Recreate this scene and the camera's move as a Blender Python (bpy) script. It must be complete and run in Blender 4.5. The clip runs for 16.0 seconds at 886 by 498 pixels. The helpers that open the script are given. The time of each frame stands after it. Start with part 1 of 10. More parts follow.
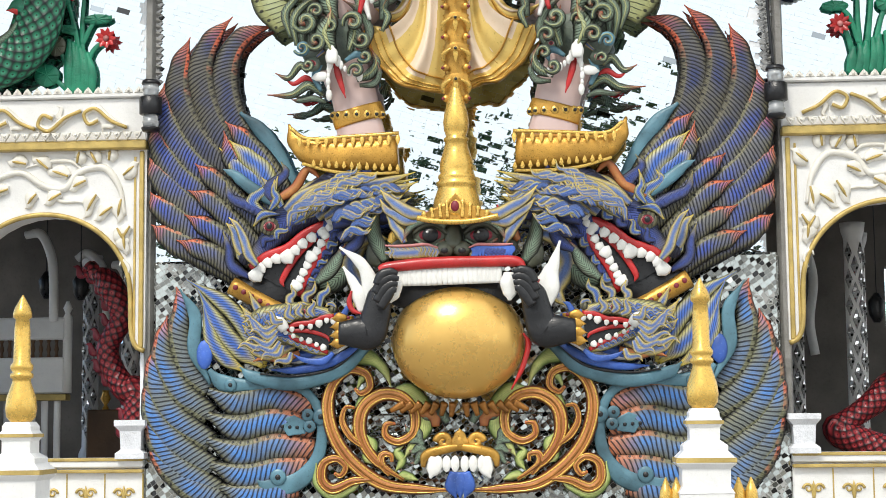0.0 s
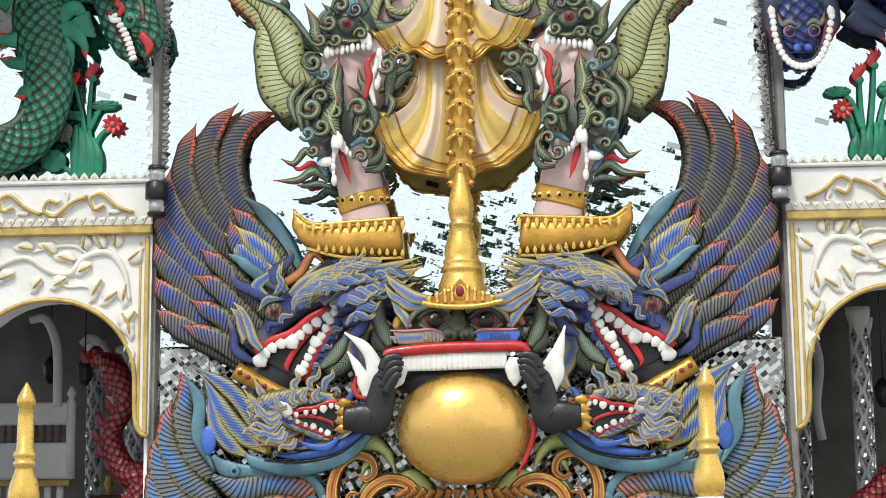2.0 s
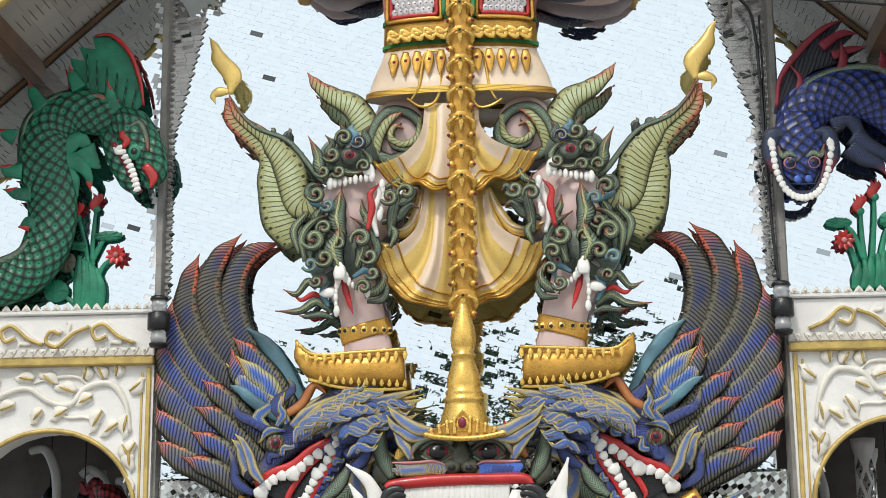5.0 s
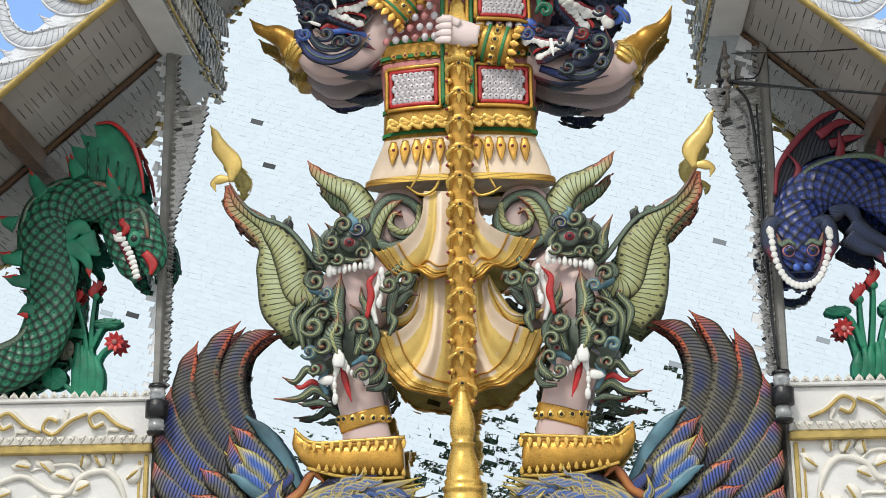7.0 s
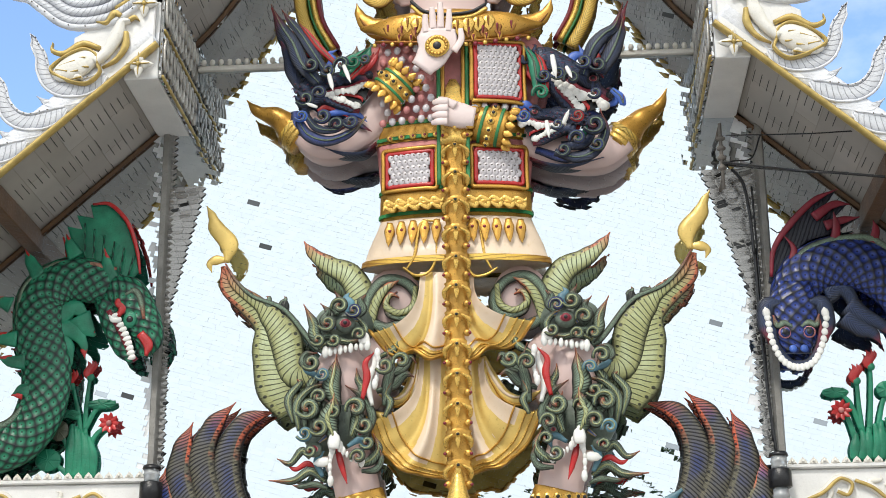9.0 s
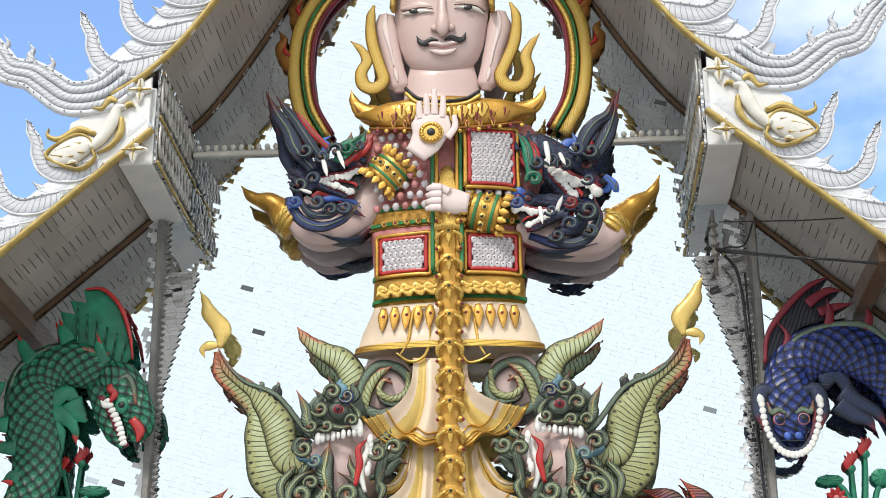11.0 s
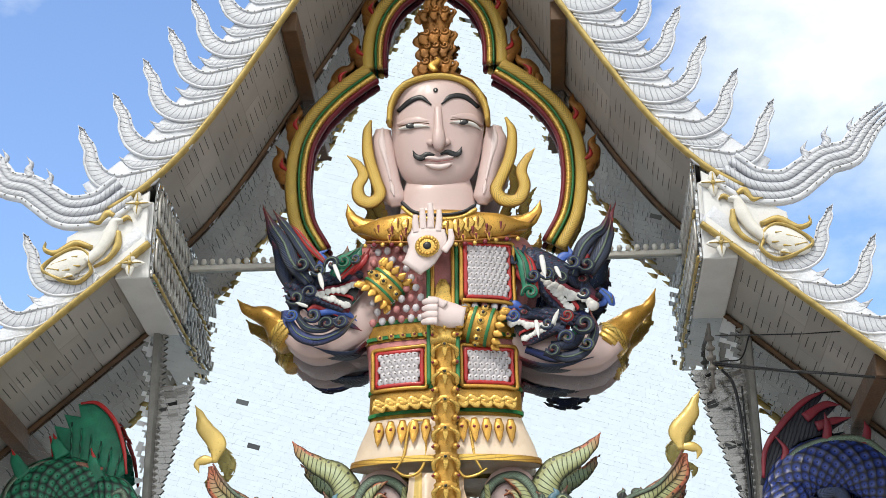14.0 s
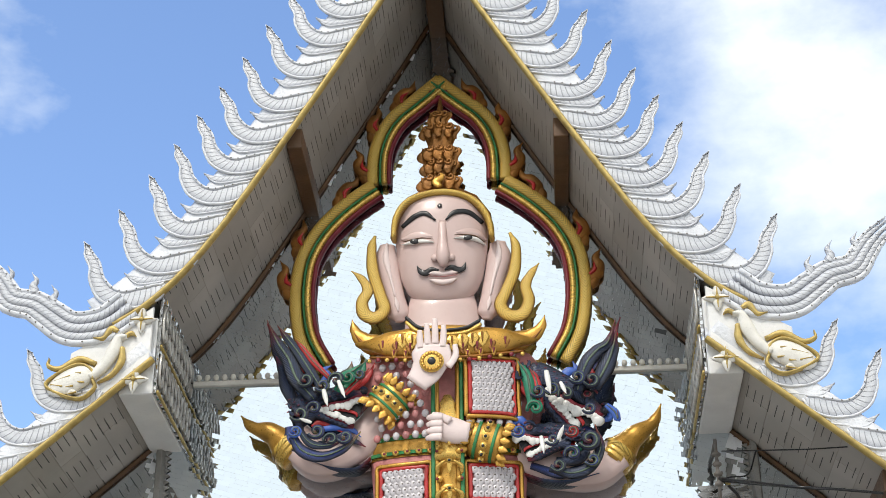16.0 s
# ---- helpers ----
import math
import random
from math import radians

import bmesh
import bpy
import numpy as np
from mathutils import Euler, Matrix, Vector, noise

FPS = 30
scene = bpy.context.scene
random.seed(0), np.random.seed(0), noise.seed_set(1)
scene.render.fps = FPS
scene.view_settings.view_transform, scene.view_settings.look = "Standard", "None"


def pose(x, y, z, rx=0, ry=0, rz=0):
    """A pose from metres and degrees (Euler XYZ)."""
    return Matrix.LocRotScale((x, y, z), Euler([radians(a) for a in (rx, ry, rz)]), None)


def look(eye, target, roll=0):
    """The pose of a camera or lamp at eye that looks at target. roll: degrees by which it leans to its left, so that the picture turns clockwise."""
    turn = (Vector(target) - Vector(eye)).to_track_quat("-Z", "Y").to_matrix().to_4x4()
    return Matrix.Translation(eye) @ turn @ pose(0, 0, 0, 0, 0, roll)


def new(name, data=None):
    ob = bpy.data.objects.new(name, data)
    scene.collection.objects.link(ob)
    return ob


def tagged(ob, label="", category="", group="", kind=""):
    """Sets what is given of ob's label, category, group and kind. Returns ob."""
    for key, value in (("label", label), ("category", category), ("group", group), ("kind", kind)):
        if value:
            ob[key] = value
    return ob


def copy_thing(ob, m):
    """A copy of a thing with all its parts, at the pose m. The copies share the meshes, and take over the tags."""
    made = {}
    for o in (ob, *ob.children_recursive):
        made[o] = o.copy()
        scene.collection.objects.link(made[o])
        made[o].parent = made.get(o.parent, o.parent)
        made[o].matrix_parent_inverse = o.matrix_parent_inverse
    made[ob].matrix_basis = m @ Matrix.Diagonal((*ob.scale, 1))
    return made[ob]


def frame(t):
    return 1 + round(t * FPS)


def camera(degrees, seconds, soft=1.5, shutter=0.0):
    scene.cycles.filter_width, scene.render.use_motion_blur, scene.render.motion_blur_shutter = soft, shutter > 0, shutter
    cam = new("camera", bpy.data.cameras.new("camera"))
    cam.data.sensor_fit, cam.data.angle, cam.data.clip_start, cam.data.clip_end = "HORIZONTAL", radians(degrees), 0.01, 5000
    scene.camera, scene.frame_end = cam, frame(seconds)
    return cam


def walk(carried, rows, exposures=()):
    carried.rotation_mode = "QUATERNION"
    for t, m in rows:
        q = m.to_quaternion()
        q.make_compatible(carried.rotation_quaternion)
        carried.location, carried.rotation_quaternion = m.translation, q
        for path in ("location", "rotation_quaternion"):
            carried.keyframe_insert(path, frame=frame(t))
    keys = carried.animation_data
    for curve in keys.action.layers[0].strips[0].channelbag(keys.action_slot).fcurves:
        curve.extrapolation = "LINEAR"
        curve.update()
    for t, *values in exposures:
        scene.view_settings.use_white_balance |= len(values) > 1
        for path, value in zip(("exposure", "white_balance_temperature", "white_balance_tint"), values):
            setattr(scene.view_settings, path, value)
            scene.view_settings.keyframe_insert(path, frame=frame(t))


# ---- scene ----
ROWS = [
    (0.0, 1.6, 95.828, 0.565, 3.939),
    (0.5, 1.6067, 96.464, 0.581, 3.992),
    (1.0, 1.6133, 97.186, 0.553, 4.046),
    (1.5, 1.62, 97.875, 0.556, 4.078),
    (2.0, 1.6267, 98.687, 0.556, 4.107),
    (2.5, 1.6333, 99.397, 0.564, 4.134),
    (3.0, 1.64, 100.186, 0.553, 4.166),
    (3.5, 1.6467, 100.822, 0.544, 4.19),
    (4.0, 1.6533, 101.601, 0.519, 4.208),
    (4.5, 1.66, 102.304, 0.527, 4.205),
    (7.0, 1.681, 106.082, 0.452, 4.137),
    (7.5, 1.6825, 106.524, 0.451, 4.129),
    (8.0, 1.684, 107.431, 0.481, 4.036),
    (8.5, 1.6855, 108.238, 0.475, 3.986),
    (9.0, 1.687, 108.868, 0.438, 3.991),
    (11.5, 1.6908, 112.408, 0.422, 3.682),
    (12.0, 1.691, 112.874, 0.461, 3.634),
    (12.5, 1.6912, 113.455, 0.503, 3.565),
    (13.0, 1.6915, 114.009, 0.465, 3.583),
    (13.5, 1.6918, 114.767, 0.467, 3.618),
    (14.0, 1.692, 115.757, 0.456, 3.616),
    (14.5, 1.6922, 116.636, 0.491, 3.663),
    (15.0, 1.6925, 117.674, 0.48, 3.705),
    (15.5, 1.6928, 118.719, 0.456, 3.755),
    (16.0, 1.693, 119.747, 0.49, 3.804),
]
cam = camera(30.0, 16.0, soft=0.6)
walk(cam, [(t, pose(1.152, -20.0, z, rx, ry, rz)) for t, z, rx, ry, rz in ROWS],
     exposures=[(0.0, 0.26), (2.0, 0.15), (4.5, 0.0), (7.0, -0.03), (8.0, 0.1), (9.0, 0.16), (12.0, 0.14), (16.0, 0.08)])

# ---- light: hazy bright sky with broken cloud, soft sun ----
world = bpy.data.worlds.new("sky")
scene.world = world
world.use_nodes = True
wt = world.node_tree
wt.nodes.clear()


def wnode(kind, **kw):
    n = wt.nodes.new(kind)
    for k, v in kw.items():
        n.inputs[k].default_value = v
    return n


SUN_EL, SUN_AZ = 50.0, 200.0
sky = wnode("ShaderNodeTexSky")
sky.sky_type = "NISHITA"
sky.sun_disc = False
sky.sun_elevation, sky.sun_rotation = radians(SUN_EL), radians(SUN_AZ)
sky.air_density, sky.dust_density = 1.0, 0.6
gain = wt.nodes.new("ShaderNodeVectorMath")
gain.operation = "MULTIPLY"
gain.inputs[1].default_value = (0.235, 0.252, 0.28)
co = wt.nodes.new("ShaderNodeTexCoord")
stretch = wt.nodes.new("ShaderNodeMapping")
stretch.inputs["Scale"].default_value = (1.0, 1.0, 1.7)
stretch.inputs["Location"].default_value = (3.1, 0.4, 0.7)
puff = wnode("ShaderNodeTexNoise", Scale=2.6, Detail=8.0, Roughness=0.56)
split = wt.nodes.new("ShaderNodeSeparateXYZ")
bank = wnode("ShaderNodeMapRange")
for i, v in enumerate((0.35, -0.55, -0.02, 0.42)):
    bank.inputs[1 + i].default_value = v
add = wt.nodes.new("ShaderNodeMath")
add.operation = "ADD"
cover = wt.nodes.new("ShaderNodeValToRGB")
cover.color_ramp.elements[0].position, cover.color_ramp.elements[0].color = 0.5, (0, 0, 0, 1)
cover.color_ramp.elements[1].position, cover.color_ramp.elements[1].color = 0.68, (1, 1, 1, 1)
cloud = wt.nodes.new("ShaderNodeMix")
cloud.data_type = "RGBA"
cloud.inputs[7].default_value = (1.12, 1.18, 1.2, 1)
back = wnode("ShaderNodeBackground", Strength=1.0)
wout = wt.nodes.new("ShaderNodeOutputWorld")
wt.links.new(co.outputs["Generated"], stretch.inputs[0])
wt.links.new(stretch.outputs[0], puff.inputs["Vector"])
wt.links.new(co.outputs["Generated"], split.inputs[0])
wt.links.new(split.outputs["Y"], bank.inputs[0])
wt.links.new(puff.outputs["Fac"], add.inputs[0])
wt.links.new(bank.outputs[0], add.inputs[1])
east = wt.nodes.new("ShaderNodeMath")
east.operation = "MULTIPLY_ADD"
east.inputs[1].default_value = 0.26
wt.links.new(split.outputs["X"], east.inputs[0])
wt.links.new(add.outputs[0], east.inputs[2])
wt.links.new(east.outputs[0], cover.inputs[0])
wt.links.new(sky.outputs[0], gain.inputs[0])
wt.links.new(gain.outputs[0], cloud.inputs[6])
wt.links.new(cover.outputs[0], cloud.inputs[0])
wt.links.new(cloud.outputs[2], back.inputs["Color"])
wt.links.new(back.outputs[0], wout.inputs[0])

sun = new("sun", bpy.data.lights.new("sun", "SUN"))
sun.data.energy, sun.data.angle, sun.data.color = 2.0, radians(10), (1.0, 0.95, 0.86)
sa, se = radians(SUN_AZ), radians(SUN_EL)
sun.matrix_world = look((math.sin(sa) * math.cos(se) * 50, math.cos(sa) * math.cos(se) * 50, math.sin(se) * 50), (0, 0, 0))


# ---- materials ----
def nodes_of(name):
    m = bpy.data.materials.new(name)
    m.use_nodes = True
    nt = m.node_tree
    return m, nt, nt.nodes["Principled BSDF"]


def nd(nt, kind, ins=None, **props):
    n = nt.nodes.new(kind)
    if "operation" in props:
        n.operation = props["operation"]
    if "uv_map" in props:
        n.uv_map = props["uv_map"]
    if "distance" in props:
        n.distance = props["distance"]
    if "feature" in props:
        n.feature = props["feature"]
    if "voronoi_dimensions" in props:
        n.voronoi_dimensions = props["voronoi_dimensions"]
    if "offset" in props:
        n.offset = props["offset"]
    for k, v in (ins or {}).items():
        if isinstance(v, bpy.types.NodeSocket):
            nt.links.new(v, n.inputs[k])
        else:
            n.inputs[k].default_value = v
    return n


def rgb(c):
    return (c[0], c[1], c[2], 1.0)


def mixc(nt, fac, a, b, mode="MIX"):
    n = nt.nodes.new("ShaderNodeMix")
    n.data_type, n.blend_type = "RGBA", mode
    for i, v in ((0, fac), (6, a), (7, b)):
        if isinstance(v, bpy.types.NodeSocket):
            nt.links.new(v, n.inputs[i])
        else:
            n.inputs[i].default_value = v if i == 0 else rgb(v)
    return n.outputs[2]


def math_(nt, op, a, b=0.0):
    n = nt.nodes.new("ShaderNodeMath")
    n.operation = op
    for i, v in ((0, a), (1, b)):
        if isinstance(v, bpy.types.NodeSocket):
            nt.links.new(v, n.inputs[i])
        else:
            n.inputs[i].default_value = v
    return n.outputs[0]


def ramp(nt, fac, stops):
    n = nt.nodes.new("ShaderNodeValToRGB")
    el = n.color_ramp.elements
    while len(el) < len(stops):
        el.new(0.5)
    for e, (p, c) in zip(el, stops):
        e.position, e.color = p, rgb(c) if hasattr(c, "__len__") else (c, c, c, 1)
    nt.links.new(fac, n.inputs[0])
    return n.outputs[0]


def paint(name, c, rough=0.5, metal=0.0, vary=0.25, grime=(0.12, 0.1, 0.08), dirt=0.3, scale=9.0, bump=0.25, coat=0.0):
    """Painted or gilded cement: two scales of tone, dark grime in blots, hand-worked relief."""
    m, nt, b = nodes_of(name)
    tc = nd(nt, "ShaderNodeTexCoord").outputs["Object"]
    big = nd(nt, "ShaderNodeTexNoise", {"Vector": tc, "Scale": scale * 0.35, "Detail": 5.0}).outputs["Fac"]
    fine = nd(nt, "ShaderNodeTexNoise", {"Vector": tc, "Scale": scale * 5, "Detail": 6.0, "Roughness": 0.65}).outputs["Fac"]
    tone = ramp(nt, big, [(0.3, tuple(v * (1 - vary) for v in c)), (0.7, tuple(min(1, v * (1 + vary * 0.5)) for v in c))])
    blot = ramp(nt, fine, [(0.56, 0.0), (0.72, dirt)])
    nt.links.new(mixc(nt, blot, tone, grime), b.inputs["Base Color"])
    nt.links.new(ramp(nt, fine, [(0.3, max(0.05, rough - 0.12)), (0.75, min(1, rough + 0.15))]), b.inputs["Roughness"])
    b.inputs["Metallic"].default_value = metal
    b.inputs["Coat Weight"].default_value = coat
    mid = nd(nt, "ShaderNodeTexNoise", {"Vector": tc, "Scale": scale * 1.6, "Detail": 4.0}).outputs["Fac"]
    h = math_(nt, "ADD", math_(nt, "MULTIPLY", mid, 0.7), math_(nt, "MULTIPLY", fine, 0.3))
    bp = nd(nt, "ShaderNodeBump", {"Height": h, "Strength": bump, "Distance": 0.03})
    nt.links.new(bp.outputs[0], b.inputs["Normal"])
    return m


def plume(name, mid, edge, tip, line, freq=26.0, dots=True, shade=0.55, rough=0.45, duty=0.3, slant=0.25, outline=0.8, patchy=False, oneway=False):
    """Painted plume: hand-drawn barbs that slant from the quill, a tinted rim, a coloured tip, a row of dots."""
    m, nt, b = nodes_of(name)
    uv = nd(nt, "ShaderNodeSeparateXYZ", {0: nd(nt, "ShaderNodeUVMap", uv_map="uv").outputs[0]})
    nm = nd(nt, "ShaderNodeSeparateXYZ", {0: nd(nt, "ShaderNodeUVMap", uv_map="nt").outputs[0]})
    u, v, n = uv.outputs[0], uv.outputs[1], nm.outputs[0]
    tc = nd(nt, "ShaderNodeTexCoord").outputs["Object"]
    wob = nd(nt, "ShaderNodeTexNoise", {"Vector": tc, "Scale": 7.0, "Detail": 3.0}).outputs["Fac"]
    off = math_(nt, "ABSOLUTE", math_(nt, "SUBTRACT", v, 0.5))
    skew = math_(nt, "ADD", math_(nt, "SUBTRACT", u, math_(nt, "MULTIPLY", v if oneway else off, slant)), math_(nt, "MULTIPLY", wob, 0.03))
    saw = math_(nt, "FRACT", math_(nt, "MULTIPLY", skew, freq))
    tri = math_(nt, "ABSOLUTE", math_(nt, "SUBTRACT", saw, 0.5))
    stroke = ramp(nt, tri, [(duty * 0.3, 1.0), (duty, 0.0)])
    across = math_(nt, "ADD", math_(nt, "MULTIPLY", off, 2.0), math_(nt, "MULTIPLY", math_(nt, "SUBTRACT", wob, 0.5), 0.5))
    body = ramp(nt, across, [(0.15, mid), (0.75, edge)])
    if dots or patchy:
        drift = nd(nt, "ShaderNodeTexNoise", {"Vector": tc, "Scale": 2.3, "Detail": 3.0}).outputs["Fac"]
        body = mixc(nt, ramp(nt, drift, [(0.42, 0.0), (0.62, 0.8)]), body, edge)
        body = mixc(nt, ramp(nt, n, [(0.02, 0.75), (0.3, 0.0)]), body, edge)
    body = mixc(nt, ramp(nt, n, [(0.72, 0.0), (0.97, 1.0)]), body, tip)
    body = mixc(nt, ramp(nt, math_(nt, "ADD", across, math_(nt, "MULTIPLY", n, 0.4)), [(1.15, 0.0), (1.35, 0.7)]), body, tip)
    fade = math_(nt, "MULTIPLY", stroke, shade)
    col = mixc(nt, fade, body, line)
    if dots:
        edge_band = ramp(nt, v, [(0.72, 0.0), (0.76, 1.0)])
        rimcol = mixc(nt, ramp(nt, math_(nt, "ADD", n, math_(nt, "MULTIPLY", wob, 0.5)), [(0.8, 0.0), (1.2, 1.0)]), edge, tip)
        col = mixc(nt, edge_band, col, rimcol)
        du = math_(nt, "SUBTRACT", math_(nt, "FRACT", math_(nt, "MULTIPLY", u, 9.0)), 0.5)
        dv = math_(nt, "MULTIPLY", math_(nt, "SUBTRACT", v, 0.84), 2.6)
        dd = math_(nt, "ADD", math_(nt, "MULTIPLY", du, du), math_(nt, "MULTIPLY", dv, dv))
        col = mixc(nt, ramp(nt, dd, [(0.012, 0.9), (0.03, 0.0)]), col, (0.01, 0.01, 0.012))
    col = mixc(nt, ramp(nt, off, [(0.34, 0.0), (0.46, outline)]), col, line)
    fine = nd(nt, "ShaderNodeTexNoise", {"Vector": tc, "Scale": 45.0, "Detail": 4.0}).outputs["Fac"]
    col = mixc(nt, ramp(nt, fine, [(0.55, 0.0), (0.75, 0.35)]), col, (0.05, 0.05, 0.05))
    nt.links.new(col, b.inputs["Base Color"])
    b.inputs["Roughness"].default_value = rough
    h = math_(nt, "SUBTRACT", math_(nt, "MULTIPLY", fine, 0.25), stroke)
    nt.links.new(nd(nt, "ShaderNodeBump", {"Height": h, "Strength": 0.55, "Distance": 0.02}).outputs[0], b.inputs["Normal"])
    return m


def mosaic(name, cell, tilt, gap, turn, tint=(0.66, 0.72, 0.76), dark=0.0, rough=0.03):
    """Cut mirror pieces set by hand: each leans a little its own way; thin joints."""
    m, nt, b = nodes_of(name)
    nt.nodes.remove(b)
    tc = nd(nt, "ShaderNodeTexCoord").outputs["Object"]
    warp = nd(nt, "ShaderNodeTexNoise", {"Vector": tc, "Scale": 0.7, "Detail": 1.0}).outputs["Color"]
    wv = nd(nt, "ShaderNodeVectorMath", {0: warp, 3: 0.25}, operation="SCALE").outputs[0]
    pos = nd(nt, "ShaderNodeVectorMath", {0: tc, 1: wv}, operation="ADD").outputs[0]
    mp = nd(nt, "ShaderNodeMapping", {"Vector": pos, "Rotation": (0, radians(turn), 0)})
    mp2 = nd(nt, "ShaderNodeMapping", {"Vector": mp.outputs[0], "Scale": (1 / cell[0], 1 / cell[0], 1 / cell[1])})
    vor = nd(nt, "ShaderNodeTexVoronoi", {"Vector": mp2.outputs[0], "Scale": 1.0, "Randomness": 0.35}, distance="CHEBYCHEV")
    rim = nd(nt, "ShaderNodeTexVoronoi", {"Vector": mp2.outputs[0], "Scale": 1.0, "Randomness": 0.35}, feature="DISTANCE_TO_EDGE")
    cv = nd(nt, "ShaderNodeVectorMath", {0: vor.outputs["Color"], 1: (0.5, 0.5, 0.5)}, operation="SUBTRACT").outputs[0]
    sc = nd(nt, "ShaderNodeVectorMath", {0: cv, 3: tilt * 2}, operation="SCALE").outputs[0]
    gm = nd(nt, "ShaderNodeNewGeometry")
    nn = nd(nt, "ShaderNodeVectorMath", {0: gm.outputs["Normal"], 1: sc}, operation="ADD").outputs[0]
    nn = nd(nt, "ShaderNodeVectorMath", {0: nn}, operation="NORMALIZE").outputs[0]
    chip = nd(nt, "ShaderNodeSeparateXYZ", {0: vor.outputs["Color"]}).outputs[1]
    silver = mixc(nt, ramp(nt, chip, [(0.0, 0.0), (1.0, 1.0)]), tuple(v * 0.9 for v in tint), tint)
    if dark:
        silver = mixc(nt, ramp(nt, chip, [(1 - dark - 0.02, 0.0), (1 - dark, 1.0)]), silver, (0.05, 0.05, 0.05))
    gl = nd(nt, "ShaderNodeBsdfGlossy", {"Color": silver, "Roughness": rough, "Normal": nn})
    df = nd(nt, "ShaderNodeBsdfDiffuse", {"Color": (0.35, 0.35, 0.34, 1)})
    mx = nd(nt, "ShaderNodeMixShader", {0: ramp(nt, rim.outputs["Distance"], [(gap * 0.6, 1.0), (gap, 0.0)]), 1: gl.outputs[0], 2: df.outputs[0]})
    nt.links.new(mx.outputs[0], nt.nodes["Material Output"].inputs["Surface"])
    return m


def scaly(name, base, deep, cell=0.075, rough=0.35):
    """Overlapping moulded scales with a raised boss in each."""
    m, nt, b = nodes_of(name)
    uv = nd(nt, "ShaderNodeUVMap", uv_map="ring").outputs[0]
    mp = nd(nt, "ShaderNodeMapping", {"Vector": uv, "Scale": (1 / cell, 1 / cell, 1), "Rotation": (0, 0, radians(45))})
    vor = nd(nt, "ShaderNodeTexVoronoi", {"Vector": mp.outputs[0], "Scale": 1.0, "Randomness": 0.12}, distance="EUCLIDEAN", voronoi_dimensions="2D")
    d = vor.outputs["Distance"]
    col = ramp(nt, d, [(0.06, deep), (0.14, tuple(min(1, v * 1.7 + 0.01) for v in base)), (0.34, base), (0.5, deep), (0.64, (0.004, 0.006, 0.008))])
    nt.links.new(col, b.inputs["Base Color"])
    b.inputs["Roughness"].default_value = rough
    h = math_(nt, "SUBTRACT", 1.0, d)
    nt.links.new(nd(nt, "ShaderNodeBump", {"Height": h, "Strength": 0.8, "Distance": 0.03}).outputs[0], b.inputs["Normal"])
    return m


def soffit_mat(name, c, groove):
    """Slatted eave board: short louvre slots in loose rows."""
    m, nt, b = nodes_of(name)
    tc = nd(nt, "ShaderNodeTexCoord").outputs["UV"]
    br = nd(nt, "ShaderNodeTexBrick", {"Vector": tc, "Color1": (1, 1, 1, 1), "Color2": (0.82, 0.8, 0.78, 1), "Mortar": (0.72, 0.7, 0.68, 1), "Scale": 1.0,
                                       "Mortar Size": 0.006, "Brick Width": 1.2, "Row Height": 0.3}, offset=0.5)
    sp = nd(nt, "ShaderNodeSeparateXYZ", {0: tc})
    rows = math_(nt, "ABSOLUTE", math_(nt, "SUBTRACT", math_(nt, "FRACT", math_(nt, "MULTIPLY", sp.outputs[1], 10.5)), 0.5))
    stag = math_(nt, "MULTIPLY", math_(nt, "FLOOR", math_(nt, "MULTIPLY", sp.outputs[1], 1.75)), 0.41)
    seg = math_(nt, "FRACT", math_(nt, "ADD", math_(nt, "MULTIPLY", sp.outputs[0], 1.35), stag))
    on = math_(nt, "MULTIPLY", math_(nt, "LESS_THAN", rows, 0.055), math_(nt, "LESS_THAN", seg, 0.42))
    nz = nd(nt, "ShaderNodeTexNoise", {"Vector": tc, "Scale": 1.5, "Detail": 6.0}).outputs["Fac"]
    base = ramp(nt, nz, [(0.3, tuple(v * 0.78 for v in c)), (0.7, c)])
    base = mixc(nt, 1.0, base, br.outputs["Color"], "MULTIPLY")
    nt.links.new(mixc(nt, on, base, groove), b.inputs["Base Color"])
    b.inputs["Roughness"].default_value = 0.6
    h = math_(nt, "SUBTRACT", br.outputs["Fac"], 0.0)
    h = math_(nt, "SUBTRACT", 0.0, math_(nt, "ADD", h, on))
    nt.links.new(nd(nt, "ShaderNodeBump", {"Height": h, "Strength": 0.6, "Distance": 0.01}).outputs[0], b.inputs["Normal"])
    return m


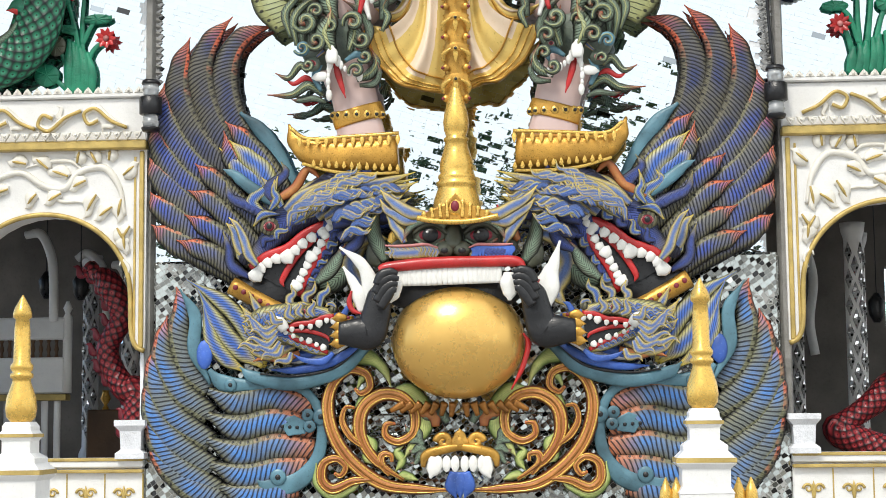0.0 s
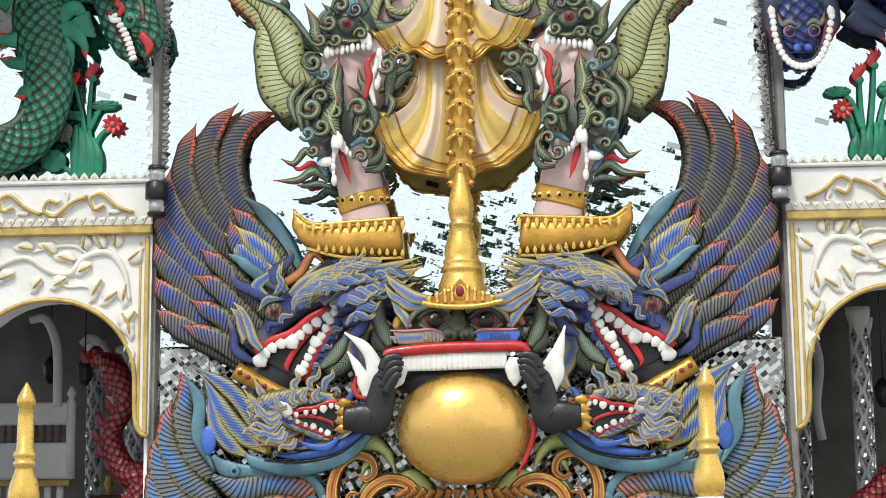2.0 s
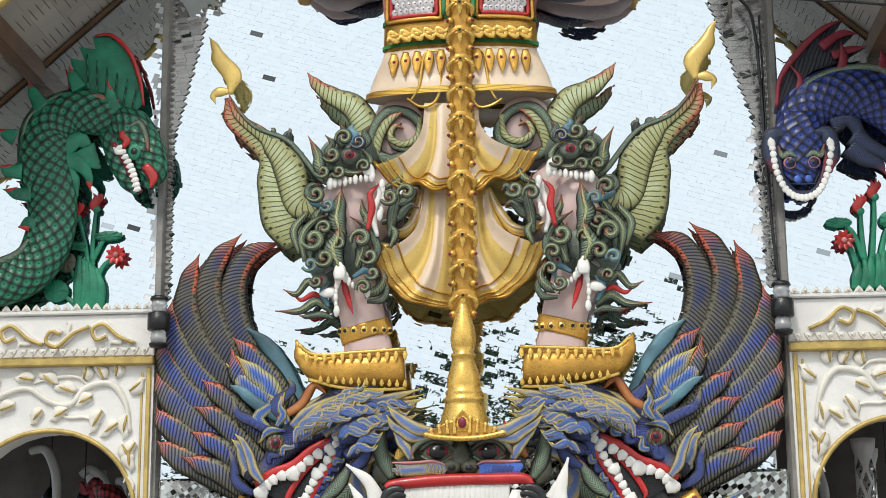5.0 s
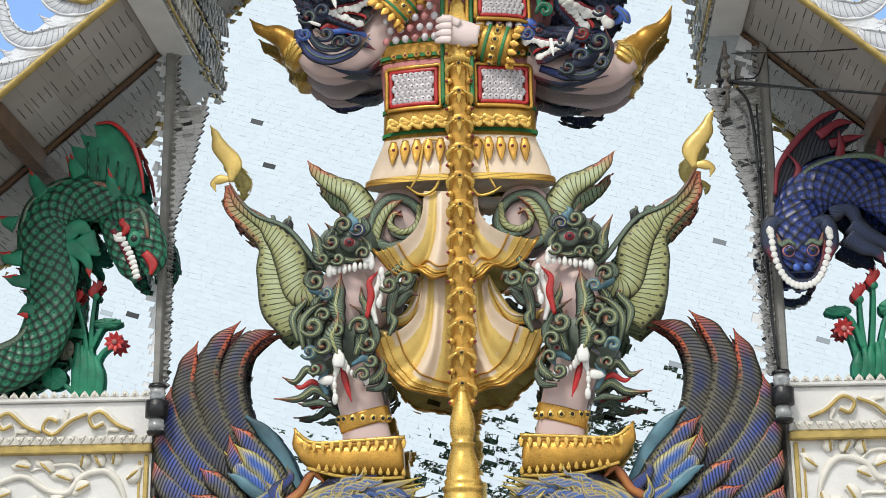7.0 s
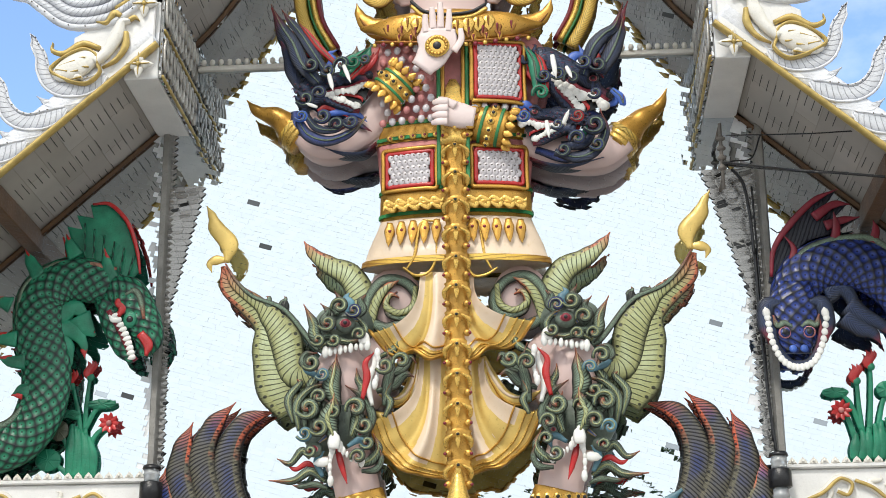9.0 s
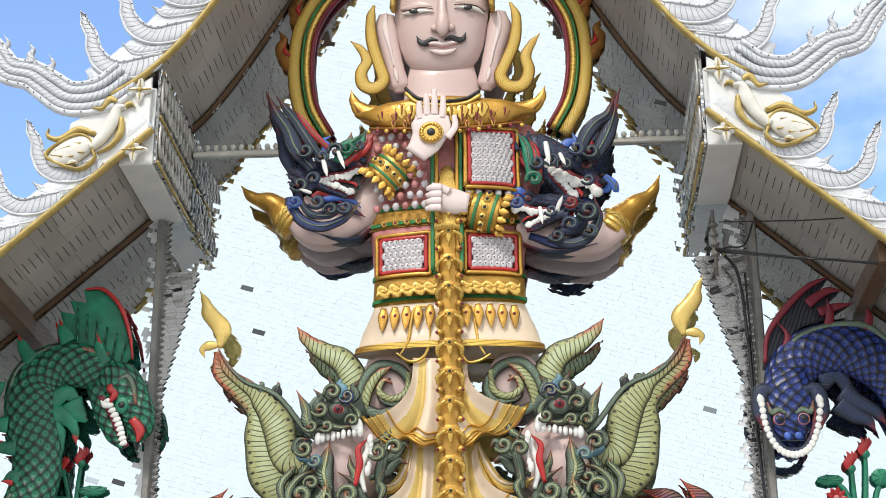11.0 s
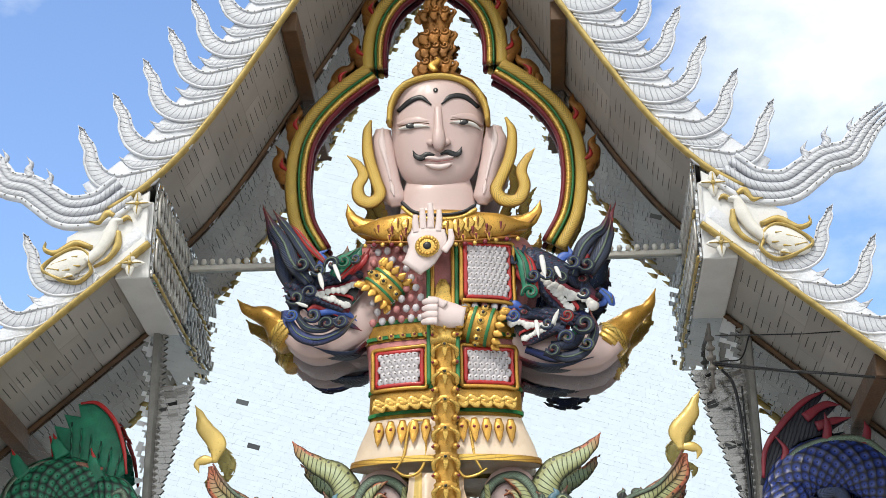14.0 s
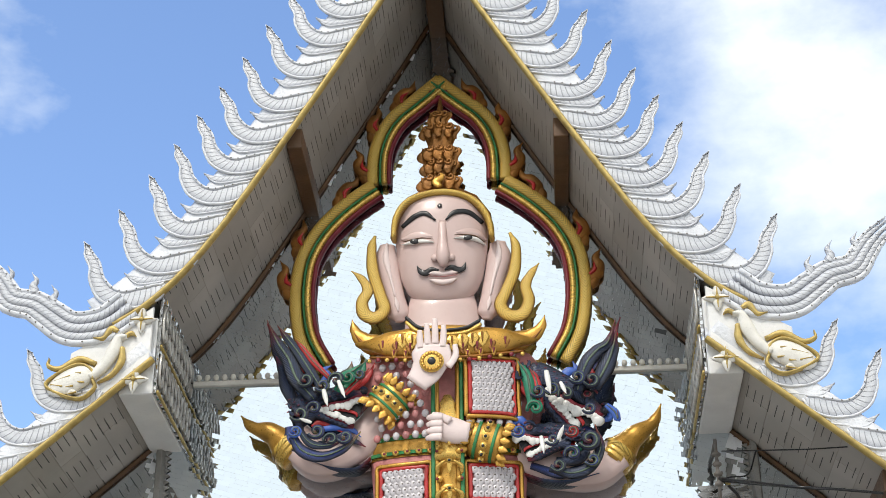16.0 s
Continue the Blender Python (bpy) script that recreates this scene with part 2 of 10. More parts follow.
BLACK = (0.008, 0.008, 0.01)
M = {
    "white": paint("white_plaster", (0.78, 0.77, 0.75), 0.5, vary=0.08, dirt=0.12),
    "relief": paint("cream_relief", (0.76, 0.73, 0.66), 0.45, vary=0.12, dirt=0.2, scale=14),
    "silverwhite": paint("silvered_white", (0.74, 0.75, 0.78), 0.4, vary=0.15, dirt=0.35, grime=(0.2, 0.2, 0.22), scale=16, bump=0.5),
    "gold": paint("gold_paint", (0.60, 0.325, 0.06), 0.34, 0.55, vary=0.4, grime=(0.16, 0.05, 0.01), dirt=0.5, scale=9, bump=0.25),
    "goldtrim": paint("gold_trim", (0.55, 0.40, 0.13), 0.45, 0.35, vary=0.3, grime=(0.2, 0.15, 0.06), dirt=0.4, scale=20),
    "orb": paint("gilded_orb", (0.76, 0.47, 0.13), 0.3, 0.6, vary=0.22, grime=(0.55, 0.28, 0.06), dirt=0.12, scale=1.4, bump=0.05),
    "brass": paint("bright_gold", (0.74, 0.47, 0.11), 0.3, 0.55, vary=0.2, grime=(0.42, 0.2, 0.03), dirt=0.3, scale=8, bump=0.15),
    "darkgold": paint("dark_gold", (0.36, 0.15, 0.03), 0.38, 0.45, vary=0.5, grime=(0.08, 0.02, 0.005), dirt=0.5, scale=12, bump=0.4),
    "skin": paint("pink_skin", (0.66, 0.49, 0.455), 0.38, vary=0.08, grime=(0.45, 0.27, 0.24), dirt=0.12, scale=3, bump=0.06, coat=0.15),
    "palm": paint("pale_palm", (0.80, 0.66, 0.63), 0.4, vary=0.08, grime=(0.5, 0.3, 0.28), dirt=0.15, scale=6, bump=0.08),
    "ivory": paint("ivory", (0.82, 0.81, 0.77), 0.3, vary=0.1, grime=(0.4, 0.37, 0.33), dirt=0.2, scale=12, bump=0.1, coat=0.3),
    "black": paint("black_gloss", (0.012, 0.012, 0.014), 0.35, vary=0.2, dirt=0.1, bump=0.25),
    "red": paint("red_paint", (0.50, 0.02, 0.02), 0.35, vary=0.3, dirt=0.25, bump=0.2, coat=0.2),
    "maroon": paint("maroon_paint", (0.22, 0.015, 0.03), 0.45, vary=0.3, dirt=0.3),
    "pinkred": paint("pink_red", (0.56, 0.22, 0.21), 0.45, vary=0.4, grime=(0.42, 0.07, 0.07), dirt=0.6, scale=16),
    "green": paint("green_paint", (0.03, 0.22, 0.07), 0.45, vary=0.35, dirt=0.3, scale=16),
    "jade": paint("jade_green", (0.015, 0.22, 0.12), 0.4, vary=0.45, grime=(0.01, 0.07, 0.04), dirt=0.5, scale=12, bump=0.4),
    "blue": paint("cobalt_blue", (0.05, 0.13, 0.50), 0.4, vary=0.5, grime=(0.25, 0.4, 0.7), dirt=0.4, scale=8, bump=0.3),
    "teal": paint("teal_blue", (0.10, 0.22, 0.28), 0.4, vary=0.6, grime=(0.03, 0.04, 0.05), dirt=0.4, scale=6, bump=0.3),
    "grey": paint("dark_olive", (0.085, 0.09, 0.06), 0.42, vary=0.5, grime=(0.01, 0.01, 0.01), dirt=0.5, scale=7, bump=0.4),
    "hide": paint("green_grey_hide", (0.15, 0.19, 0.15), 0.42, vary=0.6, grime=(0.02, 0.02, 0.02), dirt=0.5, scale=9, bump=0.5),
    "palegold": paint("pale_gold", (0.76, 0.54, 0.16), 0.36, 0.25, vary=0.25, grime=(0.42, 0.22, 0.04), dirt=0.3, scale=6, bump=0.12),
    "silver": paint("aged_silver", (0.50, 0.48, 0.44), 0.35, 0.6, vary=0.4, grime=(0.45, 0.30, 0.08), dirt=0.6, scale=16, bump=0.3),
    "pearl": paint("pearly_shell", (0.60, 0.56, 0.58), 0.3, vary=0.2, grime=(0.3, 0.24, 0.26), dirt=0.4, scale=14, bump=0.2, coat=0.3),
    "brown": paint("brown_wood", (0.12, 0.06, 0.025), 0.55, vary=0.3, dirt=0.3),
    # dark grey, also stands in for hall gloom and notch shadows
    "dim": paint("dim_grey", (0.2, 0.18, 0.16), 0.7, vary=0.4, dirt=0.5, scale=4),
    "ground": paint("worn_paving", (0.33, 0.31, 0.28), 0.8, vary=0.3, dirt=0.4, scale=2),
    "cream": plume("cream_cloth", (0.76, 0.58, 0.43), (0.60, 0.38, 0.09), (0.62, 0.38, 0.07), (0.22, 0.11, 0.02), freq=1.0, dots=False, shade=0.0, outline=0.7),
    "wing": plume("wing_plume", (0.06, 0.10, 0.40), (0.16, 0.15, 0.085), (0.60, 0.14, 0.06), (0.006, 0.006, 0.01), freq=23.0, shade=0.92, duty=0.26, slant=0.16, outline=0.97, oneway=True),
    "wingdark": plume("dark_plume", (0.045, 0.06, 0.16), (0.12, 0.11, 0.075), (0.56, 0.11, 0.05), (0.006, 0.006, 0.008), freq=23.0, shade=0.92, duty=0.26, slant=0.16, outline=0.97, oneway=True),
    "winglow": plume("low_plume", (0.08, 0.22, 0.56), (0.17, 0.17, 0.10), (0.50, 0.13, 0.07), (0.008, 0.008, 0.012), freq=19.0, shade=0.9, duty=0.24, slant=0.14, outline=0.95, oneway=True),
    "rowplume": plume("row_plume", (0.08, 0.23, 0.58), (0.16, 0.155, 0.09), (0.45, 0.16, 0.08), (0.008, 0.008, 0.012), freq=18.0, dots=True, shade=0.9, duty=0.24, slant=0.14, outline=0.95, patchy=True, oneway=True),
    "yellowblue": plume("yellow_blue_plume", (0.06, 0.15, 0.52), (0.50, 0.46, 0.16), (0.78, 0.60, 0.10), (0.015, 0.015, 0.03), freq=20.0, dots=False, shade=0.6, duty=0.2, slant=0.3, oneway=True),
    "bluehide": plume("blue_hide", (0.055, 0.09, 0.34), (0.045, 0.055, 0.12), (0.42, 0.36, 0.14), (0.008, 0.008, 0.02), freq=24.0, dots=False, shade=0.55, duty=0.25, slant=0.5),
    "oldhide": plume("olive_hide", (0.22, 0.31, 0.22), (0.10, 0.115, 0.08), (0.42, 0.14, 0.09), (0.008, 0.01, 0.01), freq=24.0, dots=False, shade=0.8, duty=0.22, slant=0.3, outline=0.95),
    "darkhide": plume("navy_hide", (0.03, 0.05, 0.12), (0.03, 0.04, 0.07), (0.32, 0.04, 0.05), (0.005, 0.005, 0.01), freq=22.0, dots=False, shade=0.5, duty=0.25, slant=0.4),
    "pale": plume("pale_green_plume", (0.50, 0.56, 0.33), (0.35, 0.36, 0.15), (0.50, 0.14, 0.07), (0.02, 0.025, 0.02), freq=17.0, dots=True, shade=0.85, duty=0.13, slant=0.1, oneway=True),
    "sage": plume("sage_green_hide", (0.26, 0.36, 0.26), (0.12, 0.15, 0.10), (0.46, 0.12, 0.07), (0.008, 0.01, 0.01), freq=30.0, dots=False, shade=0.85, duty=0.22, slant=0.12, outline=0.95, oneway=True),
    "tuft": plume("blue_feather", (0.10, 0.19, 0.52), (0.10, 0.14, 0.30), (0.72, 0.58, 0.20), (0.01, 0.012, 0.03), freq=40.0, dots=False, shade=0.5, duty=0.22, slant=0.5, outline=0.85),
    "mane": plume("tawny_mane", (0.15, 0.24, 0.54), (0.72, 0.57, 0.16), (0.86, 0.66, 0.12), (0.03, 0.03, 0.05), freq=34.0, dots=False, shade=0.45, duty=0.18, slant=0.9),
    "orange": plume("orange_scroll", (0.60, 0.26, 0.07), (0.34, 0.10, 0.03), (0.55, 0.16, 0.05), (0.05, 0.015, 0.005), freq=0.6, dots=False, shade=0.0, outline=0.9, patchy=True),
    "leaf": plume("lime_leaf", (0.52, 0.58, 0.20), (0.26, 0.36, 0.10), (0.62, 0.62, 0.25), (0.03, 0.05, 0.02), freq=12.0, dots=False, shade=0.35, duty=0.12, slant=0.8, outline=0.85, oneway=True),
    "ribbed": plume("ribbed_gold", (0.82, 0.56, 0.12), (0.68, 0.42, 0.07), (0.78, 0.50, 0.10), (0.14, 0.055, 0.008), freq=24.0, dots=False, shade=0.55, duty=0.18, outline=0.8),
    "krib": plume("ribbed_white", (0.62, 0.63, 0.66), (0.50, 0.51, 0.55), (0.60, 0.61, 0.64), (0.16, 0.165, 0.19), freq=15.0, dots=False, shade=0.5, duty=0.1, slant=0.1, outline=0.35, oneway=True),
    "mirror": None,
    "grout": paint("pale_grout", (0.86, 0.88, 0.90), 0.6, vary=0.05, dirt=0.1),
    "cloth": paint("pale_cloth", (0.80, 0.64, 0.48), 0.4, vary=0.2, grime=(0.62, 0.42, 0.14), dirt=0.35, scale=4, bump=0.12),
    "crocket": paint("grey_white", (0.70, 0.71, 0.74), 0.4, vary=0.15, dirt=0.45, grime=(0.12, 0.12, 0.14), scale=18, bump=0.4),
    "pier": paint("aged_pier", (0.26, 0.25, 0.23), 0.5, vary=0.3, dirt=0.6, scale=12, bump=0.5),
    "shards": mosaic("mirror_shards", (0.06, 0.05), 0.3, 0.05, 35, tint=(0.52, 0.55, 0.53), dark=0.2, rough=0.14),
    "crystal": mosaic("mirror_fret", (0.05, 0.05), 0.5, 0.12, 0, tint=(0.8, 0.8, 0.8), dark=0.1),
    "greenscale": scaly("green_scales", (0.010, 0.135, 0.07), (0.004, 0.03, 0.018), 0.1),
    "bluescale": scaly("blue_scales", (0.012, 0.03, 0.17), (0.004, 0.006, 0.03), 0.1),
    "redscale": scaly("red_scales", (0.25, 0.02, 0.025), (0.06, 0.005, 0.01)),
    "soffit": soffit_mat("eave_boards", (0.50, 0.47, 0.43), (0.06, 0.055, 0.05)),
    # dark mosaic standing in for the eaves reflected beside the piers
    "reflgrey": mosaic("reflection_grey", (0.13, 0.05), 0.06, 0.03, 17, tint=(0.30, 0.29, 0.28), dark=0.1, rough=0.25),
    "glass": None,
    "foliage": paint("tree_leaf", (0.06, 0.10, 0.03), 0.6, vary=0.5, dirt=0.3, scale=1.5),
    "bark": paint("bark", (0.12, 0.09, 0.06), 0.85, vary=0.4, dirt=0.5),
}
mm_, mnt, mb = nodes_of("mirror_tile")
mb.inputs["Metallic"].default_value = 1.0
mb.inputs["Roughness"].default_value = 0.008
chance = nd(mnt, "ShaderNodeNewGeometry").outputs["Random Per Island"]
own = nd(mnt, "ShaderNodeObjectInfo").outputs["Random"]
pick = math_(mnt, "FRACT", math_(mnt, "ADD", chance, own))
mnt.links.new(ramp(mnt, pick, [(0.0, (0.06, 0.06, 0.06)), (0.0001, (0.69, 0.755, 0.81)), (0.6, (0.705, 0.77, 0.825)), (1.0, (0.72, 0.785, 0.835))]), mb.inputs["Base Color"])
M["mirror"] = mm_
gm_, gnt, gb = nodes_of("clear_plastic")
gb.inputs["Base Color"].default_value = (0.75, 0.77, 0.78, 1)
gb.inputs["Transmission Weight"].default_value = 0.6
gb.inputs["Roughness"].default_value = 0.2
M["glass"] = gm_


# ---- builders ----
class Geo:
    """Gathers the surfaces of one mesh, with material, smoothness and three maps along and round each sweep."""

    relief = 1.0    # how far the depth of carving before the front wall is kept
    depth = 0.39    # and how boldly it then stands out towards the forecourt

    def __init__(self):
        self.v, self.f, self.m, self.uv, self.mats, self.flat = [], [], [], [], [], []

    def put(self, v, f, mat, uv=None, flat=False):
        if mat not in self.mats:
            self.mats.append(mat)
        k, b = self.mats.index(mat), len(self.v)
        self.v += [tuple(p) for p in v]
        self.uv += uv if uv else [(p[0], p[2], 0.5, 1.0, p[0], p[2]) for p in v]
        for q in f:
            self.f.append([i + b for i in q])
            self.m.append(k)
            self.flat.append(flat)
        return self

    @staticmethod
    def carved(p):
        """Bring the carving forward from the wall; what stands nearer to the forecourt is that much smaller."""
        d = (p[1] + 1.92)
        y0, y1 = -1.92 + d * Geo.relief, -1.92 + d * Geo.depth
        k = (20 + y1) / (20 + y0)
        return 1.15 + (p[0] - 1.15) * k, y1, 1.66 + (p[2] - 1.66) * k

    def mesh(self, name):
        me = bpy.data.meshes.new(name)
        me.from_pydata(self.v if Geo.relief == 1 else [self.carved(p) for p in self.v], [], self.f)
        for m in self.mats:
            me.materials.append(M[m])
        me.polygons.foreach_set("material_index", self.m)
        me.polygons.foreach_set("use_smooth", [not x for x in self.flat])
        li = np.empty(len(me.loops), dtype=np.int32)
        me.loops.foreach_get("vertex_index", li)
        u = np.array(self.uv, dtype=np.float32)
        for j, nm in enumerate(("uv", "nt", "ring")):
            lay = me.uv_layers.new(name=nm)
            lay.data.foreach_set("uv", u[li][:, 2 * j:2 * j + 2].ravel())
        me.validate()
        return me


def part(name, g, parent, label="", kind=""):
    ob = new(name, g.mesh(name))
    ob.parent = parent
    return tagged(ob, label, kind=kind)


def thing(name, g, label, category, group="", kind=""):
    return tagged(new(name, g.mesh(name) if g else None), label, category, group, kind)


def spline(pts, n):
    p = [Vector(q) for q in pts]
    if len(p) == 2:
        p = [p[0], (p[0] + p[1]) / 2, p[1]]
    e = [2 * p[0] - p[1]] + p + [2 * p[-1] - p[-2]]
    out = []
    for i in range(n + 1):
        s = i / n * (len(p) - 1)
        k = min(int(s), len(p) - 2)
        t = s - k
        a, b, c, d = e[k:k + 4]
        out.append(0.5 * ((2 * b) + (c - a) * t + (2 * a - 5 * b + 4 * c - d) * t * t + (3 * b - a - 3 * c + d) * t ** 3))
    return out


def at(vals, t):
    if not hasattr(vals, "__len__"):
        return vals
    s = t * (len(vals) - 1)
    k = min(int(s), len(vals) - 2)
    t = s - k
    t = t * t * (3 - 2 * t)
    return vals[k] * (1 - t) + vals[k + 1] * t


def sweep(g, pts, w, d, mat, n=20, ring=10, side=(0, 1, 0), power=1.0, flip=False):
    """A limb, horn, plume or band along a curve: w is half its breadth, d half its depth, both may vary along it."""
    c = spline(pts, n)
    v, uv, run = [], [], 0.0
    length = sum((c[i + 1] - c[i]).length for i in range(n))
    for i, p in enumerate(c):
        t = (c[min(i + 1, n)] - c[max(i - 1, 0)]).normalized()
        nrm = t.cross(Vector(side))
        nrm = nrm.normalized() if nrm.length > 1e-4 else Vector((1, 0, 0))
        b = nrm.cross(t).normalized()
        if i:
            run += (p - c[i - 1]).length
        ww, dd = max(at(w, i / n), 0.002), max(at(d, i / n), 0.002)
        for j in range(ring):
            a = 2 * math.pi * j / ring
            ca, sa_ = math.cos(a), math.sin(a)
            if power != 1.0:
                ca, sa_ = math.copysign(abs(ca) ** power, ca), math.copysign(abs(sa_) ** power, sa_)
            v.append(p + nrm * ww * ca + b * dd * sa_)
            uv.append((run, 0.5 - ca * 0.5 if flip else ca * 0.5 + 0.5, i / n, length, run, abs(j / ring - 0.5) * 2 * math.pi * (ww + dd) / 2))
    f = [[i * ring + j, i * ring + (j + 1) % ring, (i + 1) * ring + (j + 1) % ring, (i + 1) * ring + j] for i in range(n) for j in range(ring)]
    f += [list(range(ring))[::-1], [n * ring + j for j in range(ring)]]
    return g.put(v, f, mat, uv)


def ball(g, c, r, mat, n=16, turn=0.0):
    r = r if hasattr(r, "__len__") else (r, r, r)
    rot = Matrix.Rotation(radians(turn), 3, "Y")
    v, f = [], []
    m = n // 2
    for i in range(m + 1):
        th = math.pi * i / m
        for j in range(n):
            ph = 2 * math.pi * j / n
            v.append(Vector(c) + rot @ Vector((r[0] * math.sin(th) * math.cos(ph), r[1] * math.sin(th) * math.sin(ph), r[2] * math.cos(th))))
    for i in range(m):
        for j in range(n):
            f.append([i * n + j, (i + 1) * n + j, (i + 1) * n + (j + 1) % n, i * n + (j + 1) % n])
    return g.put(v, f, mat)


def lathe(g, c, prof, mat, n=28, flat=False, sides=None):
    """Turned form: (radius, height) pairs about a standing axis at c; sides=4 gives a square shaft."""
    k = sides or n
    s = math.pi / 4 if k == 4 else 0.0
    grow = math.sqrt(2) if k == 4 else 1.0
    v, uv = [], []
    for r, z in prof:
        for j in range(k):
            a = 2 * math.pi * j / k + s
            v.append((c[0] + r * grow * math.cos(a), c[1] + r * grow * math.sin(a), c[2] + z))
            uv.append((z, j / k, 0.3, 1.0, z, j / k * 2 * math.pi * r))
    f = [[i * k + j, i * k + (j + 1) % k, (i + 1) * k + (j + 1) % k, (i + 1) * k + j] for i in range(len(prof) - 1) for j in range(k)]
    f += [list(range(k))[::-1], [(len(prof) - 1) * k + j for j in range(k)]]
    return g.put(v, f, mat, uv, flat or k == 4)


def plate(g, outline, y, depth, mat, lip=0.012):
    """A cut-out of some depth in the plane of the front, its front edge rounded; y is its back."""
    n = len(outline)
    cx_, cz_ = sum(p[0] for p in outline) / n, sum(p[-1] for p in outline) / n
    v = []
    for yy, sh in ((y, 0.0), (y - depth + lip, 0.0), (y - depth, lip)):
        for p in outline:
            dx, dz = cx_ - p[0], cz_ - p[-1]
            k = sh / max(0.02, math.hypot(dx, dz))
            v.append((p[0] + dx * k, yy, p[-1] + dz * k))
    f = [[r * n + j, r * n + (j + 1) % n, (r + 1) * n + (j + 1) % n, (r + 1) * n + j] for r in range(2) for j in range(n)]
    f += [list(range(n))[::-1], [2 * n + j for j in range(n)]]
    return g.put(v, f, mat, None, True)


def box(g, lo, hi, mat, bev=0.012):
    bm = bmesh.new()
    bmesh.ops.create_cube(bm, size=1.0)
    for q in bm.verts:
        q.co = Vector([lo[i] + (q.co[i] + 0.5) * (hi[i] - lo[i]) for i in range(3)])
    if bev:
        bmesh.ops.bevel(bm, geom=bm.edges[:], offset=bev, segments=1, affect="EDGES")
    bm.verts.index_update()
    g.put([q.co[:] for q in bm.verts], [[q.index for q in f.verts] for f in bm.faces], mat, None, True)
    bm.free()
    return g


def scroll(c, r0, r1, start, turns, y, n=14):
    """Points of a flat spiral about c, radius r0 to r1, from the angle start (degrees)."""
    out = []
    for i in range(n + 1):
        t = i / n
        a = radians(start) + turns * 2 * math.pi * t
        r = r0 + (r1 - r0) * t ** 0.8
        out.append((c[0] + r * math.cos(a), y, c[1] + r * math.sin(a)))
    return out


def mx(pts):
    return [(-p[0], p[1], p[2]) for p in pts]


def lerp(a, b, t):
    return Vector(a) * (1 - t) + Vector(b) * t


def tooth(g, base, tip, r, bend=(0, 0, 0), mat="ivory"):
    a, b = Vector(base), Vector(tip)
    sweep(g, [a, (a + b) / 2 + Vector(bend), b], [r * 0.9, r * 1.12, r * 0.95, r * 0.15], [r, r * 1.3, r, r * 0.2], mat, 8, 8)


def flame(g, base, tip, w, mat, curl=0.2, d=None):
    """A flame-shaped lobe that swells, bends and runs out to a point."""
    a, b = Vector(base), Vector(tip)
    s = (b - a).cross(Vector((0, 1, 0))) * curl
    sweep(g, [a, lerp(a, b, 0.35) + s, lerp(a, b, 0.72) - s * 0.5, b], [w * 0.6, w, w * 0.6, 0.004], [(d or w * 0.6) * k for k in (0.8, 1, 0.7, 0.1)], mat, 12, 10)
    return g


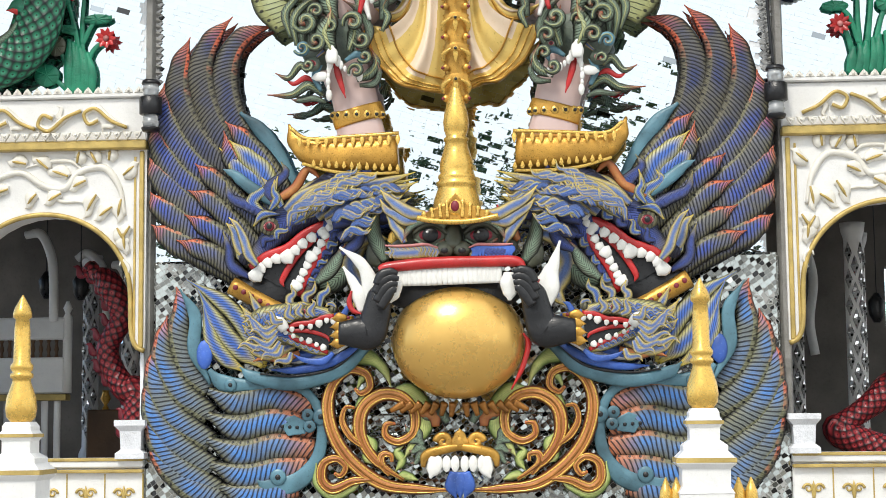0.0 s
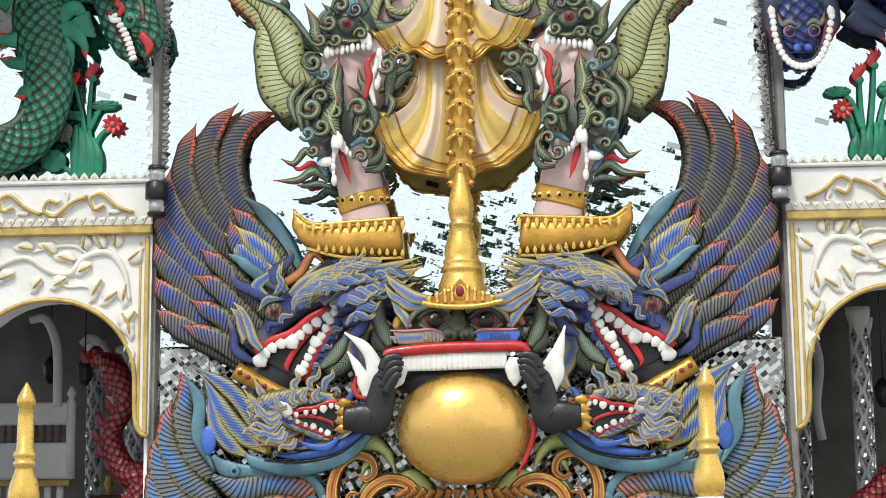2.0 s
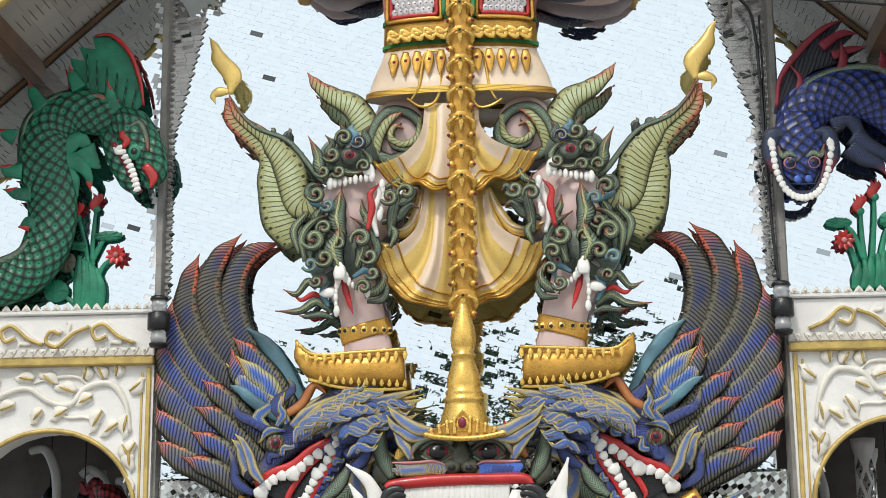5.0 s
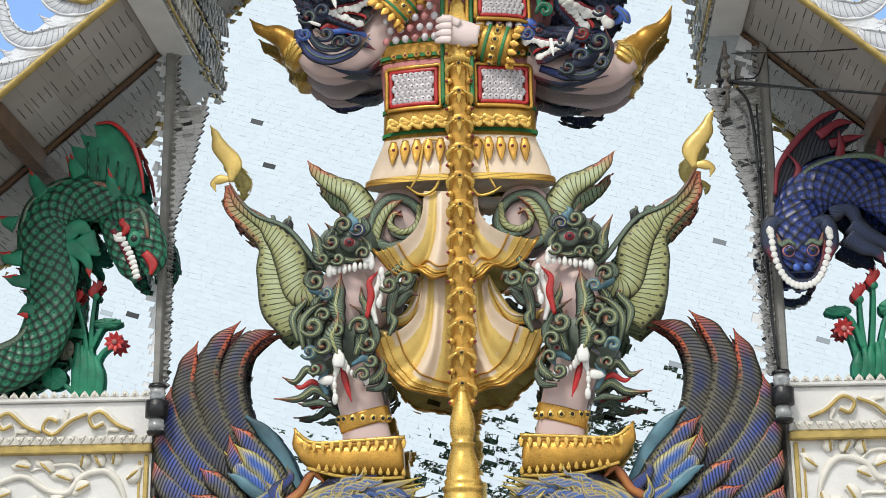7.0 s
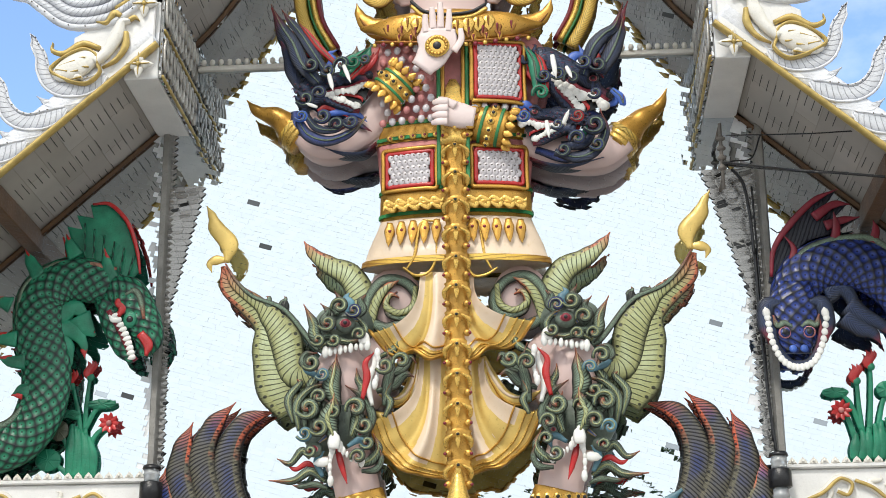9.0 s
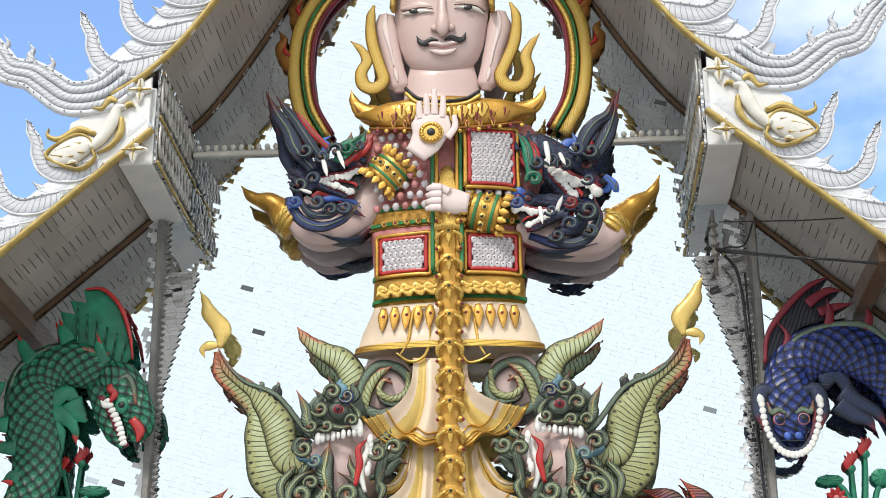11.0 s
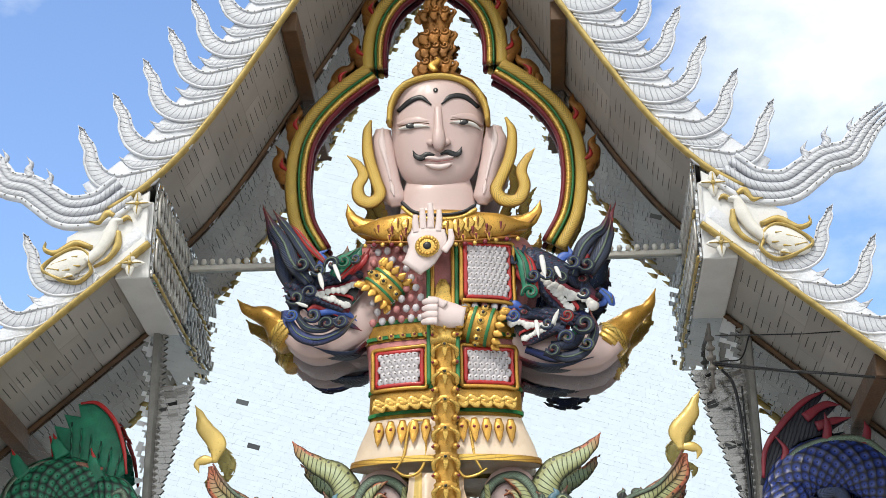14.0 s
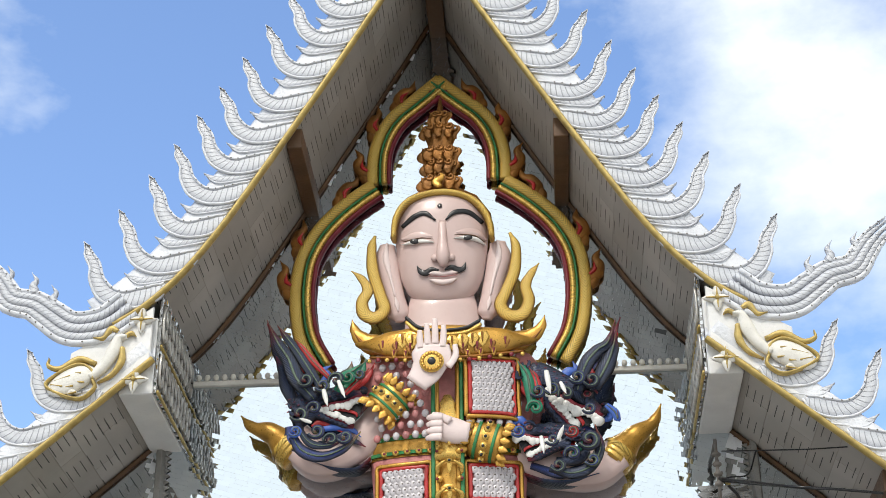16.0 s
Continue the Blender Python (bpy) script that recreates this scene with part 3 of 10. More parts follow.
def beast_head(g, corner, up, low, eye, hide, mane, lip="red", size=1.0, lobes=5, horn=True, tongue=True, teeth=8, fill="black", back=0.35, bite=1.0):
    """A gaping beast's head in side view: the jaws part at corner and end at up and low."""
    C, U, L, E = (Vector(q) for q in (corner, up, low, eye))
    j = (U - C).length
    a, b = (U - C).normalized(), (L - C).normalized()
    n = (E - C) - a * (E - C).dot(a)
    n = n.normalized() if n.length > 0.02 else Vector((0, 0, 1))
    m = (L - C) - a * (L - C).dot(a)
    m = m.normalized() if m.length > 0.02 else -n
    f = Vector((0, -1, 0))
    K = C - a * j * 0.30 + n * j * 0.16
    th = j * 0.30
    # skull, muzzle and jaw
    sweep(g, [K - a * j * back, K + n * j * 0.12, C + a * j * 0.4 + n * j * 0.3, C + a * j * 0.8 + n * j * 0.17, U + n * j * 0.1 + a * j * 0.02], [j * 0.14, j * 0.27, j * 0.18, j * 0.11, j * 0.08],
          [th, th * 1.1, th, th * 0.75, th * 0.5], hide, 20, 14)
    sweep(g, [C - a * j * 0.3, C + b * j * 0.1 - m * 0.02 - a * j * 0.12, lerp(C, L, 0.6) + (b.cross(f)) * 0 + m * j * 0.10, L + m * j * 0.03], [j * 0.2, j * 0.15, j * 0.09, j * 0.06],
          [th, th * 0.9, th * 0.6, th * 0.4], hide, 16, 12)
    # nose curl, nostril and brow
    ball(g, U + n * j * 0.17 + f * th * 0.3, (j * 0.085, th * 0.5, j * 0.075), hide, 12)
    sweep(g, [U + n * j * 0.16, U + n * j * 0.24 + a * j * 0.05, U + n * j * 0.3 - a * j * 0.04, U + n * j * 0.26 - a * j * 0.1], [j * 0.055, j * 0.05, j * 0.04, 0.01], j * 0.05, mane, 10, 8)
    # mouth hollow
    g.put([C + f * th * 0.25, U + f * th * 0.2, lerp(U, L, 0.5) + f * th * 0.1 + a * j * 0.02, L + f * th * 0.2, C + f * th * 0.05 + Vector((0, th, 0))], [[0, 1, 2, 3], [0, 3, 4], [0, 4, 1]], fill, None, True)
    yf = f * th * 0.72
    ul = [C + yf * 0.85, lerp(C, U, 0.3) + yf * 1.05 + n * j * 0.025, lerp(C, U, 0.55) + yf - n * j * 0.01, lerp(C, U, 0.8) + yf * 0.9 + n * j * 0.03, U + yf * 0.7]
    ll = [C + yf * 0.85, lerp(C, L, 0.35) + yf + m * j * 0.01, lerp(C, L, 0.7) + yf * 0.85 - m * j * 0.02, L + yf * 0.7]
    sweep(g, [q + n * j * 0.045 for q in ul], j * 0.05, j * 0.05, lip, 18, 8)
    sweep(g, [q + m * j * 0.03 for q in ll], j * 0.04, j * 0.045, lip, 14, 8)
    us, ls = spline(ul, teeth * 2), spline(ll, teeth * 2)
    for i in range(teeth):
        q, s = us[2 * i + 2 if 2 * i + 2 < len(us) else -1], ls[min(2 * i + 1, len(ls) - 1)]
        k = (1.25 if i in (teeth // 2, teeth - 1) else 0.85) * bite
        tooth(g, q + f * 0.03 + n * j * 0.015, q - n * j * 0.095 * k + f * 0.045 - a * j * 0.02, j * 0.055 * k)
        tooth(g, s + f * 0.03 + m * j * 0.01, s - m * j * 0.085 * k + f * 0.045, j * 0.047 * k)
    tooth(g, C + yf + n * j * 0.02, C + yf * 1.2 + n * j * 0.16 - a * j * 0.03, j * 0.055)
    if tongue:
        mid = lerp(U, L, 0.5)
        sweep(g, [C + f * th * 0.5, lerp(C, mid, 0.5) + f * th * 0.55 + n * j * 0.05, mid + f * th * 0.5 - a * j * 0.1, lerp(mid, L, 0.4) + f * th * 0.5], [j * 0.03, j * 0.04, j * 0.035, 0.008], j * 0.03, "red", 14, 8)
    # eye: rim, ball, iris, lid
    ey = E + f * th * 0.95
    ball(g, ey + Vector((0, 0.02, 0)), (j * 0.115, j * 0.06, j * 0.1), mane, 14)
    ball(g, ey - f * 0.01 * j, (j * 0.08, j * 0.075, j * 0.06), "pinkred", 14)
    ball(g, ey + f * j * 0.05, (j * 0.056, j * 0.045, j * 0.056), "maroon", 12)
    ball(g, ey + f * j * 0.08, (j * 0.036, j * 0.025, j * 0.036), "black", 10)
    sweep(g, [ey - a * j * 0.16 + n * j * 0.06, ey + n * j * 0.15, ey + a * j * 0.15 + n * j * 0.09], [0.012, j * 0.05, 0.012], j * 0.08, mane, 10, 8)
    # tufts of hair laid over the skull, muzzle and jaw
    for row in range(5):
        for i in range(8):
            u, w_ = -0.5 + i * 0.17 + 0.08 * (row % 2), 0.09 + row * 0.085
            if w_ > 0.4 - 0.2 * max(0.0, u):
                continue
            q = C + a * j * u + n * j * w_
            if (q - E).length < j * 0.15 or (u > -0.05 and w_ < 0.1):
                continue
            q = q + f * th * (1.12 - 0.1 * row - 0.25 * max(0.0, u))
            d = (-a + n * (0.25 + 0.1 * row)).normalized()
            flame(g, q, q + d * j * 0.19 + f * 0.03, j * 0.042, mane if (i + row) % 2 else hide, 0.25, j * 0.05)
    for i in range(6):
        q = lerp(C, L, 0.1 + 0.14 * i) + m * j * (0.1 - 0.008 * i) + f * th * (0.85 - 0.07 * i)
        flame(g, q, q - b * j * 0.16 + m * j * 0.07 + f * 0.02, j * 0.04, mane if i % 2 else hide, 0.25, j * 0.05)
    # mane lobes behind and above
    for i in range(lobes):
        k = i / max(1, lobes - 1)
        d = (-a * (0.75 - 0.15 * k) + n * (0.95 * k - 0.35)).normalized()
        s = K + d * j * 0.12 + f * th * (0.55 - 0.5 * k)
        flame(g, s, s + d * j * (0.62 + 0.18 * math.sin(i * 2.3)) + n * j * 0.06, j * 0.12, mane, 0.14 * (-1) ** i)
    if horn:
        s = E + n * j * 0.18
        flame(g, s, s + n * j * 0.36 - a * j * 0.18, j * 0.075, mane, 0.3)
        flame(g, s - a * j * 0.2, s + n * j * 0.4 - a * j * 0.45, j * 0.08, hide, 0.25)
    return g

# ---- structure ----
WY = -1.92          # the mirrored front wall
RF = -3.6           # front of the gable
AX = 0.14           # middle line of the wall
SX = 0.11           # middle line of the statue
ground = thing("ground", box(Geo(), (-900, -900, -0.4), (900, 900, 0), "ground", 0), "worn grey paved temple forecourt", "ground", kind="structure")


def gable_z(x):
    """Underside of the steep upper roof at the distance x from the middle; it sags a little."""
    return 15.75 - 1.92 * x + 0.055 * x * x + 0.43 * max(0.0, x - 2.35) ** 2


def low_z(x):
    return 9.59 - 0.9 * (x - 3.3)


# mirrored wall: the middle bay rises into the gable, the side bays stand under the lower roofs
g = Geo()
zs = [(-3.45, gable_z(3.45)), (-2.4, gable_z(2.4)), (-1.2, gable_z(1.2)), (0, 15.75), (1.2, gable_z(1.2)), (2.4, gable_z(2.4)), (3.45, gable_z(3.45))]
out = [(-3.45, 0.0), (-3.45, 9.4)] + zs + [(3.45, 9.4), (3.45, 0.0)]
v = [(x, WY, z) for x, z in out] + [(x, WY + 0.3, z) for x, z in out]
k = len(out)
g.put(v, [list(range(k))] + [[k + i for i in range(k)][::-1]] + [[i, k + i, k + (i + 1) % k, (i + 1) % k] for i in range(k)], "grout", None, True)
wall_mid = thing("wall_middle", g, "wall covered with small mirror tiles reflecting the sky", "wall", kind="structure")

SIDE = {}
for s, nm in ((-1, "wall_west"), (1, "wall_east")):
    g = Geo()
    # upper mirrored field behind the lotus and beast reliefs
    v = [(s * 3.452, WY, 5.2), (s * 8.5, WY, 5.2), (s * 8.5, WY, low_z(8.5) + 0.3), (s * 3.452, WY, low_z(3.452) + 0.3)]
    v += [(x, WY + 0.3, z) for x, _, z in v]
    g.put(v, [[0, 1, 2, 3], [7, 6, 5, 4], [0, 4, 5, 1], [1, 5, 6, 2], [2, 6, 7, 3], [3, 7, 4, 0]], "grout", None, True)
    SIDE[s] = thing(nm, g, "side wall of mirror tiles under the lower roof", "wall", kind="structure")
    # arcade panel with an arched opening
    g = Geo()
    cxa, ra, zs_, top = 4.65, 0.985, 2.97, 4.62
    arch = [(cxa - ra - 0.16, 2.36), (cxa - ra - 0.06, 2.42), (cxa - ra - 0.01, 2.6)]
    for i in range(17):
        a = math.pi * (1 - i / 16)
        arch.append((cxa + ra * math.cos(a), zs_ + 0.92 * math.sin(a)))
    arch += [(cxa + ra + 0.01, 2.6), (cxa + ra + 0.06, 2.42), (cxa + ra + 0.16, 2.36)]
    lo, hi, na = 3.49, 5.81, len(arch)
    edge = []
    for x, z in arch:
        edge.append((min(max(lo + (hi - lo) * (x - arch[0][0]) / (arch[-1][0] - arch[0][0]), lo), hi), top))
    yf, yb = WY - 0.16, WY + 0.25
    v = [(s * x, yf, z) for x, z in arch] + [(s * x, yf, z) for x, z in edge] + [(s * x, yb, z) for x, z in arch] + [(s * x, yb, z) for x, z in edge]
    f = []
    for i in range(na - 1):
        f += [[i, i + 1, na + i + 1, na + i], [2 * na + i, 2 * na + i + 1, i + 1, i], [3 * na + i, 3 * na + i + 1, 2 * na + i + 1, 2 * na + i]]
    f += [[0, na, 3 * na, 2 * na], [na - 1, 2 * na - 1, 4 * na - 1, 3 * na - 1]]
    g.put(v, f, "white", None, True)
    box(g, (min(s * 5.81, s * 9), yf, 1.0), (max(s * 5.81, s * 9), yb, top), "white")
    arcade = thing("arcade_wall", g, "white plastered arcade wall with an arched opening", "wall", "arcade walls", kind="structure")
    arcade.location.x = AX
    # gilt bead round the arch and frame lines
    g = Geo()
    sweep(g, [(s * x, yf - 0.01, z) for x, z in arch], 0.028, 0.03, "goldtrim", 60, 8)
    part("arch_bead", g, arcade, "gold painted arch moulding")
    g = Geo()
    box(g, (min(s * 3.52, s * 3.57), yf - 0.03, 2.4), (max(s * 3.52, s * 3.57), yf + 0.02, 4.58), "goldtrim", 0.008)
    box(g, (min(s * 3.61, s * 3.635), yf - 0.015, 2.5), (max(s * 3.61, s * 3.635), yf + 0.02, 4.52), "goldtrim", 0.004)
    part("frame_line", g, arcade, "gold line framing the panel")
    # frieze with cornices
    g = Geo()
    box(g, (min(s * 3.49, s * 9), WY - 0.2, 4.70), (max(s * 3.49, s * 9), WY + 0.2, 5.18), "white", 0.015)
    frieze = thing("frieze", g, "white frieze with gold scroll relief and beaded cornices", "frieze", "friezes", kind="structure")
    frieze.location.x = AX
    g = Geo()
    box(g, (min(s * 3.48, s * 9), WY - 0.27, 4.60), (max(s * 3.48, s * 9), WY + 0.1, 4.695), "goldtrim", 0.015)
    low_c = part("cornice", g, frieze, "gold painted lower cornice")
    g = Geo()
    box(g, (min(s * 3.48, s * 9), WY - 0.25, 5.183), (max(s * 3.48, s * 9), WY + 0.1, 5.235), "white", 0.012)
    top_c = part("cornice", g, frieze)
    for row, zt, dz in ((0, 4.79, -0.085), (1, 5.235, 0.075)):
        tg = Geo()
        w = 0.05
        plate(tg, [(-w, 0, 0), (w, 0, 0), (w * 0.75, 0, dz * 0.45), (0.0, 0, dz), (-w * 0.75, 0, dz * 0.45)], 0, 0.035, "relief", 0.01)
        ball(tg, (0, -0.04, dz * 0.35), 0.018, "relief", 6)
        tm = tg.mesh("bead_leaf")
        for i in range(22):
            ob = new("bead_leaf", tm)
            ob.parent = top_c if row else low_c
            ob.location = (s * (3.57 + i * 0.115), WY - 0.252 + (0.03 if row else -0.02), zt - 0.005)
    # scroll relief on the frieze
    for i in range(5):
        g = Geo()
        x0 = 3.68 + i * 0.52
        up = 1 if i % 2 == 0 else -1
        zc_ = 4.95
        body = [(s * (x0 + 0.02), WY - 0.21, zc_ - up * 0.1), (s * (x0 + 0.2), WY - 0.215, zc_ - up * 0.02), (s * (x0 + 0.34), WY - 0.215, zc_ + up * 0.1)]
        body += [(s * (x0 + 0.42 + 0.09 * math.cos(t)), WY - 0.215, zc_ + up * (0.03 + 0.09 * math.sin(t))) for t in (1.6, 0.3, -1.2, -2.6)]
        sweep(g, body, [0.018, 0.042, 0.046, 0.04, 0.03, 0.04], 0.045, "relief", 30, 8)
        sweep(g, [(p[0], p[1] - 0.044, p[2] - 0.012) for p in body], 0.02, 0.014, "goldtrim", 30, 6)
        flame(g, (s * (x0 + 0.2), WY - 0.215, zc_), (s * (x0 + 0.3), WY - 0.22, zc_ - up * 0.15), 0.035, "relief", 0.3)
        part("scroll_relief", g, frieze, "cream and gold scroll")
    # vine relief in the spandrel
    vine = [(3.73, 3.86), (3.80, 4.18), (3.97, 4.40), (4.25, 4.36), (4.41, 4.18), (4.65, 4.21), (4.90, 4.36), (5.15, 4.31), (5.35, 4.16)]
    g = Geo()
    sweep(g, [(s * x, yf - 0.01, z) for x, z in vine], [0.02, 0.042, 0.04, 0.04, 0.034, 0.03], 0.04, "relief", 50, 8)
    sweep(g, [(s * x, yf - 0.01, z) for x, z in ((4.20, 4.36), (4.35, 4.48), (4.60, 4.48), (4.85, 4.42))], [0.015, 0.025, 0.012], 0.025, "relief", 20, 8)
    sweep(g, [(s * x, yf - 0.01, z) for x, z in ((4.65, 4.21), (4.47, 4.04), (4.25, 4.03), (4.07, 3.96))], [0.015, 0.022, 0.01], 0.022, "relief", 20, 8)
    part("vine_stem", g, arcade, "cream moulded vine")
    leaves = [(3.74, 3.66, -95, 0.22), (3.67, 3.74, -60, 0.2), (3.81, 3.72, -120, 0.2), (3.77, 4.04, -80, 0.24), (3.87, 3.96, -35, 0.22), (3.75, 4.31, 140, 0.2), (3.91, 4.48, 95, 0.16), (4.05, 4.46, 60, 0.18), (4.05, 4.10, -60, 0.26), (4.17, 4.26, -25, 0.2), (4.27, 4.46, 100, 0.16), (4.37, 4.31, 20, 0.24), (4.45, 4.12, -30, 0.2), (4.60, 4.40, 40, 0.22), (4.73, 4.12, -50, 0.18), (4.85, 4.46, 10, 0.2), (5.05, 4.18, -20, 0.22), (5.25, 4.42, 30, 0.2)]
    for x, z, a, ln in leaves:
        g = Geo()
        d = Vector((s * math.cos(radians(a)), -0.02, math.sin(radians(a)))) * ln
        p0 = Vector((s * x, yf - 0.012, z))
        flame(g, p0, p0 + d * 1.15, 0.075, "relief", 0.12 * s, 0.045)
        sweep(g, [p0 + Vector((0, -0.035, 0)), p0 + d * 0.5 + Vector((0, -0.045, 0)), p0 + d * 0.95], [0.012, 0.016, 0.006], 0.014, "goldtrim", 8, 6)
        part("vine_leaf", g, arcade)
    g = Geo()
    sweep(g, [(s * 3.73, yf - 0.01, 3.17), (s * 3.68, yf - 0.015, 3.27), (s * 3.75, yf - 0.015, 3.36), (s * 3.79, yf - 0.015, 3.3)], [0.006, 0.022, 0.026, 0.008], 0.02, "relief", 14, 8)
    part("vine_leaf", g, arcade)
    # sill and plinth below the arch
    g = Geo()
    box(g, (min(s * 3.49, s * 9), WY - 0.22, 0.0), (max(s * 3.49, s * 9), WY + 0.4, 1.09), "white", 0.012)
    base = thing("plinth", g, "white plinth with gold lines under the arch", "plinth", "plinths", kind="structure")
    base.location.x = AX
    g = Geo()
    box(g, (min(s * 3.485, s * 9), WY - 0.27, 1.093), (max(s * 3.485, s * 9), WY + 0.42, 1.19), "white", 0.015)
    part("sill", g, base)
    for zz_ in (1.04, 1.165):
        g = Geo()
        box(g, (min(s * 3.485, s * 9), WY - 0.285, zz_), (max(s * 3.485, s * 9), WY - 0.2, zz_ + 0.035), "goldtrim", 0.006)
        part("gold_line", g, base, "gold painted line")
    for i in range(7):
        g = Geo()
        x0 = 3.7 + i * 0.42
        for q in (-1, 1):
            sweep(g, scroll((s * x0 + q * 0.055, 0.82), 0.055, 0.015, 90 - q * 90, q * 1.1, WY - 0.225), [0.016, 0.014, 0.008], 0.016, "goldtrim", 20, 6)
        flame(g, (s * x0, WY - 0.225, 0.72), (s * x0, WY - 0.23, 0.9), 0.026, "goldtrim", 0.0)
        part("plinth_relief", g, base, "gold and white scroll")
        g = Geo()
        box(g, (s * x0 + 0.2, WY - 0.228, 0.0), (s * x0 + 0.215, WY - 0.19, 1.03), "goldtrim", 0.003)
        part("gold_line", g, base)
    # narrow mirrored pier at the joint of the bays
    g = Geo()
    v = []
    for z in (0.0, 9.9):
        v += [(s * 3.42, WY - 0.005, z), (s * 3.46, WY - 0.10, z), (s * 3.52, WY - 0.10, z), (s * 3.55, WY - 0.005, z)]
    g.put(v, [[0, 1, 5, 4], [1, 2, 6, 5], [2, 3, 7, 6]], "pier", None, True)
    pier = thing("pier", g, "narrow pier faced with mirror chips", "pier", "mirror piers", kind="structure")
    pier.location.x = AX
    g = Geo()
    for i in range(60):
        z = 5.45 + i * 0.075
        g.put([(s * 3.42, WY - 0.03, z), (s * 3.36, WY - 0.02, z + 0.037), (s * 3.42, WY - 0.03, z + 0.075), (s * 3.425, WY - 0.07, z + 0.037)], [[0, 1, 3], [1, 2, 3]], "pier", None, True)
    part("toothed_edge", g, pier, kind="stuff")
    # pier edge and eave reflection built as one grey strip; it widens upwards, its edge stepped by the tile courses
    g = Geo()
    steps = 46
    for i in range(steps):
        z0 = 5.35 + i * 3.4 / steps
        z1 = z0 + 3.4 / steps
        lean = max(0.0, z0 - 7.2)
        inner = (3.40 - 0.24 * lean if s < 0 else 3.34 - 0.03 * (z0 - 5.35) - 0.27 * lean) + 0.012 * math.sin(i * 2.4)
        box(g, (min(s * inner, s * 3.43), WY - 0.03, z0), (max(s * inner, s * 3.43), WY - 0.022, z1 - 0.003), "reflgrey", 0)
        g.put([(s * inner, WY - 0.03, z0), (s * (inner - 0.05), WY - 0.026, z0 + 0.05), (s * inner, WY - 0.03, z1)], [[0, 1, 2]], "reflgrey", None, True)
    part("stepped_strip", g, pier, "grey strip drawn as pier edge and eave reflection, with a stepped edge")

    g = Geo()
    lathe(g, (s * 3.61, WY - 0.2, 1.19), [(0.16, 0), (0.16, 0.06), (0.11, 0.1), (0.12, 0.3), (0.17, 0.36), (0.17, 0.42)], "silverwhite", sides=4)
    part("pier_foot", g, pier, "white moulded pier foot")

# the statue's plinth, covered with broken mirror
g = Geo()
box(g, (AX - 3.5, -2.1, 0.0), (AX + 3.5, WY - 0.005, 1.42), "shards", 0.03)
box(g, (AX - 3.42, -2.03, 1.42), (AX + 3.42, WY - 0.005, 3.35), "shards", 0.03)
box(g, (-1.3, -2.05, 1.6), (1.6, WY - 0.005, 3.5), "shards", 0.05)
thing("statue_plinth", g, "stepped plinth covered with broken mirror chips", "plinth", kind="structure")

# ---- roofs ----


def roof_slab(g, prof, y0, y1, thick, mat_under, mat_top):
    """A sloping roof slab from (x, z) pairs, its underside boarded."""
    n, run = len(prof), [0.0]
    for i in range(1, n):
        run.append(run[-1] + math.dist(prof[i], prof[i - 1]))
    v, uv = [], []
    for dz in (0.0, thick):
        for y in (y0, y1):
            for i, (x, z) in enumerate(prof):
                v.append((x, y, z + dz))
                uv.append((y, run[i], 0.3, 1.0, y, run[i]))
    q = lambda a, i: a * n + i
    und = [[q(0, i), q(1, i), q(1, i + 1), q(0, i + 1)] for i in range(n - 1)]
    oth = [[q(2, i), q(3, i), q(3, i + 1), q(2, i + 1)] for i in range(n - 1)]
    oth += [[q(0, i), q(0, i + 1), q(2, i + 1), q(2, i)] for i in range(n - 1)] + [[q(1, i), q(1, i + 1), q(3, i + 1), q(3, i)] for i in range(n - 1)]
    oth += [[q(0, 0), q(1, 0), q(3, 0), q(2, 0)], [q(0, n - 1), q(1, n - 1), q(3, n - 1), q(2, n - 1)]]
    g.put(v, und, mat_under, uv, True)
    g.put(v, oth, mat_top, uv, True)


def crest(g, base, s, k=1.0):
    """A flame-like crocket: a flat barbed body with raised rims that runs out and whips up to a point, a small leaf below."""
    b = Vector(base)
    P_ = lambda x, z, y=0.0: b + Vector((s * x * k, y, z * k))
    body = spline([P_(-0.03, 0.13), P_(0.08, 0.045), P_(0.24, -0.012), P_(0.44, -0.03), P_(0.62, 0.06), P_(0.73, 0.24), P_(0.76, 0.40), P_(0.84, 0.54), P_(0.86, 0.62), P_(0.91, 0.70)], 30)
    wide = [0.03 * k, 0.1 * k, 0.12 * k, 0.105 * k, 0.1 * k, 0.08 * k, 0.062 * k, 0.05 * k, 0.032 * k, 0.004]
    sweep(g, body, wide, [0.04, 0.04, 0.04, 0.035, 0.02], "krib", 30, 10, power=0.6, flip=s > 0)
    for sg in (-1, 1):
        line = []
        for i, p in enumerate(body):
            t = (body[min(i + 1, 30)] - body[max(i - 1, 0)]).normalized()
            line.append(p + t.cross(Vector((0, 1, 0))) * sg * s * at(wide, i / 30) * 0.93 + Vector((0, -0.03, 0)))
        sweep(g, line, [0.017 * k, 0.018 * k, 0.015 * k, 0.003], 0.022, "crocket", 30, 6)
        if sg > 0:
            # dark beads stand in for the shadowed, dirty notches of this rim
            for i in range(5, 28, 2):
                ball(g, line[i] + Vector((0, -0.018, 0)), (0.012, 0.012, 0.012), "dim", 5)
    leaf = [P_(0.16, -0.14), P_(0.42, -0.19), P_(0.63, -0.195), P_(0.78, -0.1)]
    sweep(g, leaf, [0.02, 0.06 * k, 0.055 * k, 0.004], 0.03, "krib", 14, 8, power=0.7, flip=s > 0)
    sweep(g, [p + Vector((0, -0.02, -0.045 * k)) for p in leaf[:3]] + [leaf[3]], [0.012, 0.014, 0.012, 0.003], 0.016, "crocket", 12, 6)


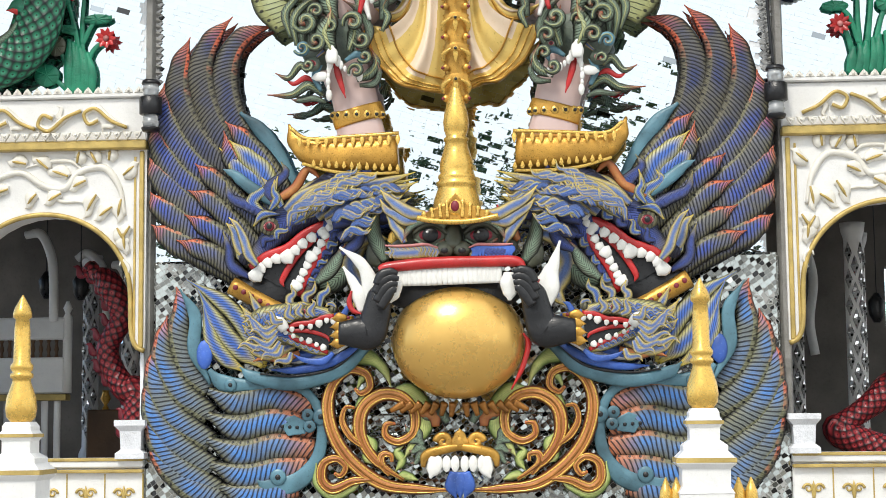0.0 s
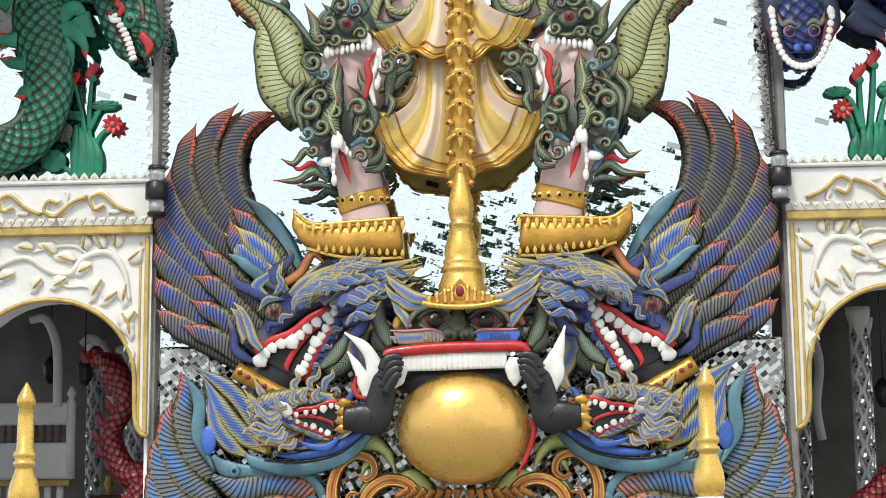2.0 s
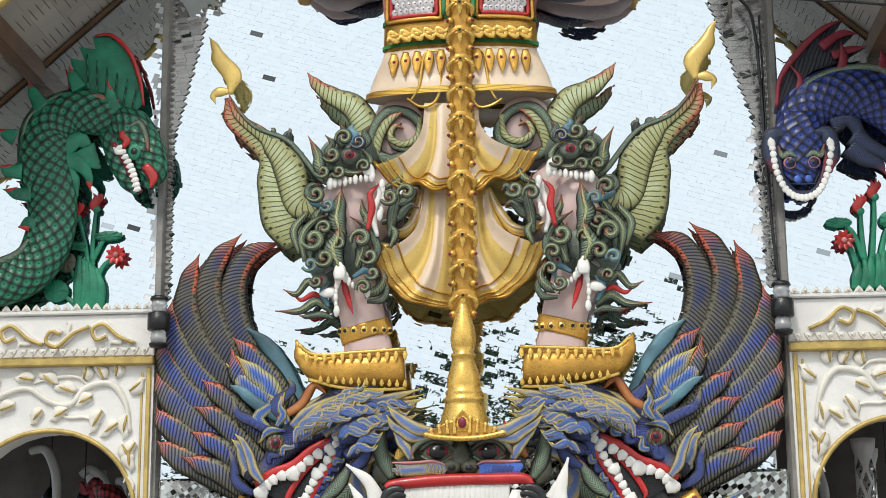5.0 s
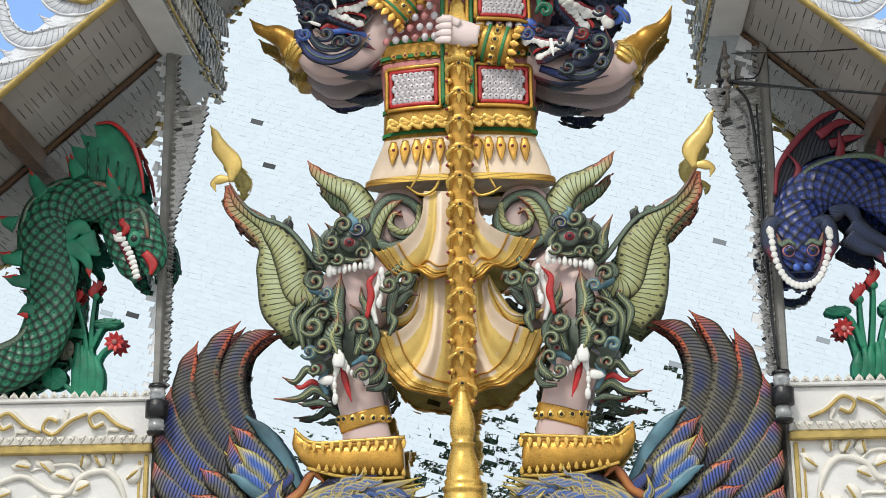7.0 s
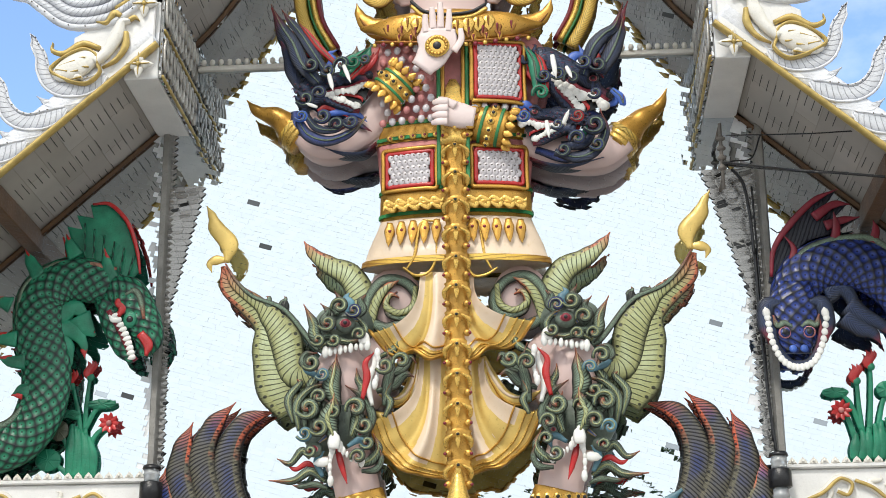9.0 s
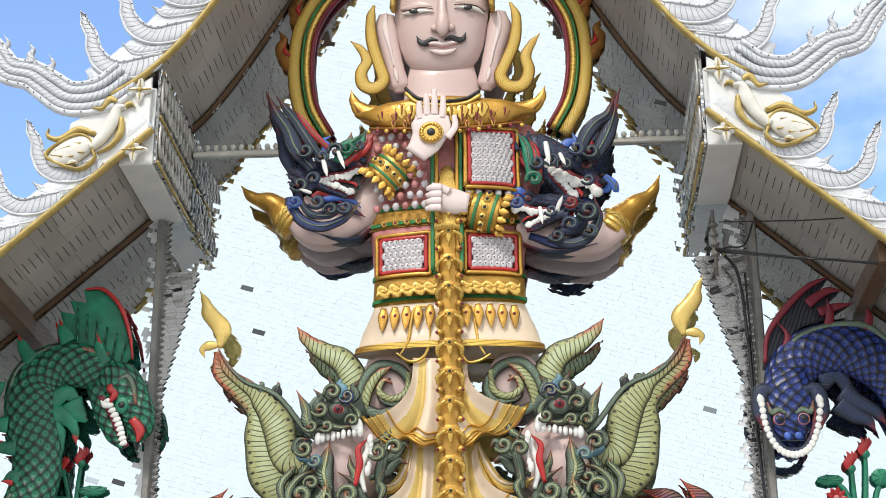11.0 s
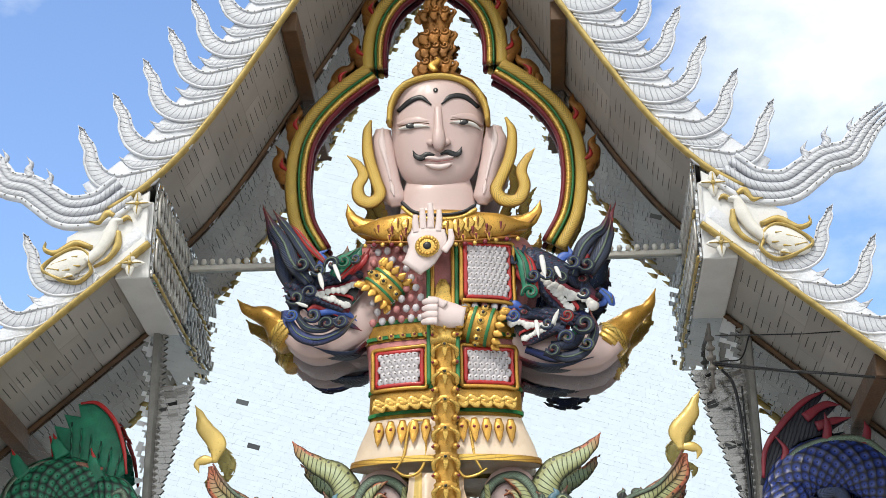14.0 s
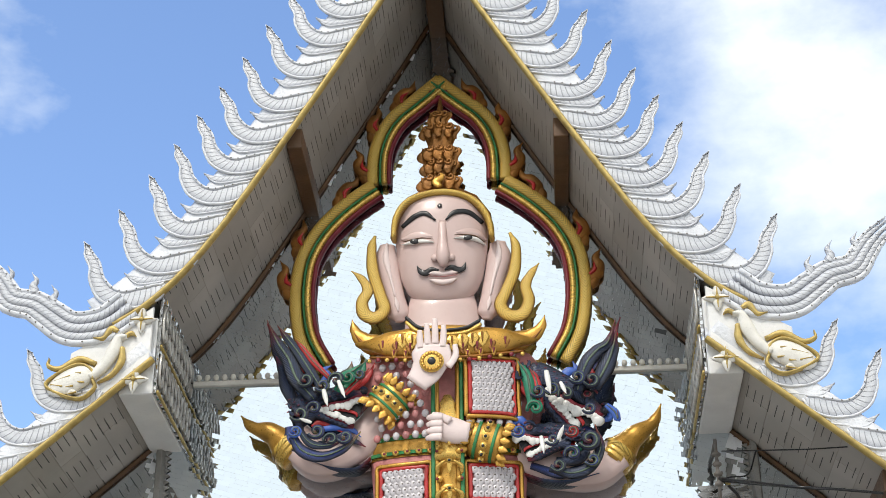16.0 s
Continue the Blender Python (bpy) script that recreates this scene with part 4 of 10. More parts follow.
RX = -0.04          # middle line of the roofs
for s in (-1, 1):
    g = Geo()
    prof = [(s * x, gable_z(x)) for x in (0.0, 0.4, 0.8, 1.2, 1.6, 2.0, 2.4, 2.8, 3.2, 3.55)]
    roof_slab(g, prof, RF, WY + 6, 0.16, "soffit", "silverwhite")
    roof = thing("upper_roof", g, "steep upper roof slope with white boarded eaves", "roof", "roof slopes", kind="structure")
    g = Geo()
    sweep(g, [(x, RF - 0.06, z - 0.02) for x, z in prof], 0.036, 0.06, "goldtrim", 40, 8)
    part("gold_edge", g, roof, "gold moulding along the bargeboard")
    g = Geo()
    sweep(g, [(x + s * 0.22, RF - 0.01, z + 0.14) for x, z in prof], 0.24, 0.035, "silverwhite", 40, 8, power=0.6)
    part("bargeboard", g, roof, "white bargeboard")
    roof.location.x = RX
    for i, x in enumerate((-0.12, 0.12, 0.36, 0.60, 0.83, 1.09, 1.36, 1.61, 1.85, 2.09, 2.35, 2.66, 3.02)):
        g = Geo()
        crest(g, (s * x, RF - 0.03, gable_z(x) - 0.06), s, 1.0 + 0.012 * max(0, i - 6))
        part("crocket", g, roof, "white ribbed flame crocket")
    for x in (1.6,):
        g = Geo()
        box(g, (s * x - 0.09, RF + 0.06, gable_z(x) - 0.22), (s * x + 0.09, WY, gable_z(x) + 0.05), "brown", 0.01)
        part("purlin", g, roof, "brown painted purlin")
    g = Geo()
    sweep(g, [(x, WY - 0.04, z - 0.05) for x, z in prof], 0.03, 0.04, "brown", 40, 6)
    part("wall_plate", g, roof, "brown moulding under the eaves")
    # lower roof
    g = Geo()
    prof = [(s * x, low_z(x)) for x in (3.06, 3.3, 3.9, 4.5, 5.1, 5.8, 6.6, 7.6, 8.6)]
    roof_slab(g, prof, RF, WY + 6, 0.16, "soffit", "silverwhite")
    low = thing("lower_roof", g, "lower roof slope with white boarded eaves", "roof", "roof slopes", kind="structure")
    g = Geo()
    sweep(g, [(x, RF - 0.06, z - 0.02) for x, z in prof], 0.036, 0.06, "goldtrim", 40, 8)
    part("gold_edge", g, low, "gold moulding along the bargeboard")
    g = Geo()
    sweep(g, [(x + s * 0.1, RF - 0.02, z + 0.14) for x, z in prof], 0.16, 0.045, "silverwhite", 40, 8, power=0.6)
    part("bargeboard", g, low, "white bargeboard")
    low.location.x = RX
    for i in range(9):
        x = 3.64 + i * 0.42
        g = Geo()
        crest(g, (s * x, RF - 0.03, low_z(x) + 0.02), s, 0.95)
        part("crocket", g, low, "white ribbed flame crocket")
    x = 4.85
    g = Geo()
    box(g, (s * x - 0.09, RF + 0.06, low_z(x) - 0.2), (s * x + 0.09, WY, low_z(x) + 0.05), "brown", 0.01)
    part("purlin", g, low, "brown painted purlin")
    g = Geo()
    sweep(g, [(x, WY - 0.04, z - 0.05) for x, z in prof], 0.03, 0.04, "brown", 40, 6)
    part("wall_plate", g, low, "brown moulding under the eaves")
    # eave beam between the two roofs, with a fretwork side
    g = Geo()
    box(g, (min(s * 3.06, s * 3.44), RF + 0.02, 9.4), (max(s * 3.06, s * 3.44), WY, 10.35), "white", 0.012)
    beam = thing("eave_beam", g, "white boxed eave beam with a fretted mirror side", "beam", "eave beams", kind="structure")
    beam.location.x = RX
    g = Geo()
    box(g, (min(s * 3.02, s * 3.055), RF + 0.03, 9.42), (max(s * 3.02, s * 3.055), WY, 10.9), "crystal", 0.006)
    part("fret_panel", g, beam, "silver and gold fretwork panel")
    g = Geo()
    for zz_ in (9.44, 10.0):
        sweep(g, [(s * 3.01, RF + 0.05, zz_), (s * 3.01, WY, zz_)], 0.02, 0.02, "goldtrim", 8, 6, side=(0, 0, 1))
    for i in range(10):
        y = RF + 0.12 + i * 0.165
        sweep(g, [(s * 3.0, y + 0.075 * math.cos(t), 9.72 + 0.2 * math.sin(t)) for t in (0, 1, 2, 3.1, 4.2, 5.2, 6.2)], 0.018, 0.018, "silver", 18, 6, side=(1, 0, 0))
        sweep(g, [(s * 3.0, y + 0.07 * math.cos(t), 10.3 + 0.22 * math.sin(t)) for t in (0, 1, 2, 3.1, 4.2, 5.2, 6.2)], 0.018, 0.018, "silver", 18, 6, side=(1, 0, 0))
    part("fretwork", g, beam, "tarnished silver fretwork scrolls with gold rails")
    g = Geo()
    for cx_, cz_ in ((3.22, 10.27), (3.25, 9.53)):
        for k in range(4):
            d = Vector((math.sin(k * math.pi / 2), 0, math.cos(k * math.pi / 2)))
            flame(g, (s * cx_, RF - 0.07, cz_), Vector((s * cx_, RF - 0.09, cz_)) + d * 0.17, 0.055, "relief", 0.0, 0.035)
            sweep(g, [Vector((s * cx_, RF - 0.11, cz_)) + d * 0.03, Vector((s * cx_, RF - 0.115, cz_)) + d * 0.13], [0.012, 0.004], 0.012, "goldtrim", 6, 6)
        ball(g, (s * cx_, RF - 0.11, cz_), 0.03, "goldtrim", 8)
    part("rosette", g, beam, "white flower rosettes")
    # bird panel and the big curled finial over the junction
    g = Geo()
    plate(g, [(s * 3.1, 0, 10.45), (s * 3.1, 0, 9.8), (s * 3.55, 0, 9.4), (s * 3.98, 0, 9.05), (s * 4.05, 0, 9.3), (s * 4.0, 0, 9.9), (s * 3.5, 0, 10.2)], RF - 0.02, 0.04, "white")
    sweep(g, [(s * 3.366, RF - 0.09, 10.061), (s * 3.463, RF - 0.09, 10.043), (s * 3.509, RF - 0.09, 9.888), (s * 3.601, RF - 0.09, 9.711), (s * 3.739, RF - 0.09, 9.569)], [0.02, 0.055, 0.085, 0.07, 0.06], 0.05, "relief", 24, 10)
    sweep(g, [(s * 3.380, RF - 0.09, 10.074), (s * 3.321, RF - 0.09, 10.105), (s * 3.268, RF - 0.09, 10.065)], [0.03, 0.03, 0.006], 0.03, "goldtrim", 8, 8)
    ball(g, [(s * 3.442, RF - 0.09, 10.079)][0], (0.016, 0.05, 0.016), "black", 6)
    ball(g, [(s * 3.948, RF - 0.09, 9.540)][0], (0.29, 0.06, 0.15), "relief", 18, s * 28)
    sweep(g, [(s * 3.705, RF - 0.09, 9.536), (s * 3.682, RF - 0.09, 9.436), (s * 3.832, RF - 0.09, 9.315), (s * 4.081, RF - 0.09, 9.386), (s * 4.233, RF - 0.09, 9.501), (s * 4.081, RF - 0.09, 9.644), (s * 3.878, RF - 0.09, 9.734), (s * 3.730, RF - 0.09, 9.658), (s * 3.705, RF - 0.09, 9.536)], 0.02, 0.05, "goldtrim", 40, 8)
    for a_, b_ in zip([(s * 3.834, RF - 0.09, 9.613), (s * 3.952, RF - 0.09, 9.581), (s * 3.792, RF - 0.09, 9.499), (s * 3.909, RF - 0.09, 9.460), (s * 4.029, RF - 0.09, 9.455), (s * 3.870, RF - 0.09, 9.381)], [(s * 3.988, RF - 0.09, 9.627), (s * 4.128, RF - 0.09, 9.533), (s * 3.945, RF - 0.09, 9.513), (s * 4.057, RF - 0.09, 9.441), (s * 4.172, RF - 0.09, 9.490), (s * 4.017, RF - 0.09, 9.355)]):
        flame(g, a_, b_, 0.035, "relief", 0.2 * s, 0.05)
        sweep(g, [Vector(a_) + Vector((0, -0.05, 0)), Vector(b_) + Vector((0, -0.03, 0))], [0.012, 0.004], 0.014, "goldtrim", 6, 6)
    for pts in ([(s * 3.471, RF - 0.09, 10.126), (s * 3.555, RF - 0.09, 10.165), (s * 3.636, RF - 0.09, 10.049), (s * 3.748, RF - 0.09, 10.058)], [(s * 3.696, RF - 0.09, 9.742), (s * 3.886, RF - 0.09, 9.803), (s * 4.086, RF - 0.09, 9.691), (s * 4.225, RF - 0.09, 9.733), (s * 4.223, RF - 0.09, 9.823)], [(s * 3.408, RF - 0.09, 9.927), (s * 3.410, RF - 0.09, 9.754), (s * 3.499, RF - 0.09, 9.599), (s * 3.652, RF - 0.09, 9.498)]):
        sweep(g, pts, [0.03, 0.045, 0.03, 0.005], 0.04, "goldtrim", 20, 8)
    part("bird_panel", g, beam, "white panel with a gilt bird relief")
    g = Geo()
    tail = spline([(s * x, RF - 0.08, z + 0.05 * max(0.0, x - 3.6)) for x, z in [(3.37, 10.46), (3.66, 10.24), (4.02, 10.19), (4.29, 10.35), (4.49, 10.48), (4.75, 10.54), (4.89, 10.72), (5.03, 10.89), (5.25, 11.06)]], 40)
    for off, w, mt in ((-0.18, 0.04, "silverwhite"), (-0.11, 0.055, "krib"), (-0.01, 0.06, "krib"), (0.1, 0.055, "krib"), (0.18, 0.035, "silverwhite")):
        line = []
        for i, p in enumerate(tail):
            t = (tail[min(i + 1, 40)] - tail[max(i - 1, 0)]).normalized()
            line.append(p + t.cross(Vector((0, 1, 0))) * off * s * (1.15 - 0.6 * i / 40) + Vector((0, 0.12 * abs(off), 0)))
        sweep(g, line, [w * 0.9, w * 1.1, w, w, w * 0.8, 0.01], 0.05, mt, 40, 8, flip=s > 0)
        if mt == "silverwhite":
            # same dark beads, for notch shadows and dirt on the outer strands
            for i in range(2, 39, 2):
                ball(g, line[i] + Vector((0, -0.05, 0)), 0.012, "dim", 5)
    for i in (14, 20, 26):
        p = tail[i] + Vector((0, 0, 0.14))
        sweep(g, [p, p + Vector((s * 0.03, 0, 0.1)), p + Vector((s * 0.0, 0, 0.17)), p + Vector((s * 0.06, 0, 0.27))], [0.06, 0.05, 0.03, 0.004], 0.035, "krib", 14, 8)
    part("tail_finial", g, beam, "white curled roof finial")
g = Geo()
box(g, (-0.11, RF + 0.06, 15.35), (0.11, WY, 15.7), "brown", 0.01)
thing("ridge_beam", g, "brown painted ridge beam", "beam", kind="structure")
for s in (-1, 1):
    g = Geo()
    box(g, (min(s * 1.95, s * 3.02), WY - 0.06, 10.23), (max(s * 1.95, s * 3.02), WY - 0.004, 10.30), "relief", 0.01)
    for i in range(10):
        ball(g, (s * (2.0 + i * 0.105), WY - 0.07, 10.33), (0.036, 0.03, 0.045), "relief", 8)
    thing("beaded_rail", g, "cream beaded rail across the mirror wall", "moulding", "beaded rails", kind="structure")
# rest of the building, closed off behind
# the hall's shade is partly put into the dark grey of these surfaces
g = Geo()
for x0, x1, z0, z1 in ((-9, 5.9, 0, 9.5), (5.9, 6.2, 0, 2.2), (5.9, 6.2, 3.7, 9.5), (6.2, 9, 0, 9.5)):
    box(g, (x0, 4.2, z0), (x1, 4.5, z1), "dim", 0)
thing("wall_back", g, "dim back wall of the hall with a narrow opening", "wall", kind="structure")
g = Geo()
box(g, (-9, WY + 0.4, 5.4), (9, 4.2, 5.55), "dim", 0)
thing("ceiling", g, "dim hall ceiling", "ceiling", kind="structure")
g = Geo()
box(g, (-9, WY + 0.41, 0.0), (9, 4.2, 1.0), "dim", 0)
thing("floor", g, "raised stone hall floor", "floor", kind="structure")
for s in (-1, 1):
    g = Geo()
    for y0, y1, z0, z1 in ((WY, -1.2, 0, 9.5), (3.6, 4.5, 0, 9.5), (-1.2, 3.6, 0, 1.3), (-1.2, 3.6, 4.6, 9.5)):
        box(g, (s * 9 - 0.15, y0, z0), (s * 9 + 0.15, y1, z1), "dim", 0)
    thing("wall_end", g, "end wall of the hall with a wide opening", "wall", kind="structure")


# ---- mirror tiles on the front wall, laid in slanting courses by hand ----


def tile_wall(wall, inside, x0, x1, z0, z1, near, seed):
    """Thin cut mirror pieces, each a little askew; those in the near stretch are pieces of their own."""
    r = random.Random(seed)
    w, h, a = 0.15, 0.06, radians(-17)
    ca, sa_ = math.cos(a), math.sin(a)
    cx0, cz0 = (x0 + x1) / 2, (z0 + z1) / 2
    span = math.hypot(x1 - x0, z1 - z0) / 2
    base = Geo()
    bw, bh = w / 2 - 0.0005, h / 2 - 0.0004
    bv = [(-bw, -0.004, -bh), (bw, -0.004, -bh), (bw, -0.004, bh), (-bw, -0.004, bh), (-bw, 0.01, -bh), (bw, 0.01, -bh), (bw, 0.01, bh), (-bw, 0.01, bh)]
    bf = [[0, 1, 2, 3], [0, 4, 5, 1], [1, 5, 6, 2], [2, 6, 7, 3], [3, 7, 4, 0]]
    one = base.put(bv, bf, "mirror", None, True).mesh("mirror_tile")
    rest, count = Geo(), 0
    v, f = [], []
    for j in range(int(-span / h), int(span / h) + 1):
        shift = r.uniform(0, w)
        for i in range(int(-span / w) - 1, int(span / w) + 1):
            u, q = i * w + shift, j * h
            x, z = cx0 + u * ca - q * sa_, cz0 + u * sa_ + q * ca
            if not (x0 < x < x1 and z0 < z < z1 and inside(x, z)):
                continue
            m = Matrix.Translation((x, WY - 0.004, z)) @ Euler((r.gauss(0, 0.012), a * -1 + r.gauss(0, 0.006), r.gauss(0, 0.012))).to_matrix().to_4x4()
            if near and near[0] < x < near[1] and near[2] < z < near[3] and count < 300:
                ob = new("mirror_tile", one)
                ob.parent, ob.matrix_local = wall, m
                count += 1
            else:
                k = len(v)
                v += [m @ Vector(p) for p in bv]
                f += [[n + k for n in q_] for q_ in bf]
    part("mirror_tiles", rest.put(v, f, "mirror", None, True), wall, "small slanting mirror tiles", "stuff")


tile_wall(wall_mid, lambda x, z: abs(x) < 3.38 and z < (9.4 if abs(x) > 3.4 else gable_z(abs(x)) + 0.05), -3.45, 3.45, 3.2, 15.7, (-2.2, -0.9, 7.2, 9.2), 3)
for s in (-1, 1):
    tile_wall(SIDE[s], lambda x, z: z < low_z(abs(x)) + 0.25, min(s * 3.46, s * 6.2), max(s * 3.46, s * 6.2), 5.2, 9.7, None, 5 + s)

# ---- pedestal sculpture, in high relief against the wall ----
Geo.relief = 0.33
ped = thing("pedestal_sculpture", None, "painted pedestal sculpture of wings, beasts and a golden orb", "sculpture")
ped.location = (0, 0, 0)


def both(name, make, label=""):
    """The same moulded piece on either side."""
    for s in (1, -1):
        g = make(s)
        part(name, g, ped, label)


def fx(s, pts):
    """The piece as it stands on the west side, or its mirror image."""
    return [(p[0] if s > 0 else 2 * SX - p[0], p[1], p[2]) for p in pts]


# great upper wing plumes, back to front (written for the west wing)
BIG = [
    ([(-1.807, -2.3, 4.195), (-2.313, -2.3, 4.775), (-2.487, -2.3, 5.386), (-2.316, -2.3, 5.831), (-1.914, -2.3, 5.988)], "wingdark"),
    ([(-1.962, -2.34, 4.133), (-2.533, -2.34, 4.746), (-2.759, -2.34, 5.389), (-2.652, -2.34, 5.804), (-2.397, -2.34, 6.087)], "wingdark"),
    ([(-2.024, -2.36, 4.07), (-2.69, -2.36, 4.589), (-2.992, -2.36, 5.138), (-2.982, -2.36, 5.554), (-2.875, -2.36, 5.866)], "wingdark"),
    ([(-2.117, -2.38, 3.914), (-2.814, -2.38, 4.432), (-3.104, -2.38, 4.852), (-3.169, -2.38, 5.108), (-3.165, -2.38, 5.345)], "wing"),
    ([(-2.178, -2.4, 3.757), (-2.843, -2.4, 4.179), (-3.112, -2.4, 4.469), (-3.228, -2.4, 4.694), (-3.262, -2.4, 4.899)], "wing"),
    ([(-2.208, -2.42, 3.6), (-2.809, -2.42, 3.925), (-3.096, -2.42, 4.183), (-3.237, -2.42, 4.344), (-3.321, -2.42, 4.504)], "wing"),
    ([(-2.238, -2.44, 3.381), (-2.774, -2.44, 3.672), (-3.06, -2.44, 3.866), (-3.22, -2.44, 3.982), (-3.31, -2.44, 4.123)], "wing"),
    ([(-2.267, -2.46, 3.101), (-2.709, -2.46, 3.42), (-2.974, -2.46, 3.549), (-3.139, -2.46, 3.646), (-3.292, -2.46, 3.756)], "wing"),
]
WID = [0.10, 0.17, 0.165, 0.12, 0.006]
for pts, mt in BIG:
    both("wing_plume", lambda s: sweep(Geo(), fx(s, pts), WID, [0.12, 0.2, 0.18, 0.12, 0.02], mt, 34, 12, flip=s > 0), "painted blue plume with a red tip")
SHORT = [
    ([(-1.82, -2.62, 3.711), (-2.134, -2.62, 4.155), (-2.387, -2.62, 4.475), (-2.476, -2.62, 4.78)], "wing"), ([(-2.007, -2.64, 3.651), (-2.353, -2.64, 4.033), (-2.605, -2.64, 4.258), (-2.795, -2.64, 4.419)], "wing"),
    ([(-2.068, -2.66, 3.465), (-2.413, -2.66, 3.814), (-2.634, -2.66, 4.006), (-2.874, -2.66, 4.124)], "wing"), ([(-2.13, -2.66, 3.279), (-2.475, -2.66, 3.596), (-2.683, -2.66, 3.725), (-2.911, -2.66, 3.854)], "wing"),
    ([(-2.191, -2.68, 3.094), (-2.536, -2.68, 3.379), (-2.756, -2.68, 3.476), (-2.996, -2.68, 3.573)], "wing"), ([(-1.696, -2.6, 3.96), (-2.01, -2.6, 4.405), (-2.263, -2.6, 4.694), (-2.465, -2.6, 4.888)], "wing"),
    ([(-1.818, -2.66, 3.741), (-2.1, -2.66, 4.184), (-2.289, -2.66, 4.345), (-2.523, -2.66, 4.589)], "yellowblue"), ([(-1.879, -2.7, 3.834), (-2.004, -2.7, 4.274), (-2.193, -2.7, 4.466), (-2.414, -2.7, 4.673)], "yellowblue"),
]
for pts, mt in SHORT:
    both("wing_plume", lambda s: sweep(Geo(), fx(s, pts), [0.09, 0.13, 0.115, 0.006], [0.12, 0.18, 0.13, 0.02], mt, 26, 10, flip=s > 0), "short painted plume")
both("wing_rim", lambda s: sweep(Geo(), fx(s, [(-2.301, -2.5, 4.986), (-2.111, -2.5, 4.823), (-1.89, -2.5, 4.534), (-1.701, -2.5, 4.152), (-1.545, -2.5, 4.024)]), [0.02, 0.09, 0.08, 0.05], 0.06, "teal", 22, 10), "teal rolled wing rim")

# lower fan wing
FAN = [
    [(-2.627, -2.45, 1.93), (-2.86, -2.45, 2.179), (-2.969, -2.45, 2.552), (-2.946, -2.45, 2.862), (-3.01, -2.45, 3.062)], [(-2.625, -2.46, 1.654), (-2.951, -2.46, 1.903), (-3.142, -2.46, 2.244), (-3.156, -2.46, 2.492), (-3.108, -2.46, 2.74)],
    [(-2.611, -2.47, 1.348), (-3.011, -2.47, 1.627), (-3.214, -2.47, 1.936), (-3.254, -2.47, 2.184), (-3.218, -2.47, 2.431)], [(-2.584, -2.48, 1.073), (-2.977, -2.48, 1.32), (-3.23, -2.48, 1.629), (-3.288, -2.48, 1.876), (-3.277, -2.48, 2.122)],
    [(-2.508, -2.49, 0.829), (-2.912, -2.49, 1.045), (-3.164, -2.49, 1.322), (-3.259, -2.49, 1.537), (-3.274, -2.49, 1.752)], [(-2.321, -2.5, 0.707), (-2.755, -2.5, 0.831), (-3.036, -2.5, 1.046), (-3.194, -2.5, 1.231), (-3.245, -2.5, 1.445)],
]
for pts in FAN:
    both("fan_plume", lambda s: sweep(Geo(), fx(s, pts), [0.13, 0.16, 0.14, 0.10, 0.01], [0.14, 0.22, 0.2, 0.14, 0.02], "winglow", 30, 12, flip=s < 0), "lower plume, blue and olive with a red rim")
ROWSF = [
    [(-2.625, -2.66, 1.917), (-2.314, -2.66, 1.791), (-1.942, -2.66, 1.848), (-1.497, -2.66, 1.734)], [(-2.636, -2.66, 1.654), (-2.282, -2.66, 1.516), (-1.88, -2.66, 1.585), (-1.473, -2.66, 1.49)], [(-2.635, -2.66, 1.391), (-2.281, -2.66, 1.242), (-1.88, -2.66, 1.312), (-1.474, -2.66, 1.278)],
    [(-2.596, -2.66, 1.123), (-2.25, -2.66, 1), (-1.88, -2.66, 1.057), (-1.542, -2.66, 1.097)], [(-2.484, -2.66, 0.88), (-2.188, -2.66, 0.781), (-1.88, -2.66, 0.816), (-1.665, -2.66, 0.874)],
]
for pts in ROWSF:
    both("fan_plume", lambda s: sweep(Geo(), fx(s, pts), [0.05, 0.165, 0.165, 0.12], [0.16, 0.24, 0.24, 0.16], "rowplume", 26, 12, flip=s < 0), "broad covert plume")


def rim(s):
    g = Geo()
    sweep(g, fx(s, [(-2.615, -2.82, 2.142), (-2.459, -2.82, 2), (-2.118, -2.82, 1.971), (-1.686, -2.82, 1.954), (-1.465, -2.82, 1.794), (-1.38, -2.82, 1.49), (-1.429, -2.82, 1.188), (-1.626, -2.82, 0.949), (-1.932, -2.82, 0.879), (-2.086, -2.82, 0.952)]), [0.03, 0.09, 0.06, 0.05, 0.05, 0.06, 0.07, 0.10, 0.12, 0.02], 0.06, "teal", 48, 10)
    for p, r in zip(fx(s, [(-2.373, -2.9, 1.974), (-1.529, -2.9, 1.643), (-1.511, -2.9, 1.521), (-1.388, -2.9, 1.623), (-1.854, -2.9, 0.981)]), (0.07, 0.07, 0.07, 0.09, 0.09)):
        ball(g, p, (r, 0.05, r), "teal", 12)
        ball(g, (p[0], p[1] - 0.045, p[2]), (r * 0.35, 0.03, r * 0.35), "black", 8)
    q = fx(s, [(-1.858, -2.84, 1.585), (-1.685, -2.84, 1.644), (-1.532, -2.84, 1.564), (-1.563, -2.84, 1.443), (-1.747, -2.84, 1.421)])
    plate(g, q, -2.78, 0.1, "teal")
    for i in range(4):
        p = lerp(q[0], q[2], 0.15 + 0.25 * i)
        ball(g, (p.x, -2.89, p.z - 0.06), 0.022, "black", 6)
    return g


both("wing_rim", rim, "blue-grey rolled rim with bosses")


